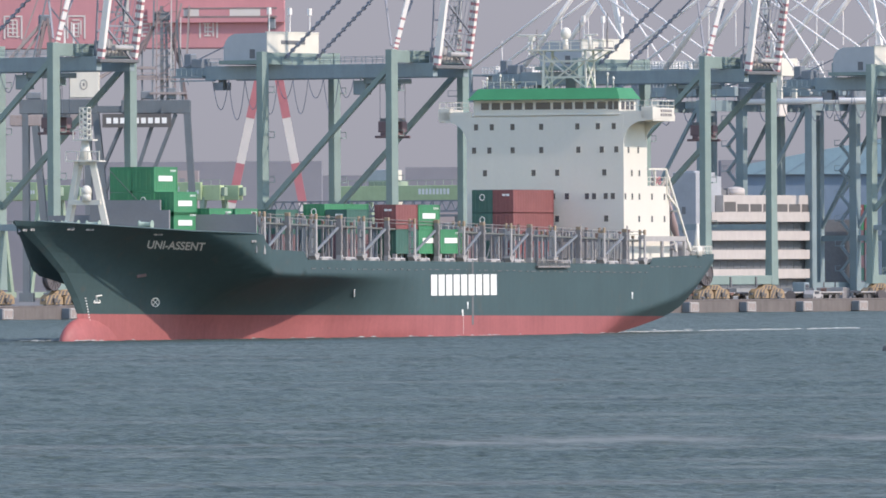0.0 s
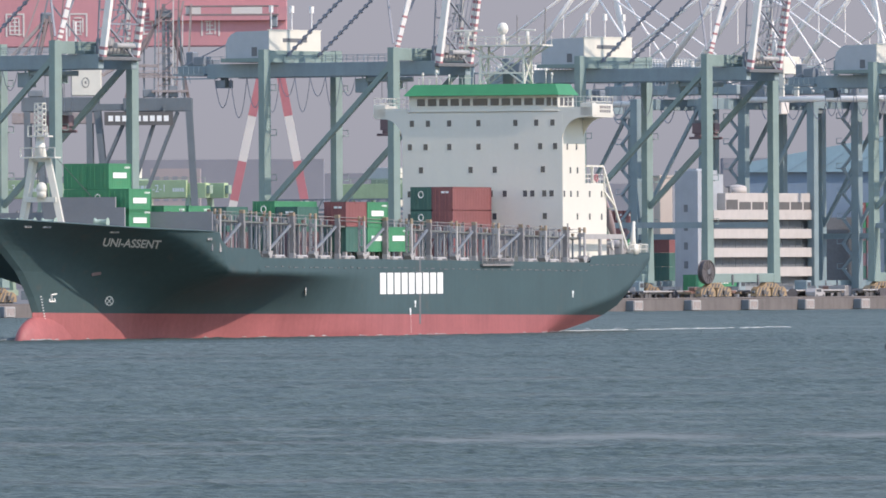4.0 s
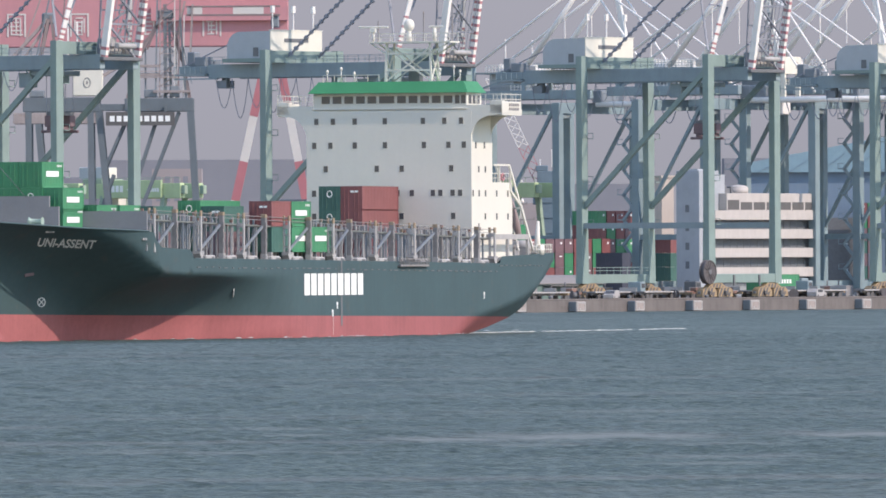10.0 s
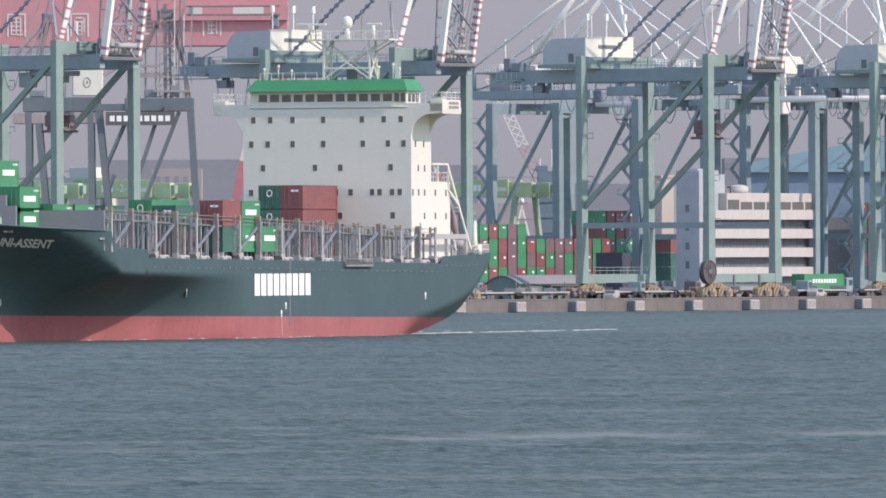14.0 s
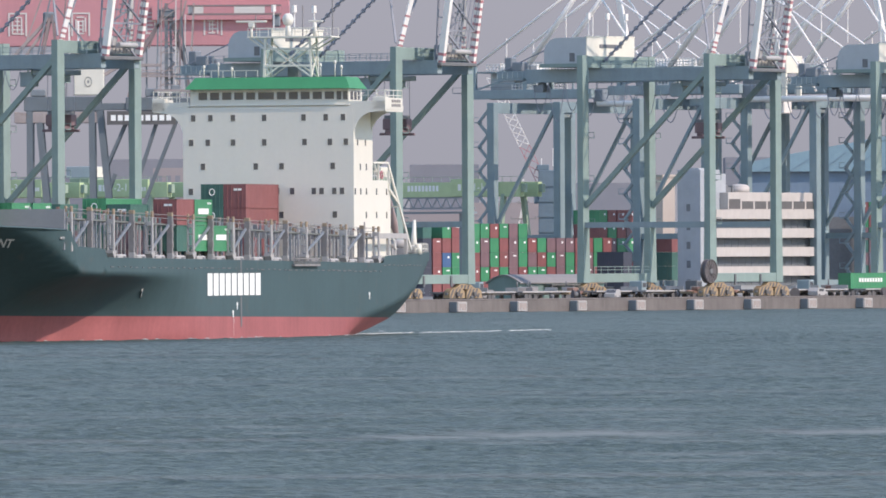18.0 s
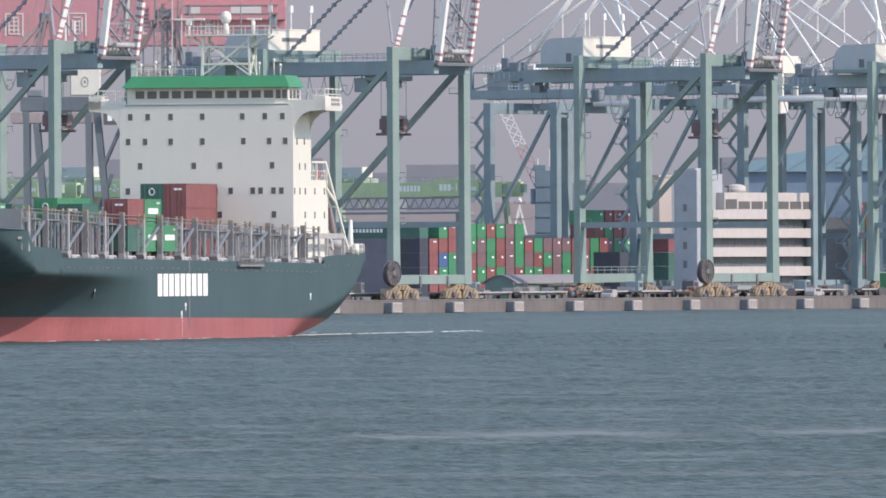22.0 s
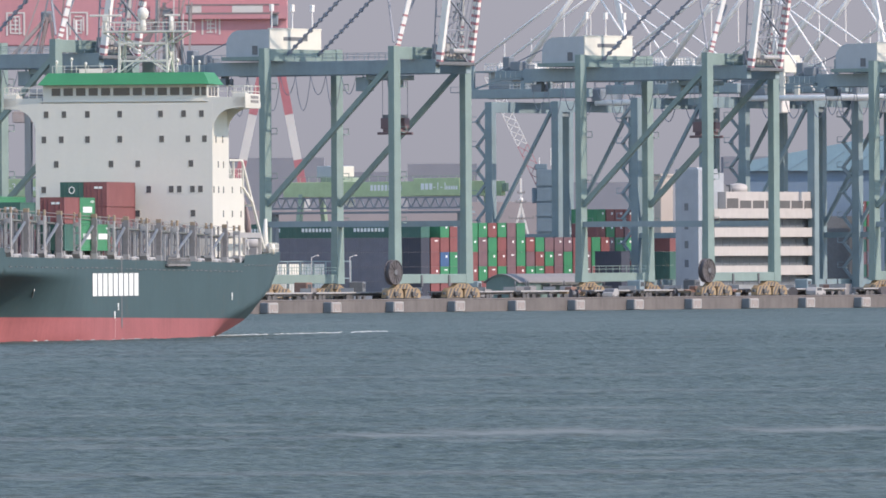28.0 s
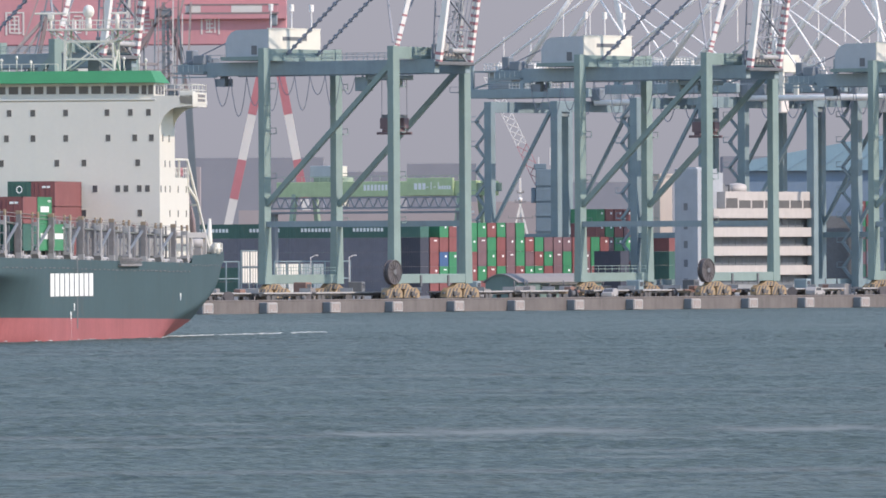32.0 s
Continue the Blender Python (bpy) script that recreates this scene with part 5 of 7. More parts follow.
def label_mesh(kind, length):
    """Plain marks: a white panel on the side, a round mark or bars on the end, or a long lettering strip."""
    bm = bmesh.new()
    hx = length / 2
    if "side" in kind:
        box(bm, -1.7, 1.9, 1.225, 1.245, 1.12, 1.68)
        for k in range(5):
            box(bm, -2.6 + k * 0.3, -2.45 + k * 0.3, 1.225, 1.24, 2.1, 2.3)
    if "strip" in kind:
        for k in range(9):
            box(bm, -3.6 + k * 0.82, -3.05 + k * 0.82, 1.225, 1.245, 1.1, 1.75)
    if "ring" in kind:
        pts = [(hx + 0.035, 0.0 + 0.28 * math.cos(a), 1.75 + 0.34 * math.sin(a)) for a in [i * math.pi / 6 for i in range(13)]]
        tube(bm, pts, 0.05, 5)
    if "tag" in kind:
        box(bm, hx + 0.005, hx + 0.03, 0.25, 0.7, 1.6, 2.0)
    if "bars" in kind:
        box(bm, hx + 0.005, hx + 0.03, -0.1, 0.75, 1.9, 2.12)
    me = bpy.data.meshes.new("painted_mark")
    bm.to_mesh(me)
    bm.free()
    me.materials.append(LETTER)
    return me


def container(col, length, kind, where, m, bars_shown=True):
    key = (col, length, kind)
    words, mat = BOXCOL[col]
    if key not in BOXES:
        shell, fr, bars_me = container_mesh(length, 13 if length < 8 else 24), container_frame(length), door_bars(length)
        shell.materials.append(mat)
        fr.materials.append(mat)
        bars_me.materials.append(mat)
        BOXES[key] = (shell, fr, bars_me, label_mesh(kind, length) if kind else None)
    shell, fr, bars_me, lab = BOXES[key]
    c = thing("shipping_container", f"{words} ribbed steel shipping container {where}", "container", "containers " + where, m)
    shared("box_shell", shell, c)
    shared("corner_frame", fr, c)
    if bars_shown:
        for y in (-0.8, -0.35, 0.35, 0.8):
            shared("locking_bar", bars_me, c, pose(length / 2 + 0.03, y, 0))
    if lab:
        shared("painted_mark", lab, c, None, "white painted mark")
    return c


TWENTY, FORTY = 6.06, 12.19


def aboard(col, length, kind, front, v, base):
    """A container on the ship: its front end at u = front, its middle at v, its foot at base."""
    m = pose(front - length / 2, v, base)
    AFLOAT.append((container(col, length, kind, "stowed on the ship's deck", m), m))


T = 2.6
# amidships, by the deckhouse
for k in range(3):
    aboard("D", FORTY, "ring", 13.2, -1.8, 8.38 + T * k * 0.96)
    aboard("R", FORTY, "bars" if k == 2 else "", 13.2, 0.68, 8.38 + T * k * 0.96)
# bright pair at the rail, on pedestals
for fr in (67.3, 61.1):
    aboard("G", TWENTY, "side", fr, 11.4, 8.85)
aboard("G", TWENTY, "side", 67.3, 11.4, 11.47)
for fr in (67.3, 61.1, 73.6):
    for du in (0.2, 5.86):
        for v in (10.4, 12.4):
            part("pedestal", boxes((fr - du - 0.2, fr - du + 0.2, v - 0.2, v + 0.2, 7.6, 8.85)), PALE, ship)
# rows inboard and ahead of them
for v, base, col, kind, fr, ln in ((11.4, 11.47, "R", "bars", 73.6, TWENTY), (11.4, 8.85, "D", "", 73.6, TWENTY), (8.85, 10.96, "D", "bars", 81.0, TWENTY), (8.85, 8.36, "P", "", 81.0, TWENTY),
                                   (6.3, 11.55, "G", "ring", 81.0, FORTY), (6.3, 8.95, "D", "", 81.0, FORTY), (6.3, 6.36 + 2.0, "D", "", 60.0, FORTY), (3.7, 8.36, "P", "", 88.0, TWENTY), (3.7, 10.96, "D", "", 88.0, TWENTY),
                                   (1.2, 8.36, "S", "", 88.0, TWENTY), (1.2, 10.96, "R", "", 88.0, TWENTY), (6.4, 8.36, "P", "", 45.0, TWENTY), (3.8, 8.36, "R", "", 45.0, TWENTY), (8.85, 8.36, "D", "", 60.0, TWENTY)):
    aboard(col, ln, kind, fr, v, base)
# forward stack abaft the breakwater
for v, col, kind in ((0.45, "G", ""), (2.95, "G", "side")):
    aboard(col, TWENTY, kind, 118.4, v, 15.27)
    aboard("G", TWENTY, "ring" if v > 1 else "", 118.4, v, 12.65)
for base in (12.72, 10.72):
    aboard("G", TWENTY, "side", 118.2, 5.05, base - 0.02)
for fr in (111.6, 104.8):
    aboard("G", TWENTY, "side", fr, 6.2, 11.0)
    aboard("D", TWENTY, "", fr, 6.2, 8.38)

# ---- container yard behind the quay ----
YTURN = -5.0
COLUMNS = [".RRRR", "GRBGR", "RRGGP", "GRRGR", "GGRRG", "GPPGR", "RGGRP", "GRRGG", "PPPPR", "GGGRP", ".RPGR", ".GRGP", ".PGRR", ".PPPG", ".PGGR", ".RRRP", ".RPPG", ".GGRR", ".RGRP"]
origin = quay(250.0, 175.0, QZ, YTURN)
for i, col in enumerate(COLUMNS):
    for k, ch in enumerate(col):
        if ch == ".":
            continue
        kind = ("tag", "bars", "", "tag", "")[(i * 3 + k) % 5]
        container(ch, TWENTY, kind, "stacked in the yard", origin @ pose(i * 2.72, TWENTY / 2, (4 - k) * 2.62, 0, 0, -90), False)
# Slate boxes along this side: their colour carries the shade of the stack's flank.
for k, ch in enumerate("DNNNN"):
    container(ch, TWENTY, "", "stacked in the yard", origin @ pose(-2.7, 3.1, (4 - k) * 2.62, 0, 0, 90), False)
for i in range(6):
    for k, ch in enumerate("DSSDD" if i > 2 else "DSSSS"):
        container(ch, FORTY, "strip" if k == 0 else "", "stacked in the yard", origin @ pose(-2.7, 12.3 + i * 12.25, (4 - k) * 2.62, 0, 0, 90), False)
back = quay(322, 190, QZ, YTURN)
for i, col in enumerate(("GRPRDP", "RGPRDS", "RRGRPD", "RPGRDD")):
    for k, ch in enumerate(col):
        container(ch, TWENTY, "tag" if k < 3 else "", "stacked in the yard", back @ pose(i * 2.72, 0, (5 - k) * 2.62, 0, 0, -90), False)
for i, col in enumerate(("RGPDPDS", "GRDPSPD")):
    for k, ch in enumerate(col):
        container(ch, TWENTY, "tag" if k < 2 else "", "stacked before the blue hall", pose(86.0 + i * 2.6, 2514, QZ + (6 - k) * 2.6, 0, 0, -90), False)
# Coloured shade-dark so that the sunlit ends stay dim.
for k, ch in enumerate("NNN"):
    container(ch, TWENTY, "", "stacked in the yard", quay(270, 150, QZ + (2 - k) * 2.62, 85), False)

for k, ch in enumerate("RDDD"):
    container(ch, TWENTY, "", "stacked behind the harbour office", pose(41.2, 2300, QZ + (3 - k) * 2.62, 0, 0, 50.5 - 90), False)

# ---- yard gantry cranes with pale yellow-green girders ----
LIME = material("yard_crane_lime_paint", (0.45, 0.55, 0.315), 0.55, vary=0.12, size=2, streak=0.4, rust=0.08)
LIMEDARK = material("yard_crane_green_paint", (0.3, 0.38, 0.29), 0.6, vary=0.15, size=2, streak=0.4)


def words_mesh(body, size, mat):
    t = bpy.data.curves.new("lettering", "FONT")
    t.body, t.size, t.extrude = body, size, 0.02
    ob = bpy.data.objects.new("lettering", t)
    scene.collection.objects.link(ob)
    bpy.context.view_layer.update()
    me = bpy.data.meshes.new_from_object(ob.evaluated_get(bpy.context.evaluated_depsgraph_get()))
    bpy.data.objects.remove(ob)
    me.materials.append(mat)
    return me


def yard_crane(m, number, length, panel):
    """x runs along the quay, y inland: the girder spans y from 0 (waterside) to its length; the number panel faces the water's camera side."""
    c = thing("yard_crane", "lime green rail-mounted yard gantry crane with a numbered panel", "crane", "yard cranes", m)
    for x in (-3.0, 3.0):
        part("girder", boxes((x - 0.7, x + 0.7, 0, length, 18.5, 21.3), bevel=0.06), LIME, c, "lime green box girder")
        part("girder_end", boxes((x - 0.5, x + 0.5, -0.9, 0, 19.3, 20.9), bevel=0.06), LIMEDARK, c)
    for y in (4.0, length - 4.0):
        for x in (-6.5, 6.5):
            part("leg", beam(bmesh.new(), (x, y, 1.2), (x * 0.5, y, 19.0), 0.9, 0.9), LIMEDARK, c)
        part("sill", boxes((-7.5, 7.5, y - 0.5, y + 0.5, 0.5, 1.5)), LIMEDARK, c)
        for x in (-5.5, 5.5):
            part("bogie", boxes((x - 1.6, x + 1.6, y - 0.45, y + 0.45, 0.0, 0.6)), DARK, c)
    p0, p1 = panel
    board = part("number_panel", boxes((-4.3, -3.75, p0, p1, 18.6, 21.9), bevel=0.05), LIME, c, "lime panel with the crane's number")
    me = words_mesh(number, 2.0, LETTER)
    ob = shared("number", me, board)
    ob.matrix_basis = Matrix.Translation((-4.34, p1 - (p1 - p0) * 0.42, 19.7)) @ pose(0, 0, 0, 90, 0, -90)
    bm = bmesh.new()
    for i in range(3):
        box(bm, -4.34, -4.31, p1 - (p1 - p0) * 0.16 - i * 0.95 - 0.7, p1 - (p1 - p0) * 0.16 - i * 0.95, 19.7, 20.9)
    for i in range(5):
        box(bm, -4.34, -4.31, p0 + 0.5 + i * 0.55, p0 + 0.9 + i * 0.55, 19.7, 20.4)
    part("lettering_bars", bm, LETTER, board, "white lettering drawn as plain bars")
    if length > 30:
        bm = bmesh.new()
        for i in range(9):
            box(bm, -3.76, -3.72, p1 + 3.2 + i * 0.82, p1 + 3.75 + i * 0.82, 19.6, 20.7)
        part("lettering_bars", bm, LETTER, c, "white lettering drawn as plain bars")
    rl = []
    for i in range(int(length / 2)):
        rl.append(((-3.8, i * 2.0, 21.3), (-3.8, i * 2.0, 22.3)))
    rl.append(((-3.8, 0, 22.3), (-3.8, length, 22.3)))
    part("walkway_rail", bars(rl, 0.08), LIMEDARK, c)
    y = length * 0.62 + 4.6
    tr = part("trolley", boxes((-3.4, 3.4, y, y + 4.5, 21.3, 22.2), bevel=0.08), LIMEDARK, c, "dull green trolley frame")
    hs = part("trolley_house", boxes((-1.7, 1.7, y + 0.4, y + 6.5, 22.2, 24.4), bevel=0.08), HOUSEGREY, tr, "grey trolley house")
    part("end_cladding", boxes((-1.7, 1.7, y + 0.25, y + 0.4, 22.3, 24.3)), CREAM, hs, "cream end cladding")
    part("cab", boxes((-2.0, 0.5, length * 0.7, length * 0.7 + 2.0, 16.6, 19.0), bevel=0.1), WHITE, c, "white driver's cab under the girder")
    return c


rmg = yard_crane(quay(330, 226, QZ), "-1-1", 46, (5.0, 15.5))


def slide(ob, s, n, rows):
    MOVERS.append((ob, [(t, quay(s + d, n)) for t, d in rows]))


slide(rmg, 333, 221.4, [(0.0, 21.0), (7.0, 21.2), (13.0, 20.6), (16.0, 18.2), (19.0, 14.6), (23.0, 9.6), (28.0, 4.2), (30.0, 2.6), (32.0, 2.2)])
rmg2 = yard_crane(quay(280, 260, QZ), "-2-1", 22, (4.0, 17.5))
slide(rmg2, 284, 255, [(0.0, 16.0), (6.0, 7.8), (9.0, 3.4), (13.0, -0.4), (19.0, -2.4), (32.0, -2.8)])
rmg3 = yard_crane(quay(266, 268, QZ), "-3-1", 22, (4.0, 16.0))

# low truss gangway across the yard
gt = thing("truss_bridge", "dark green lattice truss conveyor bridge in the yard", "truss", m=quay(205, 137, QZ))
it = [((0, 0, 15.6), (0, 44, 15.6)), ((0, 0, 17.4), (0, 44, 17.4)), ((1.6, 0, 15.6), (1.6, 44, 15.6)), ((1.6, 0, 17.4), (1.6, 44, 17.4))]
part("chord", bars(it, 0.24), TRUSS, gt)
it = []
for i in range(22):
    it += [((0, i * 2, 15.6), (0, i * 2 + 1, 17.4)), ((0, i * 2 + 1, 17.4), (0, i * 2 + 2, 15.6))]
for a, b in it:
    part("web_bar", beam(bmesh.new(), a, b, 0.2), TRUSS, gt)
part("walkway", boxes((-0.6, 2.2, 0, 44, 14.6, 15.0)), TRUSS, gt)
for y in (2.0, 42.0):
    part("support", boxes((0.3, 1.3, y - 0.5, y + 0.5, 0, 14.6)), TRUSS, gt)

# ---- older cranes behind, booms level, hung on white stays ----
FARSTAY = material("far_white_stay", (0.82, 0.78, 0.74), 0.6, vary=0.05)


def old_crane(m, tower=True):
    c = thing("harbour_crane", "blue-green harbour gantry crane with level boom and white stays", "crane", "older cranes", m)
    G, S = 15.0, 13.0
    for x in (-S, S):
        for y in (0.0, G):
            leg = part("leg", boxes((x - 0.75, x + 0.75, y - 0.8, y + 0.8, 1.0, 36.0), bevel=0.06), CRANE_OLD, c, "blue-green square leg")
            part("bogie", boxes((x - 2.4, x + 2.4, y - 0.5, y + 0.5, 0.0, 1.1)), DARK, c)
            if y == G and x < 0:
                for i in range(7):
                    z0 = 2.4 + i * 4.6
                    part("stair_flight", bars([((x, y + 1.0, z0), (x, y + 3.1, z0 + 2.3)), ((x, y + 3.1, z0 + 2.3), (x, y + 1.0, z0 + 4.6))], 0.34, 0.5), GIRDER, leg, "flight of the zigzag stair")
                    part("stair_landing", boxes((x - 0.7, x + 0.7, y + 2.7, y + 4.0, z0 + 2.2, z0 + 2.4), (x - 0.7, x - 0.62, y + 2.7, y + 4.0, z0 + 3.2, z0 + 3.3), (x - 0.7, x - 0.62, y + 3.9, y + 4.0, z0 + 2.4, z0 + 3.2)), GIRDER, leg)
    for y in (0.0, G):
        part("portal_beam", boxes((-S, S, y - 0.6, y + 0.6, 34.0, 36.0)), CRANE_OLD, c)
        part("sill", boxes((-S, S, y - 0.5, y + 0.5, 1.2, 2.6)), CRANE_OLD, c)
    for x in (-S, S):
        part("diagonal", beam(bmesh.new(), (x, G, 11.6), (x, 1.0, 34.6), 0.55, 0.6), CRANE_OLD, c)
        part("tie_beam", boxes((x - 0.45, x + 0.45, 0.8, G - 0.8, 10.2, 11.2)), CRANE_OLD, c)
    apex = (-1.1, 59.2)
    for x in (-4.5, 4.5):
        part("girder", boxes((x - 0.6, x + 0.6, -2, 27, 36.8, 38.5), bevel=0.05), GIRDER, c, "dark blue-green trolley girder")
        part("boom", tube(bmesh.new(), [(x * 0.7, -2.2, 35.7), (x * 0.7, -38, 35.7)], 0.55, 10), FARSTAY, c, "white tubular level boom")
        top = (x, *apex)
        part("back_stay", tube(bmesh.new(), [(x, 24.9, 42.9), top], 0.27, 8), FARSTAY, c, "long white back stay")
        part("back_leg", tube(bmesh.new(), [(x, 13.6, 42.0), top], [0.55, 0.42], 10), FARSTAY, c, "white tubular back leg of the A-frame")
        part("fore_stay", tube(bmesh.new(), [top, (x, -14.0, 42.4), (x * 0.8, -17.8, 37.0)], 0.21, 8), FARSTAY, c, "white fore stay")
        part("fore_stay", tube(bmesh.new(), [top, (x, -22.0, 46.2), (x * 0.8, -36.5, 37.0)], 0.21, 8), FARSTAY, c, "white fore stay")
        part("stay_hanger", tube(bmesh.new(), [(x, 17.5, 42.4), (x, 17.5, 48.2)], 0.12, 6), FARSTAY, c)
        part("stay_hanger", tube(bmesh.new(), [(x, 4.0, 46.2), (x, 4.0, 52.4)], 0.12, 6), FARSTAY, c)
        part("post", boxes((x - 0.3, x + 0.3, 24.4, 25.2, 38.5, 43.1)), GIRDER, c)
        part("post", boxes((x - 0.3, x + 0.3, 13.0, 13.7, 38.5, 42.2)), GIRDER, c)
        # deck rails of the upper machinery deck: a white band of close uprights
        for k in range(2):
            z0 = (42.05, 38.5)[k]
            y0, y1 = ((8.5, 22.0), (9.9, 16.3))[k]
            n_up = int((y1 - y0) / 0.75)
            rl = [((x, y0 + (y1 - y0) * i / n_up, z0), (x, y0 + (y1 - y0) * i / n_up, z0 + 1.25)) for i in range(n_up + 1)]
            rl += [((x, y0, z0 + h), (x, y1, z0 + h)) for h in (0.15, 0.7, 1.25)]
            part("deck_rail", bars(rl, 0.12), FARSTAY, c, "white rail of close uprights")
        part("boom_rail", bars([((x * 0.7, -36 + i * 2.1, 36.7), (x * 0.7, -36 + i * 2.1, 37.7)) for i in range(17)] + [((x * 0.7, -36, 37.7), (x * 0.7, -2, 37.7))], 0.09), GIRDER, c)
    part("front_leg", beam(bmesh.new(), (4.5, -4.9, 42.5), (4.5, *apex), 0.85, 0.85), FARSTAY, c, "thick white front leg of the A-frame")
    part("front_leg_foot", beam(bmesh.new(), (4.5, -4.9, 42.5), (4.5, -1.8, 37.8), 0.62, 0.62), CRANE_OLD, c)
    for y, z0, z1 in ((19.0, 42.0, 43.5), (13.2, 42.0, 43.4), (14.2, 38.5, 39.8)):
        sheet = part("wind_screen", boxes((-4.3, 4.3, y - 0.06, y + 0.06, z0, z1)), FARSTAY, c, "white ribbed wind screen on the deck")
        part("screen_rib", boxes(*[(-4.0 + i * 1.0, -3.85 + i * 1.0, y - 0.14, y - 0.06, z0, z1 + 0.3) for i in range(9)]), HOUSEGREY, sheet)
    part("apex_tie", bars([((-4.5, *apex), (4.5, *apex))], 0.5), FARSTAY, c)
    part("upper_deck", boxes((-4.4, 4.4, 8.5, 25.2, 41.7, 42.0)), GIRDER, c, "upper machinery deck")
    part("deck_brace", bars([((-4.5, 25.0, 38.4), (-4.5, 13.6, 41.7)), ((4.5, 25.0, 38.4), (4.5, 13.6, 41.7)), ((-4.5, 8.5, 38.4), (-4.5, 8.5, 41.7)), ((4.5, 8.5, 38.4), (4.5, 8.5, 41.7))], 0.3), GIRDER, c)
    part("machine_house", boxes((-2.6, 2.6, 17.0, 22.5, 38.5, 41.7), bevel=0.1), HOUSEGREY, c, "grey machinery house between the decks")
    part("trolley", boxes((-3.5, 3.5, 6.0, 10.0, 34.6, 36.0), (-2.0, 2.0, 7.0, 9.0, 33.2, 34.6), bevel=0.1), GIRDER, c)
    part("boom_hinge", boxes((-3.6, 3.6, -3.6, -1.4, 36.0, 38.4), bevel=0.15), TRUSS, c, "dark boom hinge block")
    part("service_deck", boxes((-4.4, 4.4, 10.5, 30.0, 37.95, 38.1), (-4.4, -4.3, 10.5, 30.0, 39.0, 39.08), (-4.4, -4.3, 10.5, 10.6, 38.1, 39.0), (-4.4, -4.3, 29.9, 30.0, 38.1, 39.0)), TRUSS, c, "dark service deck with a rail")
    part("cab", boxes((-1.6, 1.0, -9.5, -7.2, 33.0, 35.4), bevel=0.15), STAY, c, "pale driver's cab under the boom")
    part("cab_hanger", boxes((-1.2, -1.0, -9.2, -9.0, 35.4, 37.0), (0.4, 0.6, -7.6, -7.4, 35.4, 37.0)), TRUSS, c)
    for i in range(4):
        y0 = -26 + i * 5.5
        pts = [(-3.2, y0 + 4.0 * k / 8, 36.2 - 4.2 * (1 - (2 * k / 8 - 1) ** 2)) for k in range(9)]
        part("festoon_cable", tube(bmesh.new(), pts, 0.1, 5), STAYDARK, c)
    return c


old = old_crane(quay(344, 203, QZ))
near_old = copy_thing(old, quay(317.8, 152.8, QZ))
hut = part("boom_hut", boxes((-2.7, 2.7, -10.7, -9.6, 40.4, 43.6), bevel=0.06), CREAM, near_old, "cream hut on posts over the boom")
part("hut_post", boxes((-2.7, -2.2, -10.6, -9.7, 36.1, 40.4), (2.2, 2.7, -10.6, -9.7, 36.1, 40.4)), CREAM, hut)
part("hut_hatch", boxes((0.9, 1.6, -10.74, -10.7, 41.4, 42.6)), PALE, hut)
for s, n in ((329.0, 136.5), (340.7, 119.4)):
    copy_thing(old, quay(s, n, QZ))

# ---- office block with balconies ----
OFFW = material("office_white_render", (0.47, 0.435, 0.41), 0.7, vary=0.1, size=2, streak=0.7)
OFFGLASS = material("office_tinted_glass", (0.15, 0.165, 0.185), 0.3, vary=0.15)
OFFG = material("office_grey_render", (0.36, 0.38, 0.41), 0.7, vary=0.1, size=2, streak=0.5)
off = thing("office_building", "white harbour office with banded balconies and a dome", "building", m=quay(282.5, 136.3, QZ))
# The balconies' shade and the haze are put into this darker wall colour.
OFFSHADE = material("office_recess_shaded", (0.27, 0.285, 0.3), 0.7, vary=0.12, size=1.5, streak=0.5)
part("wall", boxes((0, 34.7, 1.6, 6.9, 0, 15.4)), OFFSHADE, off, "grey recessed office wall, darkened for the balconies' shade")
part("stair_tower", boxes((-2.0, 4.4, 2.0, 7.0, 0, 22.6), bevel=0.05), OFFG, off, "grey stair tower")
for zz in (1.6, 5.1, 8.5, 11.9):
    b = part("balcony", boxes((0.2, 34.9, 0, 0.25, zz + 2.0, zz + 3.5), (0.2, 34.9, 0, 1.7, zz + 1.8, zz + 2.0)), OFFW, off, "white balcony parapet")
    it = []
    for i in range(15):
        it.append((0.8 + i * 2.22, 2.85 + i * 2.22, 1.54, 1.6, zz + 0.1, zz + 1.7))
    for q in it:
        part("window", boxes(q), OFFGLASS, off)
top = part("top_storey", boxes((4.5, 34.9, 0.3, 6.9, 15.4, 18.5), bevel=0.05), OFFW, off, "white top storey")
for i in range(7):
    win = part("window", boxes((4.8 + i * 4.3, 8.5 + i * 4.3, 0.24, 0.3, 15.5, 16.9 if i else 17.3)), STRIPE_K, top, "dark wide window")
    part("sill", boxes((4.7 + i * 4.3, 8.6 + i * 4.3, 0.1, 0.3, 15.42, 15.5)), OFFW, win)
bm = bmesh.new()
tube(bm, [(15.6, 5, 18.5), (15.6, 5, 19.5)], 1.75, 20)
ball(bm, (15.6, 5, 19.5), 1.7, 1.7, 0.6, 20, 10)
part("dome", bm, OFFW, off, "pale flat dome on the roof")
part("roof_gear", boxes((9.0, 10.2, 4.0, 6.0, 18.5, 19.9), (10.6, 11.8, 4.4, 6.2, 18.5, 19.5), (12.2, 12.8, 4.4, 5.4, 18.5, 19.8), bevel=0.08), DARK, off, "dark machinery on the roof")
part("roof_room", boxes((-1.0, 4.0, 3.0, 6.8, 22.6, 22.9), (5.6, 8.2, 3.2, 6.8, 18.5, 21.9)), OFFG, off)
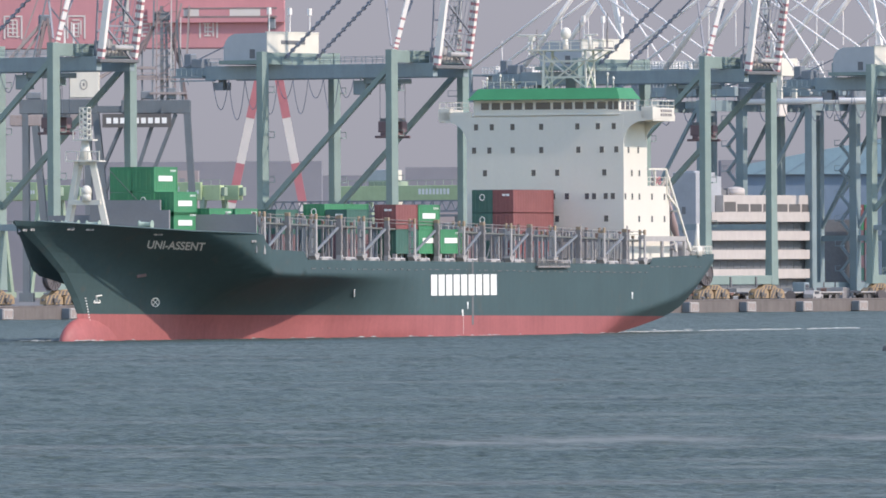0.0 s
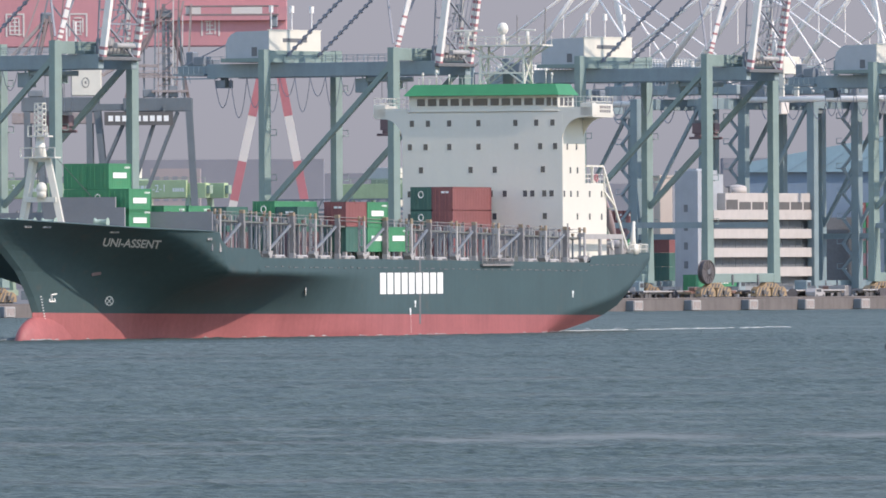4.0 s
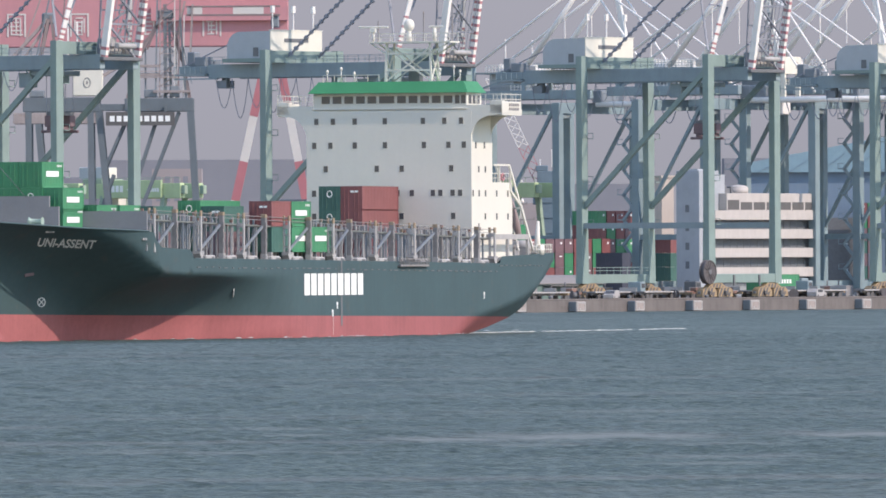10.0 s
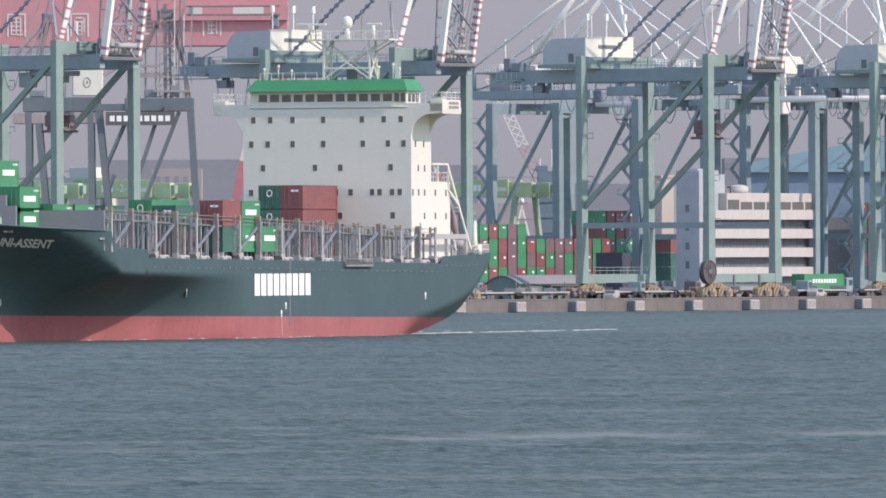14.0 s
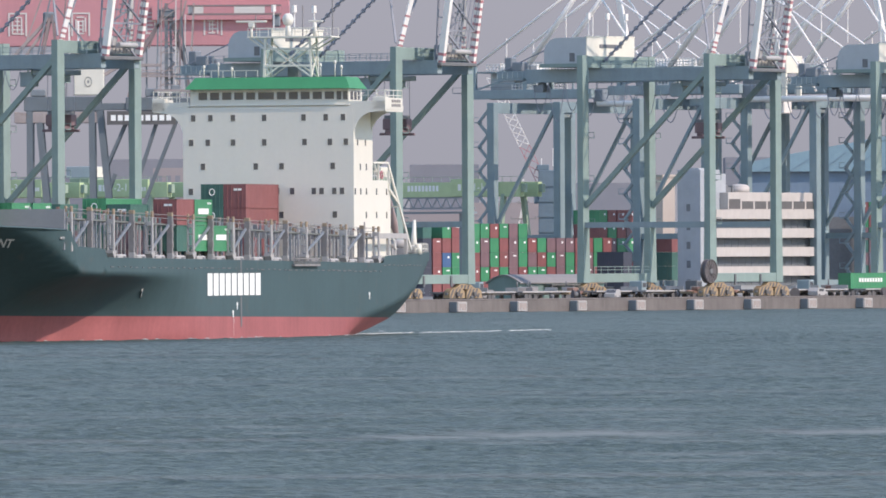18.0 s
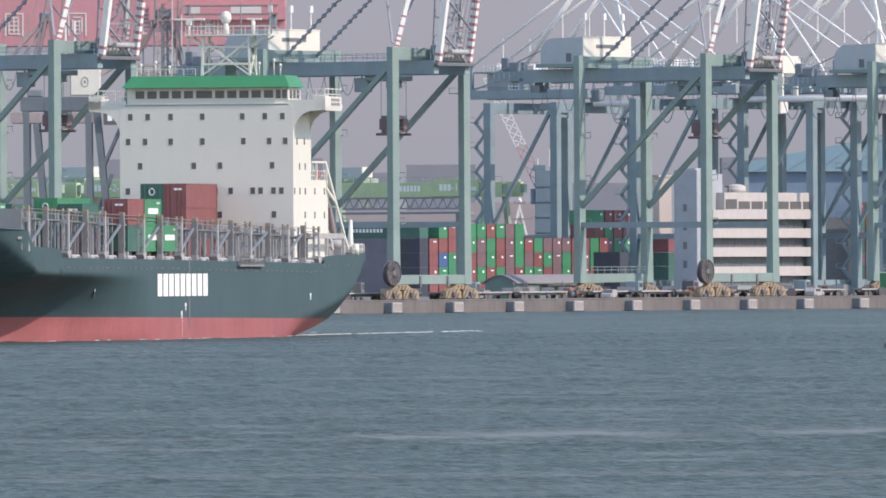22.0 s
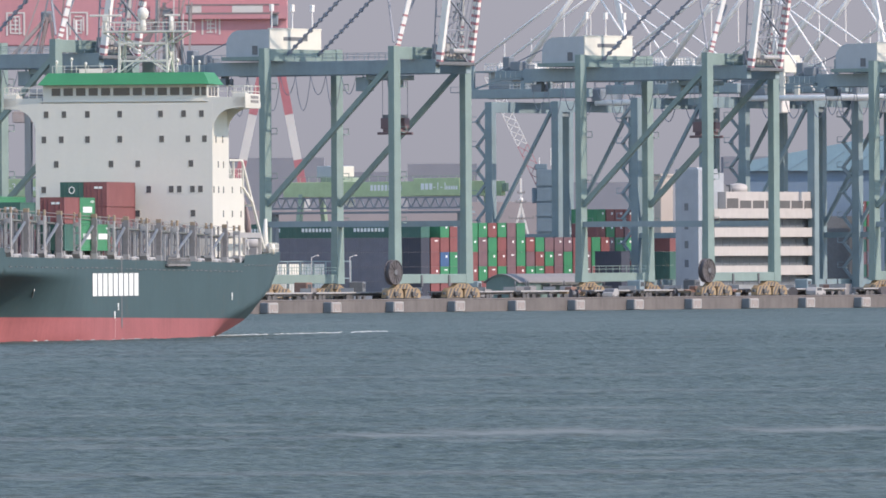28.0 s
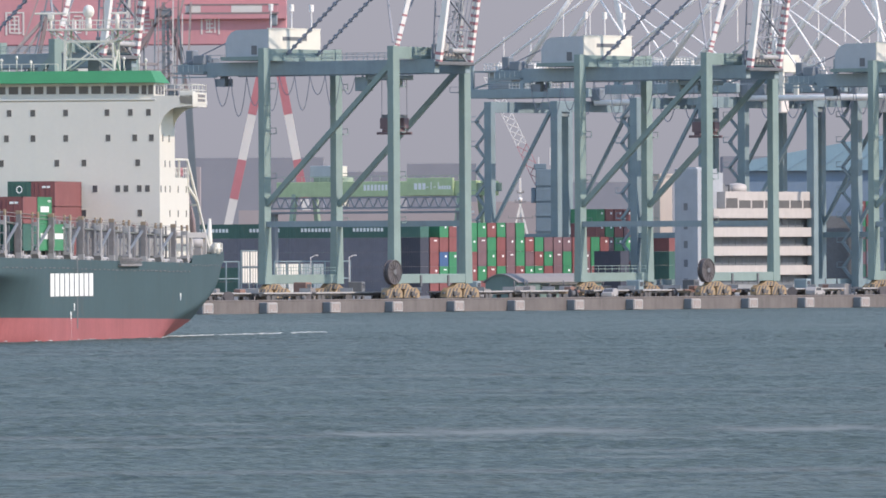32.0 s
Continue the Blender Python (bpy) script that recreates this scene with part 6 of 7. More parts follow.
for k in range(5):
    part("window", boxes((-2.06, -2.0, 4.2, 5.0, 1.5 + k * 3.4, 2.8 + k * 3.4)), OFFGLASS, off)

# ---- blue hall ----
BLUEROOF = material("pale_blue_sheeting", (0.205, 0.31, 0.375), 0.6, vary=0.1, size=4, streak=0.5)
BLUEWALL = material("blue_hall_wall", (0.155, 0.215, 0.295), 0.7, vary=0.12, size=4, streak=0.5)
hall = thing("blue_hall", "large blue sheet-metal hall with a sloping upper face", "building", m=pose(63, 2520, QZ))
part("wall", boxes((0, 90, 0, 60, 0, 24.6)), BLUEWALL, hall)
bm = bmesh.new()
prism(bm, [(-0.4, 24.6), (90, 24.6), (90, 35.5), (38, 33.6), (-0.4, 26.6)], 1, -1.2, 62)
fas = part("upper_wall", bm, BLUEROOF, hall, "pale blue ribbed upper sheeting")
for i in range(12):
    part("seam", beam(bmesh.new(), (2 + i * 6.4, -1.24, 24.7), (6 + i * 7.0, -1.24, 26.0 + min(7.3, 0.9 * i + 0.7)), 0.25, 0.06), BLUEWALL, fas)
part("doorway", boxes((15, 26.5, -0.06, 0.0, 0, 15.2)), DARK, hall, "dark open hall door")

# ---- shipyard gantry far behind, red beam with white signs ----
# The reds are lightened towards pink to carry the haze.
RED = material("shipyard_hazed_red", (0.5, 0.235, 0.255), 0.6, vary=0.1, size=6, streak=0.4)
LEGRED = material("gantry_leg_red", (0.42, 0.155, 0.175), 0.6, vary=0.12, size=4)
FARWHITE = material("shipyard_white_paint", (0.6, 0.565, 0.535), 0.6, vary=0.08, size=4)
gol = thing("shipyard_gantry", "huge red and white shipyard gantry crane with white signs", "crane", m=pose(-38, 2850, QZ))
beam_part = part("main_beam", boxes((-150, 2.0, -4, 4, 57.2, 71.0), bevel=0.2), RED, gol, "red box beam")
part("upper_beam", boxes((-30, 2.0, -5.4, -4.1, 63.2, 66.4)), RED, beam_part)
sign_dice = random.Random(8)
for x in (-61.4, -46.7, -30.6, -15.8):
    strokes = [(-2.2, 2.2, 64.7, 65.05), (-2.2, -1.8, 59.6, 64.7), (1.8, 2.2, 59.6, 64.7)]
    for k in range(5):
        z0 = 60.0 + k * 0.95
        a = sign_dice.uniform(-1.6, -0.6)
        strokes.append((a, sign_dice.uniform(0.4, 1.6), z0, z0 + 0.3))
    for k in range(3):
        a = sign_dice.uniform(-1.4, 1.2)
        strokes.append((a, a + 0.32, 59.7 + sign_dice.uniform(0, 1.5), 64.0 - sign_dice.uniform(0, 1.0)))
    for n, (x0, x1, z0, z1) in enumerate(strokes):
        part("sign_stroke", boxes((x + x0, x + x1, -4.12 - 0.006 * n, -4.0, z0, z1)), FARWHITE, beam_part, "white stroke of a painted sign")
for s, foot in ((-1, -10.3), (1, 14.8)):
    a, b = Vector((-1.7 + s * 0.9, 0, 57.2)), Vector((-5.0 + foot, 0, 0))
    lg = part("leg", beam(bmesh.new(), a, b, 1.9, 1.9), FARWHITE, gol, "white leg with red bands")
    for k0, k1 in ((0.0, 0.285), (0.47, 0.63), (0.84, 0.97)):
        part("red_band", beam(bmesh.new(), a.lerp(b, k0), a.lerp(b, k1), 1.98, 1.98), LEGRED, lg)
    part("foot", boxes((b.x - 4, b.x + 4, -2, 2, 0, 2.0)), RED, gol)

# ---- far sheds and towers, the haze put into their wall colours ----
FARA = material("far_hazed_grey_wall", (0.235, 0.235, 0.265), 0.9, vary=0.08, size=8)
FARB = material("far_hazed_pink_wall", (0.33, 0.285, 0.285), 0.9, vary=0.08, size=8)
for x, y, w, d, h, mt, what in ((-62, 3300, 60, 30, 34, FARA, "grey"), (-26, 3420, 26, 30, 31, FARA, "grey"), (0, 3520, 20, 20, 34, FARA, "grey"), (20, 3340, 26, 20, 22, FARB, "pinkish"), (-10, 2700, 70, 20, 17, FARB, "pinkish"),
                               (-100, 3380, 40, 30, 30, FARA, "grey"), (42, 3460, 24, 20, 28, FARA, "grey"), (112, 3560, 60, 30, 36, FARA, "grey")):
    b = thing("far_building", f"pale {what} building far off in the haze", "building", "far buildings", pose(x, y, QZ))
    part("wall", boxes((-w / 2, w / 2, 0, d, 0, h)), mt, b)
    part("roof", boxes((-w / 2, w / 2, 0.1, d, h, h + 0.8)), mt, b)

CREAMWALL = material("far_cream_wall", (0.50, 0.43, 0.37), 0.9, vary=0.08, size=6, streak=0.4)
cb = thing("cream_building", "narrow cream building behind the harbour office", "building", m=pose(47.9, 2600, QZ, 0, 0, 35))
part("wall", boxes((-1.7, 1.5, 0, 2.4, 0, 24.2)), CREAMWALL, cb)
part("roof", boxes((-1.9, 1.7, -0.2, 2.6, 24.2, 24.7)), CREAMWALL, cb)
tower = thing("far_apartment_block", "pale pink block with rows of dark windows far behind", "building", m=pose(-59, 2700, QZ))
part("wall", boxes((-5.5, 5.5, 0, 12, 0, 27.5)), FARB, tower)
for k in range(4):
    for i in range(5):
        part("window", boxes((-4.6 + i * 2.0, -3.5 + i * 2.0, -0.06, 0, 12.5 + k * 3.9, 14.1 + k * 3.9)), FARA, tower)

# ---- old dark crane behind the first quay crane, its boom topped with red and white ----
RUST = material("old_crane_rust_brown", (0.235, 0.185, 0.185), 0.7, vary=0.2, size=2, streak=0.5, rust=0.3)
SLATE = material("old_crane_slate_blue", (0.13, 0.155, 0.175), 0.65, vary=0.15, size=3, streak=0.4, rust=0.15)
oc = thing("old_portal_crane", "slate and rust-brown portal crane with a cream machine house", "crane", m=pose(0, 2150, QZ))
DULL = material("old_crane_faded_beige", (0.34, 0.29, 0.28), 0.7, vary=0.2, size=2, streak=0.5, rust=0.3)
for y in (-4.0, 4.0):
    part("girder", boxes((-73.9, -60.4, y - 0.6, y + 0.6, 33.1, 35.6), bevel=0.05), SLATE, oc, "slate blue girder")
    part("girder", boxes((-56.0, -43.9, y - 0.6, y + 0.6, 33.1, 35.4), bevel=0.05), SLATE, oc, "slate blue girder")
    part("link_girder", boxes((-60.4, -56.0, y - 0.4, y + 0.4, 33.3, 34.4)), SLATE, oc)
    part("lower_girder", boxes((-75.6, -60.8, y - 0.5, y + 0.5, 31.0, 32.9), bevel=0.05), DULL, oc, "faded beige lower girder")
    for a, b in (((-72.9, y, 33.2), (-72.9, y, 0.0)), ((-71.2, y, 31.0), (-68.6, y, 0.0)), ((-62.0, y, 33.2), (-61.7, y, 0.0)), ((-60.6, y, 33.2), (-57.4, y, 0.0)), ((-55.1, y, 33.2), (-54.4, y, 0.0)), ((-44.5, y, 33.2), (-42.6, y, 0.0))):
        part("leg", beam(bmesh.new(), a, b, 1.1, 1.1), SLATE, oc, "slate blue leg")
    for a, b in (((-54.3, y, 20.0), (-50.0, y, 33.0)), ((-46.5, y, 33.0), (-54.0, y, 14.0)), ((-60.0, y, 22.0), (-55.6, y, 32.0)), ((-61.6, y, 12.0), (-58.0, y, 22.0))):
        part("brace", beam(bmesh.new(), a, b, 0.5, 0.5), SLATE, oc)
    # the slewing mast over the right-hand bay, and a second one at the far end
    for a, b, w, mt in (((-48.9, y * 0.3, 35.4), (-48.9, y * 0.3, 52.0), 0.55, TRUSS), ((-47.9, y * 0.3, 35.4), (-48.2, y * 0.3, 51.0), 0.4, TRUSS), ((-46.9, y * 0.3, 35.4), (-47.0, y * 0.3, 46.5), 0.25, STAY),
                        ((-49.4, y * 0.4, 50.0), (-54.0, y * 0.5, 42.0), 0.6, RUST), ((-54.0, y * 0.5, 42.0), (-55.6, y * 0.5, 35.5), 0.4, RUST), ((-48.4, y * 0.3, 50.6), (-45.8, y * 0.4, 42.0), 0.6, RUST), ((-45.8, y * 0.4, 42.0), (-44.6, y * 0.4, 35.4), 0.5, RUST),
                        ((-52.4, y * 0.4, 35.4), (-52.4, y * 0.4, 45.0), 0.22, TRUSS), ((-46.9, y * 0.4, 46.0), (-45.4, y * 0.4, 52.5), 0.3, DULL), ((-44.6, y * 0.4, 41.0), (-44.0, y * 0.4, 52.0), 0.3, DULL),
                        ((-59.8, y * 0.6, 39.5), (-57.2, y * 0.6, 41.0), 0.5, DULL), ((-60.0, y * 0.5, 36.0), (-52.0, y * 0.4, 46.0), 0.35, DULL),
                        ((-69.6, y * 0.4, 49.5), (-76.0, y * 0.5, 42.5), 0.5, DULL), ((-70.0, y * 0.4, 48.0), (-75.0, y * 0.5, 41.0), 0.35, DULL), ((-69.4, y * 0.4, 49.5), (-71.8, y * 0.5, 38.5), 0.55, RUST), ((-69.0, y * 0.4, 50.0), (-67.4, y * 0.5, 36.0), 0.4, RUST),
                        ((-68.6, y * 0.3, 52.0), (-62.4, y * 0.4, 44.0), 0.25, TRUSS), ((-66.0, y * 0.3, 50.0), (-66.0, y * 0.4, 40.5), 0.25, STAY), ((-64.4, y * 0.3, 49.0), (-64.4, y * 0.4, 42.0), 0.25, STAY)):
        part("mast_bar", beam(bmesh.new(), a, b, w, w), mt, oc)
    for i in range(7):
        z0 = 36.0 + i * 2.2
        part("mast_lattice", bars([((-48.9, y * 0.3, z0), (-47.4, y * 0.3, z0 + 1.1)), ((-47.4, y * 0.3, z0 + 1.1), (-48.9, y * 0.3, z0 + 2.2))], 0.16), TRUSS, oc)
    for z0 in (39.4, 40.9):
        part("pale_pipe", boxes((-53.4, -50.0, y * 0.5 - 0.2, y * 0.5 + 0.2, z0, z0 + 0.45)), DULL, oc)
    for i in range(6):
        part("boom_section", boxes((-45.0 + i * 2.7, -42.3 + i * 2.7, y * 0.25 - 0.35, y * 0.25 + 0.35, 50.2, 51.4)), RED if i not in (0, 3, 4) else FARWHITE, oc, "red and white boom section")
    for z0 in (49.9, 51.42):
        part("boom_chord", boxes((-45.2, -28.6, y * 0.25 - 0.4, y * 0.25 + 0.4, z0, z0 + 0.28)), RUST, oc, "rust-brown boom chord")
part("hook_block", boxes((-30.2, -28.8, -1.0, 1.0, 47.8, 49.9), bevel=0.2), TRUSS, oc, "dark hook block at the boom tip")
part("slew_head", boxes((-50.4, -47.4, -1.8, 1.8, 49.4, 51.0), bevel=0.3), TRUSS, oc, "dark head of the slewing mast")
part("slew_head", boxes((-70.6, -68.4, -1.6, 1.6, 48.6, 50.6), bevel=0.3), TRUSS, oc, "dark head of the slewing mast")
for x0, x1, z0, z1, w, mt in ((-50.6, -50.2, 35.4, 53.0, 0.3, TRUSS), (-49.9, -49.6, 35.4, 56.0, 0.22, DULL), (-47.3, -47.1, 35.4, 55.0, 0.22, FARWHITE), (-46.6, -46.1, 36.0, 56.0, 0.3, RUST), (-45.7, -45.5, 34.0, 50.0, 0.2, FARWHITE), (-45.2, -46.2, 35.4, 49.6, 0.35, SLATE),
                               (-52.0, -48.6, 44.0, 52.0, 0.3, RUST), (-44.2, -46.4, 38.0, 47.5, 0.2, TRUSS), (-68.0, -66.4, 35.6, 54.0, 0.25, RUST), (-72.6, -69.0, 38.0, 54.0, 0.3, TRUSS), (-74.0, -70.4, 44.0, 54.0, 0.25, DULL)):
    part("mast_rod", beam(bmesh.new(), (x0, -2.0, z0), (x1, -2.0, z1), w, w), mt, oc, "thin mast rod")
for i in range(9):
    z0 = 35.6 + i * 1.9
    part("mast_rung", bars([((-50.4, -2.0, z0), (-46.4, -2.0, z0 + 0.2)), ((-49.8, -2.0, z0), (-47.2, -2.0, z0 + 1.9))], 0.13), (TRUSS, DULL, RUST)[i % 3], oc)
part("mast_walkway", boxes((-53.6, -46.8, -2.4, -1.4, 39.0, 39.25), (-53.6, -47.4, -2.4, -2.3, 40.1, 40.25), (-51.0, -44.4, -2.6, -1.6, 36.4, 36.8)), DULL, oc, "faded walkway round the mast")
for x in (-73.4, -48.1):
    part("cross_tie", boxes((x - 0.5, x + 0.5, -3.4, 3.4, 33.3, 34.6)), SLATE, oc)
for x, z0, w, h in ((-51.5, 35.6, 2.2, 1.4), (-47.2, 35.6, 1.6, 2.0), (-71.5, 35.7, 2.6, 1.2), (-67.6, 35.7, 1.6, 1.8)):
    part("gear_box", boxes((x - w / 2, x + w / 2, -2.2, 2.2, z0, z0 + h), bevel=0.12), TRUSS, oc)
hs = part("machine_house", boxes((-65.1, -59.9, -3.6, 2.6, 35.9, 40.5), bevel=0.08), CREAM, oc, "cream machine house with a grey round mark")
bm = bmesh.new()
tube(bm, [(-62.6 + 0.6 * math.cos(a), -3.62, 38.2 + 0.85 * math.sin(a)) for a in [i * math.pi / 8 for i in range(17)]], 0.07, 5)
box(bm, -62.75, -62.45, -3.64, -3.6, 37.95, 38.45)
part("round_mark", bm, STEEL, hs)
sg = part("sign_board", boxes((-59.3, -47.2, -5.3, -5.0, 30.6, 33.0)), STRIPE_K, oc, "dark sign board with white lettering drawn as bars")
for i in range(9):
    part("letter_bar", boxes((-58.6 + i * 1.22, -57.75 + i * 1.22, -5.34, -5.3, 31.3, 32.3)), LETTER, sg)
part("sign_bracket", boxes((-55.0, -54.6, -5.0, -4.5, 32.6, 34.0), (-49.0, -48.6, -5.0, -4.5, 32.6, 34.0)), SLATE, oc)
for x in (-72.9, -68.6, -61.7, -57.4, -54.4, -42.6):
    part("sill", boxes((x - 1.2, x + 1.2, -6.0, 6.0, 0, 1.6)), SLATE, oc)


# ---- quayside clutter: shed, racks, trailers, vehicles, bollards ----
SHEDG = material("shed_green_sheet", (0.15, 0.215, 0.2), 0.7, vary=0.12, size=2, streak=0.5)
SHEDTOP = material("shed_pale_roof", (0.23, 0.215, 0.21), 0.7, vary=0.12, size=2)
shed = thing("quay_shed", "low green shed with a weathered grey arched roof on the quay", "shed", m=quay(95.0, 52, QZ))
part("wall", boxes((0, 25, 0, 6.2, 0, 2.5)), SHEDG, shed)
bm = bmesh.new()
arch = [(-0.4 + 7.0 * k / 8, 2.5 + 1.35 * math.sin(math.pi * k / 8)) for k in range(9)]
prism(bm, arch + [(y, z + 0.16) for y, z in arch[::-1]], 0, -0.3, 25.3)
part("roof", bm, SHEDTOP, shed, "weathered grey arched sheet roof")
bm = bmesh.new()
prism(bm, [(0.0, 2.5)] + arch[1:-1] + [(6.2, 2.5)], 0, 0.0, 25.0)
part("gable", bm, SHEDG, shed, "dull blue-green gable wall")
for x in (3, 9, 16):
    part("door", boxes((x, x + 2.2, -0.08, 0, 0, 2.1)), DARK, shed)
part("awning", boxes((7, 20, -1.8, 0, 2.2, 2.32)), SHEDTOP, shed)
for x in (7.2, 13.5, 19.8):
    part("post", boxes((x - 0.1, x + 0.1, -1.7, -1.5, 0, 2.2)), SHEDTOP, shed)

# white racks for refrigerated boxes
rack = thing("reefer_rack", "white-panelled two-tier rack beside the yard", "rack", "racks", quay(72, 84, QZ))
for i in range(4):
    for k in range(2):
        for j in range(4):
            part("panel", boxes((i * 3.6 + j * 0.72, i * 3.6 + j * 0.72 + 0.6, 0, 0.15, 1.0 + k * 2.6, 3.2 + k * 2.6)), WHITE, rack)
part("frame", bars([((x, 0.2, 0), (x, 0.2, 6.2)) for x in (-0.2, 3.3, 6.9, 10.6, 14.2, 17.8, 21.4)] + [((-0.2, 0.2, z), (21.4, 0.2, z)) for z in (0.8, 3.4, 6.2)], 0.2), CRANE_OLD, rack)
tall = thing("panel_rack", "tall white-panelled rack standing before the dark stacks", "rack", "racks", quay(85.1, 100, QZ))
for i in range(2):
    for k in range(2):
        pan = part("panel", boxes((i * 2.3, i * 2.3 + 1.9, 0, 0.12, 2.7 + k * 2.75, 5.1 + k * 2.75)), WHITE, tall)
        part("batten", boxes((i * 2.3 + 0.55, i * 2.3 + 0.65, -0.05, 0, 2.7 + k * 2.75, 5.1 + k * 2.75), (i * 2.3 + 1.25, i * 2.3 + 1.35, -0.05, 0, 2.7 + k * 2.75, 5.1 + k * 2.75)), STEEL, pan)
part("frame", bars([((x, 0.25, 0), (x, 0.25, 8.0)) for x in (-0.15, 2.1, 4.35)] + [((-0.15, 0.25, z), (4.35, 0.25, z)) for z in (2.6, 5.3, 8.0)], 0.16), CRANE_OLD, tall)
copy_thing(rack, quay(60, 98, QZ))
copy_thing(rack, quay(50, 112, QZ))


def bollard(m):
    b = thing("bollard", "dark cast-iron mooring bollard on the quay edge", "bollard", "bollards", m)
    bm = bmesh.new()
    tube(bm, [(0, 0, 0), (0, 0, 0.35), (0, 0, 0.55), (0, 0, 0.75)], [0.3, 0.22, 0.34, 0.3], 10)
    part("post", bm, DARK, b)
    part("base", boxes((-0.4, 0.4, -0.4, 0.4, 0, 0.06)), DARK, b)
    return b


bol = bollard(quay(-60, 1.2, QZ))
for i in range(1, 14):
    copy_thing(bol, quay(-60 + i * 22.3, 1.2, QZ))


def trailer(m):
    t = thing("flatbed_trailer", "empty flatbed container trailer parked on the quay", "trailer", "trailers", m)
    part("bed", boxes((-6, 6, -1.2, 1.2, 1.15, 1.4), (-6, 6, -0.5, -0.3, 0.8, 1.15), (-6, 6, 0.3, 0.5, 0.8, 1.15), bevel=0.03), STEEL, t, "grey steel chassis")
    for x in (-4.6, -3.4, 4.2):
        for y in (-1.0, 1.0):
            bm = bmesh.new()
            tube(bm, [(x, y - 0.15, 0.5), (x, y + 0.15, 0.5)], 0.5, 12)
            part("wheel", bm, STRIPE_K, t)
    part("side_rail", boxes((-6, 6, -1.24, -1.2, 1.18, 1.4)), PALE, t, "pale side rail")
    part("headboard", boxes((5.9, 6.0, -1.1, 1.1, 1.4, 2.0)), PALE, t)
    return t


tra = trailer(quay(62, 12, QZ, 8))
for s, n, a in ((78, 14, -4), (96, 25.5, 2), (113, 14, 6), (128, 14.5, -3), (142, 12, 4), (160, 14, 0), (20, 36, 30), (-30, 22, 5), (176, 14, -6)):
    copy_thing(tra, quay(s, n, QZ, a))


def van(m, mat, label):
    c = thing("car", label, "car", "vehicles", m)
    bm = bmesh.new()
    prism(bm, [(-2.1, 0.35), (2.1, 0.35), (2.15, 0.9), (1.3, 1.0), (0.6, 1.55), (-1.6, 1.6), (-2.1, 1.0)], 1, -0.85, 0.85)
    body = part("body", bm, mat, c)
    part("side_window", boxes((-1.5, 0.5, -0.87, -0.85, 1.0, 1.45)), GLASS, body)
    part("windscreen", beam(bmesh.new(), (1.25, 0, 1.04), (0.65, 0, 1.52), 1.5, 0.05), GLASS, body)
    for x in (-1.35, 1.35):
        for y in (-0.8, 0.8):
            w = bmesh.new()
            tube(w, [(x, y - 0.1, 0.33), (x, y + 0.1, 0.33)], 0.33, 12)
            part("wheel", w, STRIPE_K, c)
    return c


van(quay(58, 9, QZ, 200), PALE, "pale grey car parked on the quay")
van(quay(52, 30, QZ, 170), STEEL, "grey car parked on the quay")
van(quay(120, 10, QZ, 10), PALE, "pale grey pickup parked on the quay")
van(quay(-12, 20, QZ, 40), PALE, "pale grey car between the crane legs")


def generator(m):
    g = thing("generator_box", "grey machinery box standing between the crane rails", "box", "machinery boxes", m)
    part("casing", boxes((-1.4, 1.4, -0.9, 0.9, 0.2, 2.0), bevel=0.06), STEEL, g)
    part("skid", boxes((-1.6, 1.6, -0.9, 0.9, 0, 0.2)), DARK, g)
    part("exhaust", tube(bmesh.new(), [(0.8, 0.3, 2.0), (0.8, 0.3, 2.9)], 0.12, 8), DARK, g)
    return g


gen = generator(quay(-22, 30, QZ))
for s, n, a in ((-16, 27, 20), (-5, 33, 70), (4, 30, 10), (66, 31, 0), (72, 27, 30), (92, 33, 10), (104, 29, 60), (156, 31, 15), (164, 33, 80), (36, 12, 40), (45, 16, 15)):
    copy_thing(gen, quay(s, n, QZ, a))


def lamp_post(m):
    p = thing("lamp_post", "slim grey lamp post on the quay", "lamp", "lamp posts", m)
    part("pole", tube(bmesh.new(), [(0, 0, 0), (0, 0, 6.9)], [0.14, 0.08], 8), PALE, p)
    part("arm", beam(bmesh.new(), (0, 0, 6.8), (1.4, 0, 7.1), 0.1), PALE, p)
    part("lamp_head", boxes((1.0, 1.9, -0.18, 0.18, 7.0, 7.2), bevel=0.04), PALE, p)
    return p


lp = lamp_post(quay(47.1, 52, QZ))
copy_thing(lp, quay(36.4, 52, QZ))

# red lattice crane and a white vessel mast behind the stacks
lat = thing("lattice_crane", "slender red and white lattice boom crane far behind the stacks", "crane", m=pose(18.2, 2400, QZ))
a, b = Vector((4.5, 0, 12)), Vector((-9.8, 0, 42.5))
for nm, col, k0, k1 in (("lower_boom", REDBAND, 0.0, 0.55), ("upper_boom", FARSTAY, 0.55, 1.0)):
    it = []
    p0, p1 = a.lerp(b, k0), a.lerp(b, k1)
    off = Vector((1.9, 0, 0.5))
    it += [(p0, p1), (p0 + off, p1 + off)]
    for i in range(9):
        q0, q1 = p0.lerp(p1, i / 9), p0.lerp(p1, (i + 1) / 9)
        it += [(q0, q1 + off), (q0 + off, q1)]
    part(nm, bars(it, 0.13), col, lat)
TEAL = material("dark_teal_crane_paint", (0.135, 0.185, 0.225), 0.65, vary=0.15, size=2, streak=0.5)
cabin = part("cabin", boxes((0.3, 3.6, -2, 2, 0, 24.2), (-0.6, 0.3, -1.6, 1.5, 17.6, 20.6), (0.0, 2.4, -1.5, 1.5, 24.2, 25.3), bevel=0.1), TEAL, lat, "dark teal crane body")
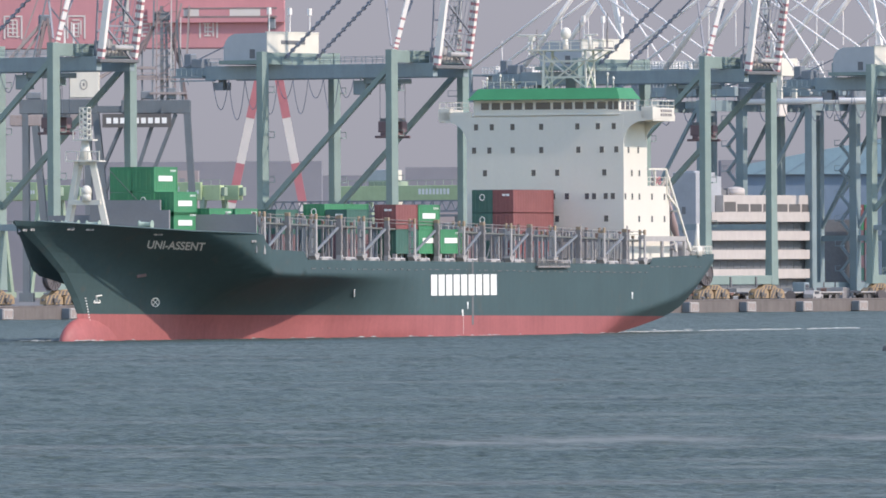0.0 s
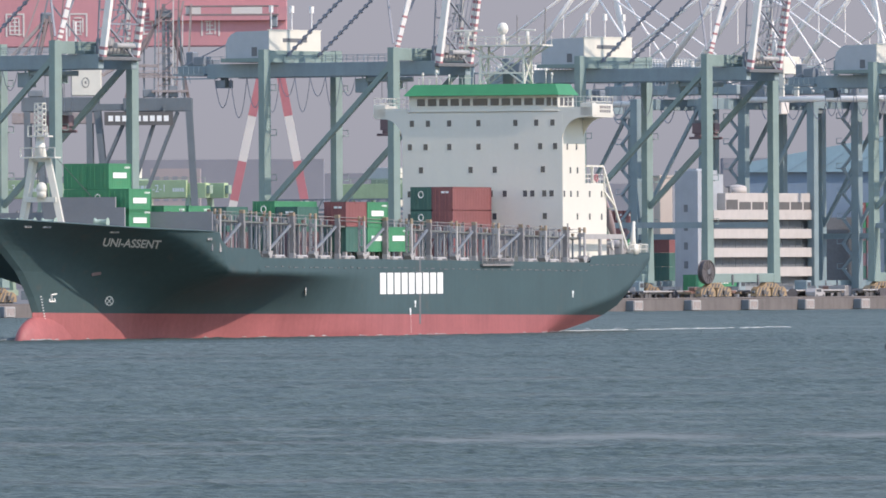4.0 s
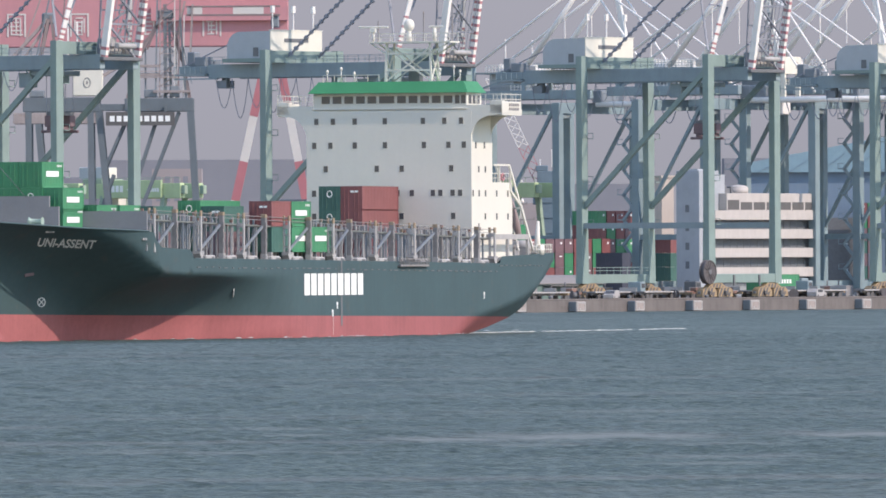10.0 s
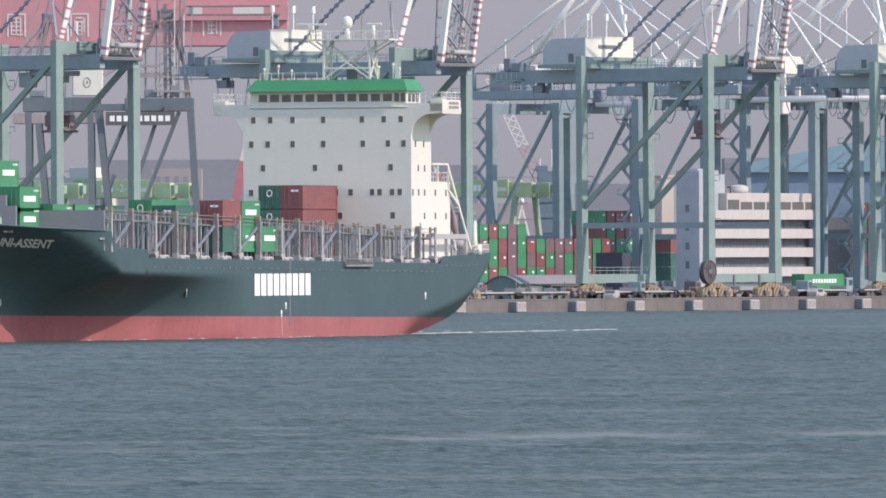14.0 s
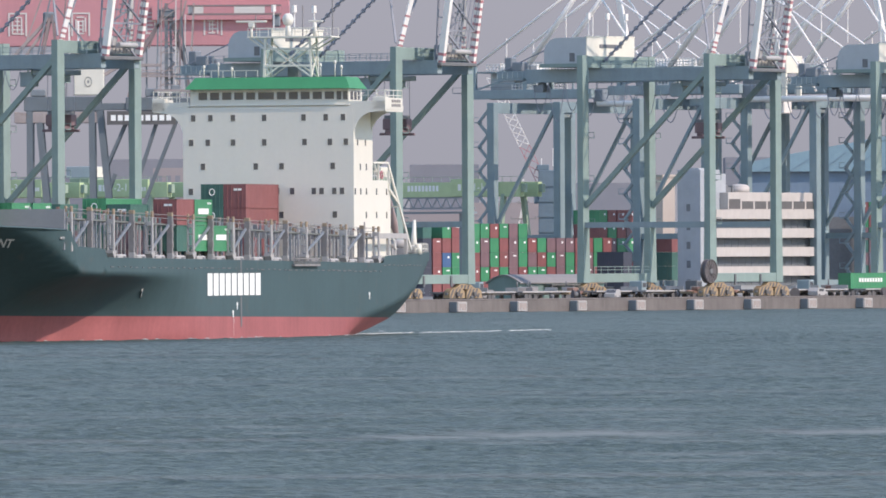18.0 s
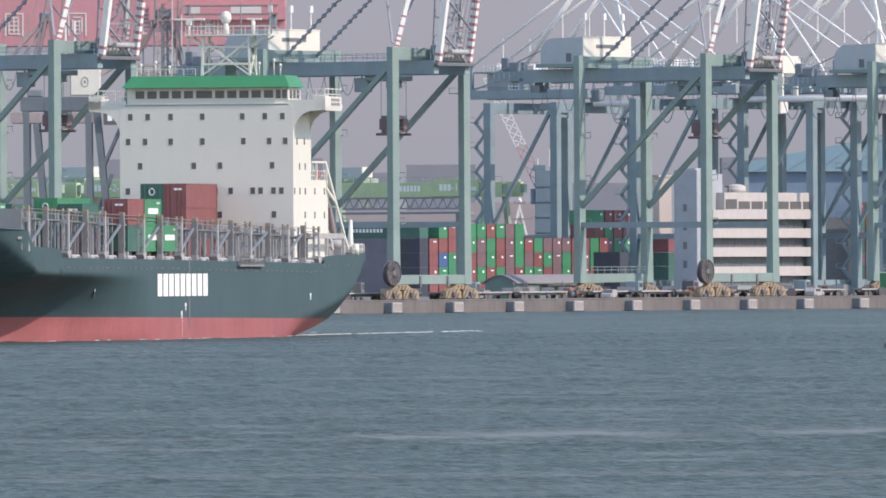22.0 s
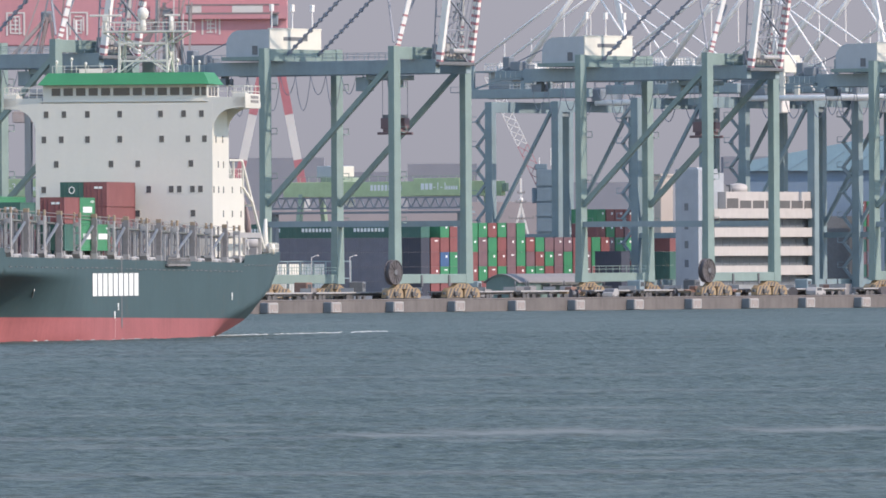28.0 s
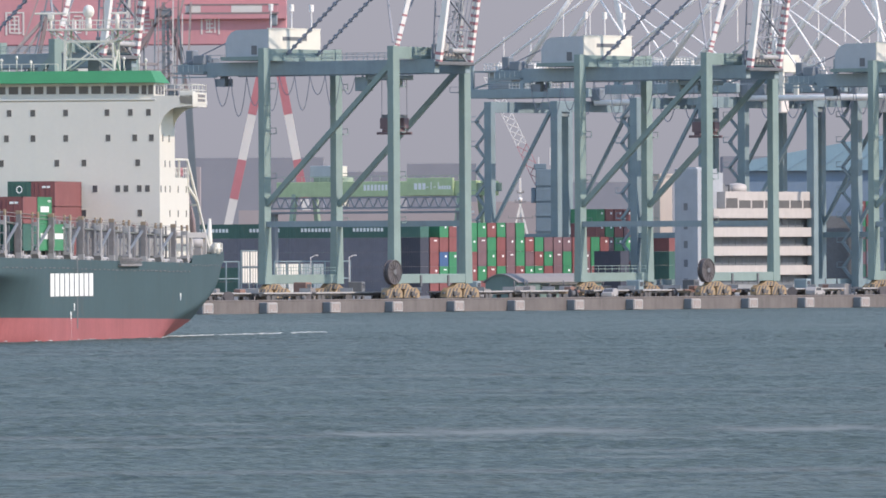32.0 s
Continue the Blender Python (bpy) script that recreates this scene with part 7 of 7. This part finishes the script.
for z in (12.0, 15.0, 18.0, 21.0):
    part("ledge", boxes((0.1, 3.8, -2.2, 2.2, z, z + 0.25)), TEAL, cabin)
part("mast_pole", bars([((3.2, 0, 25.0), (3.2, 0, 28.5)), ((0.9, 0, 24.2), (0.9, 0, 26.6))], 0.16), FARSTAY, cabin)
vm = thing("signal_mast", "white tripod signal mast rising behind the container stacks", "mast", m=pose(15.0, 2330, QZ))
part("legs", bars([((-4.0, 0, 0), (-0.12, 0, 16.4)), ((4.0, 0, 0), (0.12, 0, 16.4)), ((0, 1.5, 0), (0, 0, 16.4)), ((0, 0, 16.4), (0, 0, 22.0))], 0.4), FARSTAY, vm)
for a, z in ((2.4, 14.4), (1.0, 17.4), (0.7, 19.2)):
    part("cross_arm", boxes((-a, a, -0.32, -0.12, z - 0.1, z + 0.1), (-a, -a + 0.2, -0.32, -0.12, z + 0.1, z + 0.45), (a - 0.2, a, -0.32, -0.12, z + 0.1, z + 0.45)), STEEL, vm, "grey cross arm")
part("lamp", ball(bmesh.new(), (0, 0, 17.9), 0.42, 0.42, 0.5, 10, 8), FARSTAY, vm)


def tractor(m, mat, label):
    """A yard tractor with a square cab."""
    c = thing("yard_tractor", label, "truck", "vehicles", m)
    part("chassis", boxes((-2.6, 2.6, -1.1, 1.1, 0.7, 1.0), bevel=0.03), DARK, c)
    cab = part("cab", boxes((0.9, 2.6, -1.15, 1.15, 1.0, 2.9), bevel=0.1), mat, c)
    part("windscreen", boxes((2.6, 2.63, -0.95, 0.95, 1.9, 2.7)), GLASS, cab)
    part("side_window", boxes((1.1, 2.3, -1.18, -1.15, 1.9, 2.6)), GLASS, cab)
    part("tank", boxes((-0.6, 0.7, -1.15, -0.6, 0.6, 1.3), bevel=0.06), STEEL, c)
    for x in (-1.7, 1.8):
        for y in (-0.95, 0.95):
            w = bmesh.new()
            tube(w, [(x, y - 0.2, 0.5), (x, y + 0.2, 0.5)], 0.5, 12)
            part("wheel", w, STRIPE_K, c)
    return c


for s, n, a, mt, words in ((70, 13, 8, GIRDER, "dull green"), (105, 25.5, 2, DARK, "dark grey"), (121, 14, 6, GIRDER, "dull green"), (150, 12, 4, RUSTY, "brown"), (168, 14, 0, GIRDER, "dull green"), (14, 28, 20, DARK, "dark grey"), (-20, 15, 5, RUSTY, "brown"), (40, 24, 12, GIRDER, "dull green")):
    tractor(quay(s, n, QZ, a), mt, words + " yard tractor parked on the quay")

lot = random.Random(21)
for i in range(26):
    copy_thing(tra, quay(-66 + i * 11.5 + lot.uniform(-2, 2), lot.uniform(9, 15), QZ, lot.uniform(-10, 10)))


def spreader_stand(m):
    """A spare lifting frame parked on trestles."""
    c = thing("spare_spreader", "rusty spare lifting frame parked on the quay", "spreader", "spare frames", m)
    part("beam", boxes((-3.0, 3.0, -0.25, 0.25, 0.9, 1.35), bevel=0.03), RUSTY, c)
    for x in (-2.9, 2.9):
        part("end_arm", boxes((x - 0.18, x + 0.18, -1.2, 1.2, 0.8, 1.15), bevel=0.03), STRIPE_Y, c)
        part("trestle", bars([((x * 0.8, -0.6, 0), (x * 0.8, 0, 0.9)), ((x * 0.8, 0.6, 0), (x * 0.8, 0, 0.9))], 0.12), DARK, c)
    part("head", boxes((-0.8, 0.8, -0.6, 0.6, 1.35, 1.9), bevel=0.08), RUSTY, c)
    return c


spare = spreader_stand(quay(8, 16, QZ, 3))
for s, n, a in ((30, 20, -8), (54, 14, 4), (84, 10, 0), (98, 13, 6), (134, 25.5, -5), (148, 25.5, 2), (186, 12, 0), (-38, 13, 4), (200, 16, 3)):
    copy_thing(spare, quay(s, n, QZ, a))


def cable_reel(m):
    c = thing("cable_reel", "small dark cable reel standing on the quay", "reel", "reels", m)
    for y in (-0.5, 0.42):
        bm = bmesh.new()
        tube(bm, [(0, y, 0.8), (0, y + 0.08, 0.8)], 0.8, 16)
        part("flange", bm, RUBBER, c)
    bm = bmesh.new()
    tube(bm, [(0, -0.42, 0.8), (0, 0.42, 0.8)], 0.5, 12)
    part("drum", bm, DARK, c)
    return c


reel = cable_reel(quay(18, 9, QZ, 10))
for s, n in ((46, 8), (76, 9), (110, 8), (139, 9), (172, 8), (-26, 9), (-48, 8), (215, 9)):
    copy_thing(reel, quay(s, n, QZ, 10 + s))


# a mooring buoy out in the fairway
buoy = thing("mooring_buoy", "dark mooring buoy with a pale top afloat in the harbour", "buoy", m=pose(38.25, 1040, 0))
bm = bmesh.new()
tube(bm, [(0, 0, -0.4), (0, 0, 0.1), (0, 0, 0.42), (0, 0, 0.5)], [0.55, 0.62, 0.56, 0.4], 14)
part("float", bm, STRIPE_K, buoy)
part("cap", tube(bmesh.new(), [(0, 0, 0.5), (0, 0, 0.72), (0, 0, 0.8)], [0.34, 0.28, 0.12], 10), BLOCK, buoy, "pale pinkish cap")
part("mooring_ring", tube(bmesh.new(), [(0.2 * math.cos(i * math.pi / 6), 0, 0.85 + 0.15 * math.sin(i * math.pi / 6)) for i in range(13)], 0.03, 5), DARK, buoy)


# a lorry that carries a green container along the quay
lorry = thing("container_lorry", "dull green lorry hauling a container along the quay", "truck", "vehicles", quay(89.7, 20, QZ))
part("chassis", boxes((-6.2, 6.3, -0.5, 0.5, 0.85, 1.3), bevel=0.03), DARK, lorry)
for x in (-5.0, 5.0):
    part("bolster", boxes((x - 0.2, x + 0.2, -1.2, 1.2, 1.05, 1.34)), DARK, lorry)
cab = part("cab", boxes((6.9, 8.9, -1.2, 1.2, 0.9, 3.3), bevel=0.12), GIRDER, lorry, "dull green cab")
part("windscreen", boxes((8.9, 8.93, -1.0, 1.0, 2.0, 3.0)), GLASS, cab)
part("side_window", boxes((7.5, 8.6, -1.23, -1.2, 2.0, 2.9)), GLASS, cab)
part("front_frame", boxes((5.6, 8.9, -0.9, 0.9, 0.6, 0.9)), DARK, lorry)
for x in (-5.2, -3.9, 5.9, 8.0):
    for y in (-1.0, 1.0):
        w = bmesh.new()
        tube(w, [(x, y - 0.18, 0.5), (x, y + 0.18, 0.5)], 0.5, 12)
        part("wheel", w, STRIPE_K, lorry)
load = container("G", FORTY, "strip", "carried on the lorry", quay(89.7, 20, QZ + 1.35, 180))
DRIVE = [(0, 91.4), (3, 100.8), (10, 122.3), (14, 136.0), (18, 149.8), (24, 170.7), (32, 199.3)]
MOVERS.append((lorry, [(t, quay(s, 20)) for t, s in DRIVE]))
MOVERS.append((load, [(t, quay(s, 20, QZ + 1.35, 180)) for t, s in DRIVE]))


# ---- what moves ----
def ship_pose(t):
    """The ship comes on slowly and turns its bow towards the shore."""
    s = (t - 16.0) / 16.0
    x, y = -16.049 - 24.960 * s + 2.3994 * s * s, 1300.154 - 55.896 * s + 7.6677 * s * s
    a = 73.711 + 5.486 * s - 0.3170 * s * s
    return pose(x, y, 0, 0, 0, 180.0 + a)


def motions():
    times = [2.0 * i for i in range(17)]
    for ob, m in AFLOAT:
        walk(ob, [(t, ship_pose(t) @ m) for t in times])
    for ob, rows in MOVERS:
        walk(ob, rows)


motions()
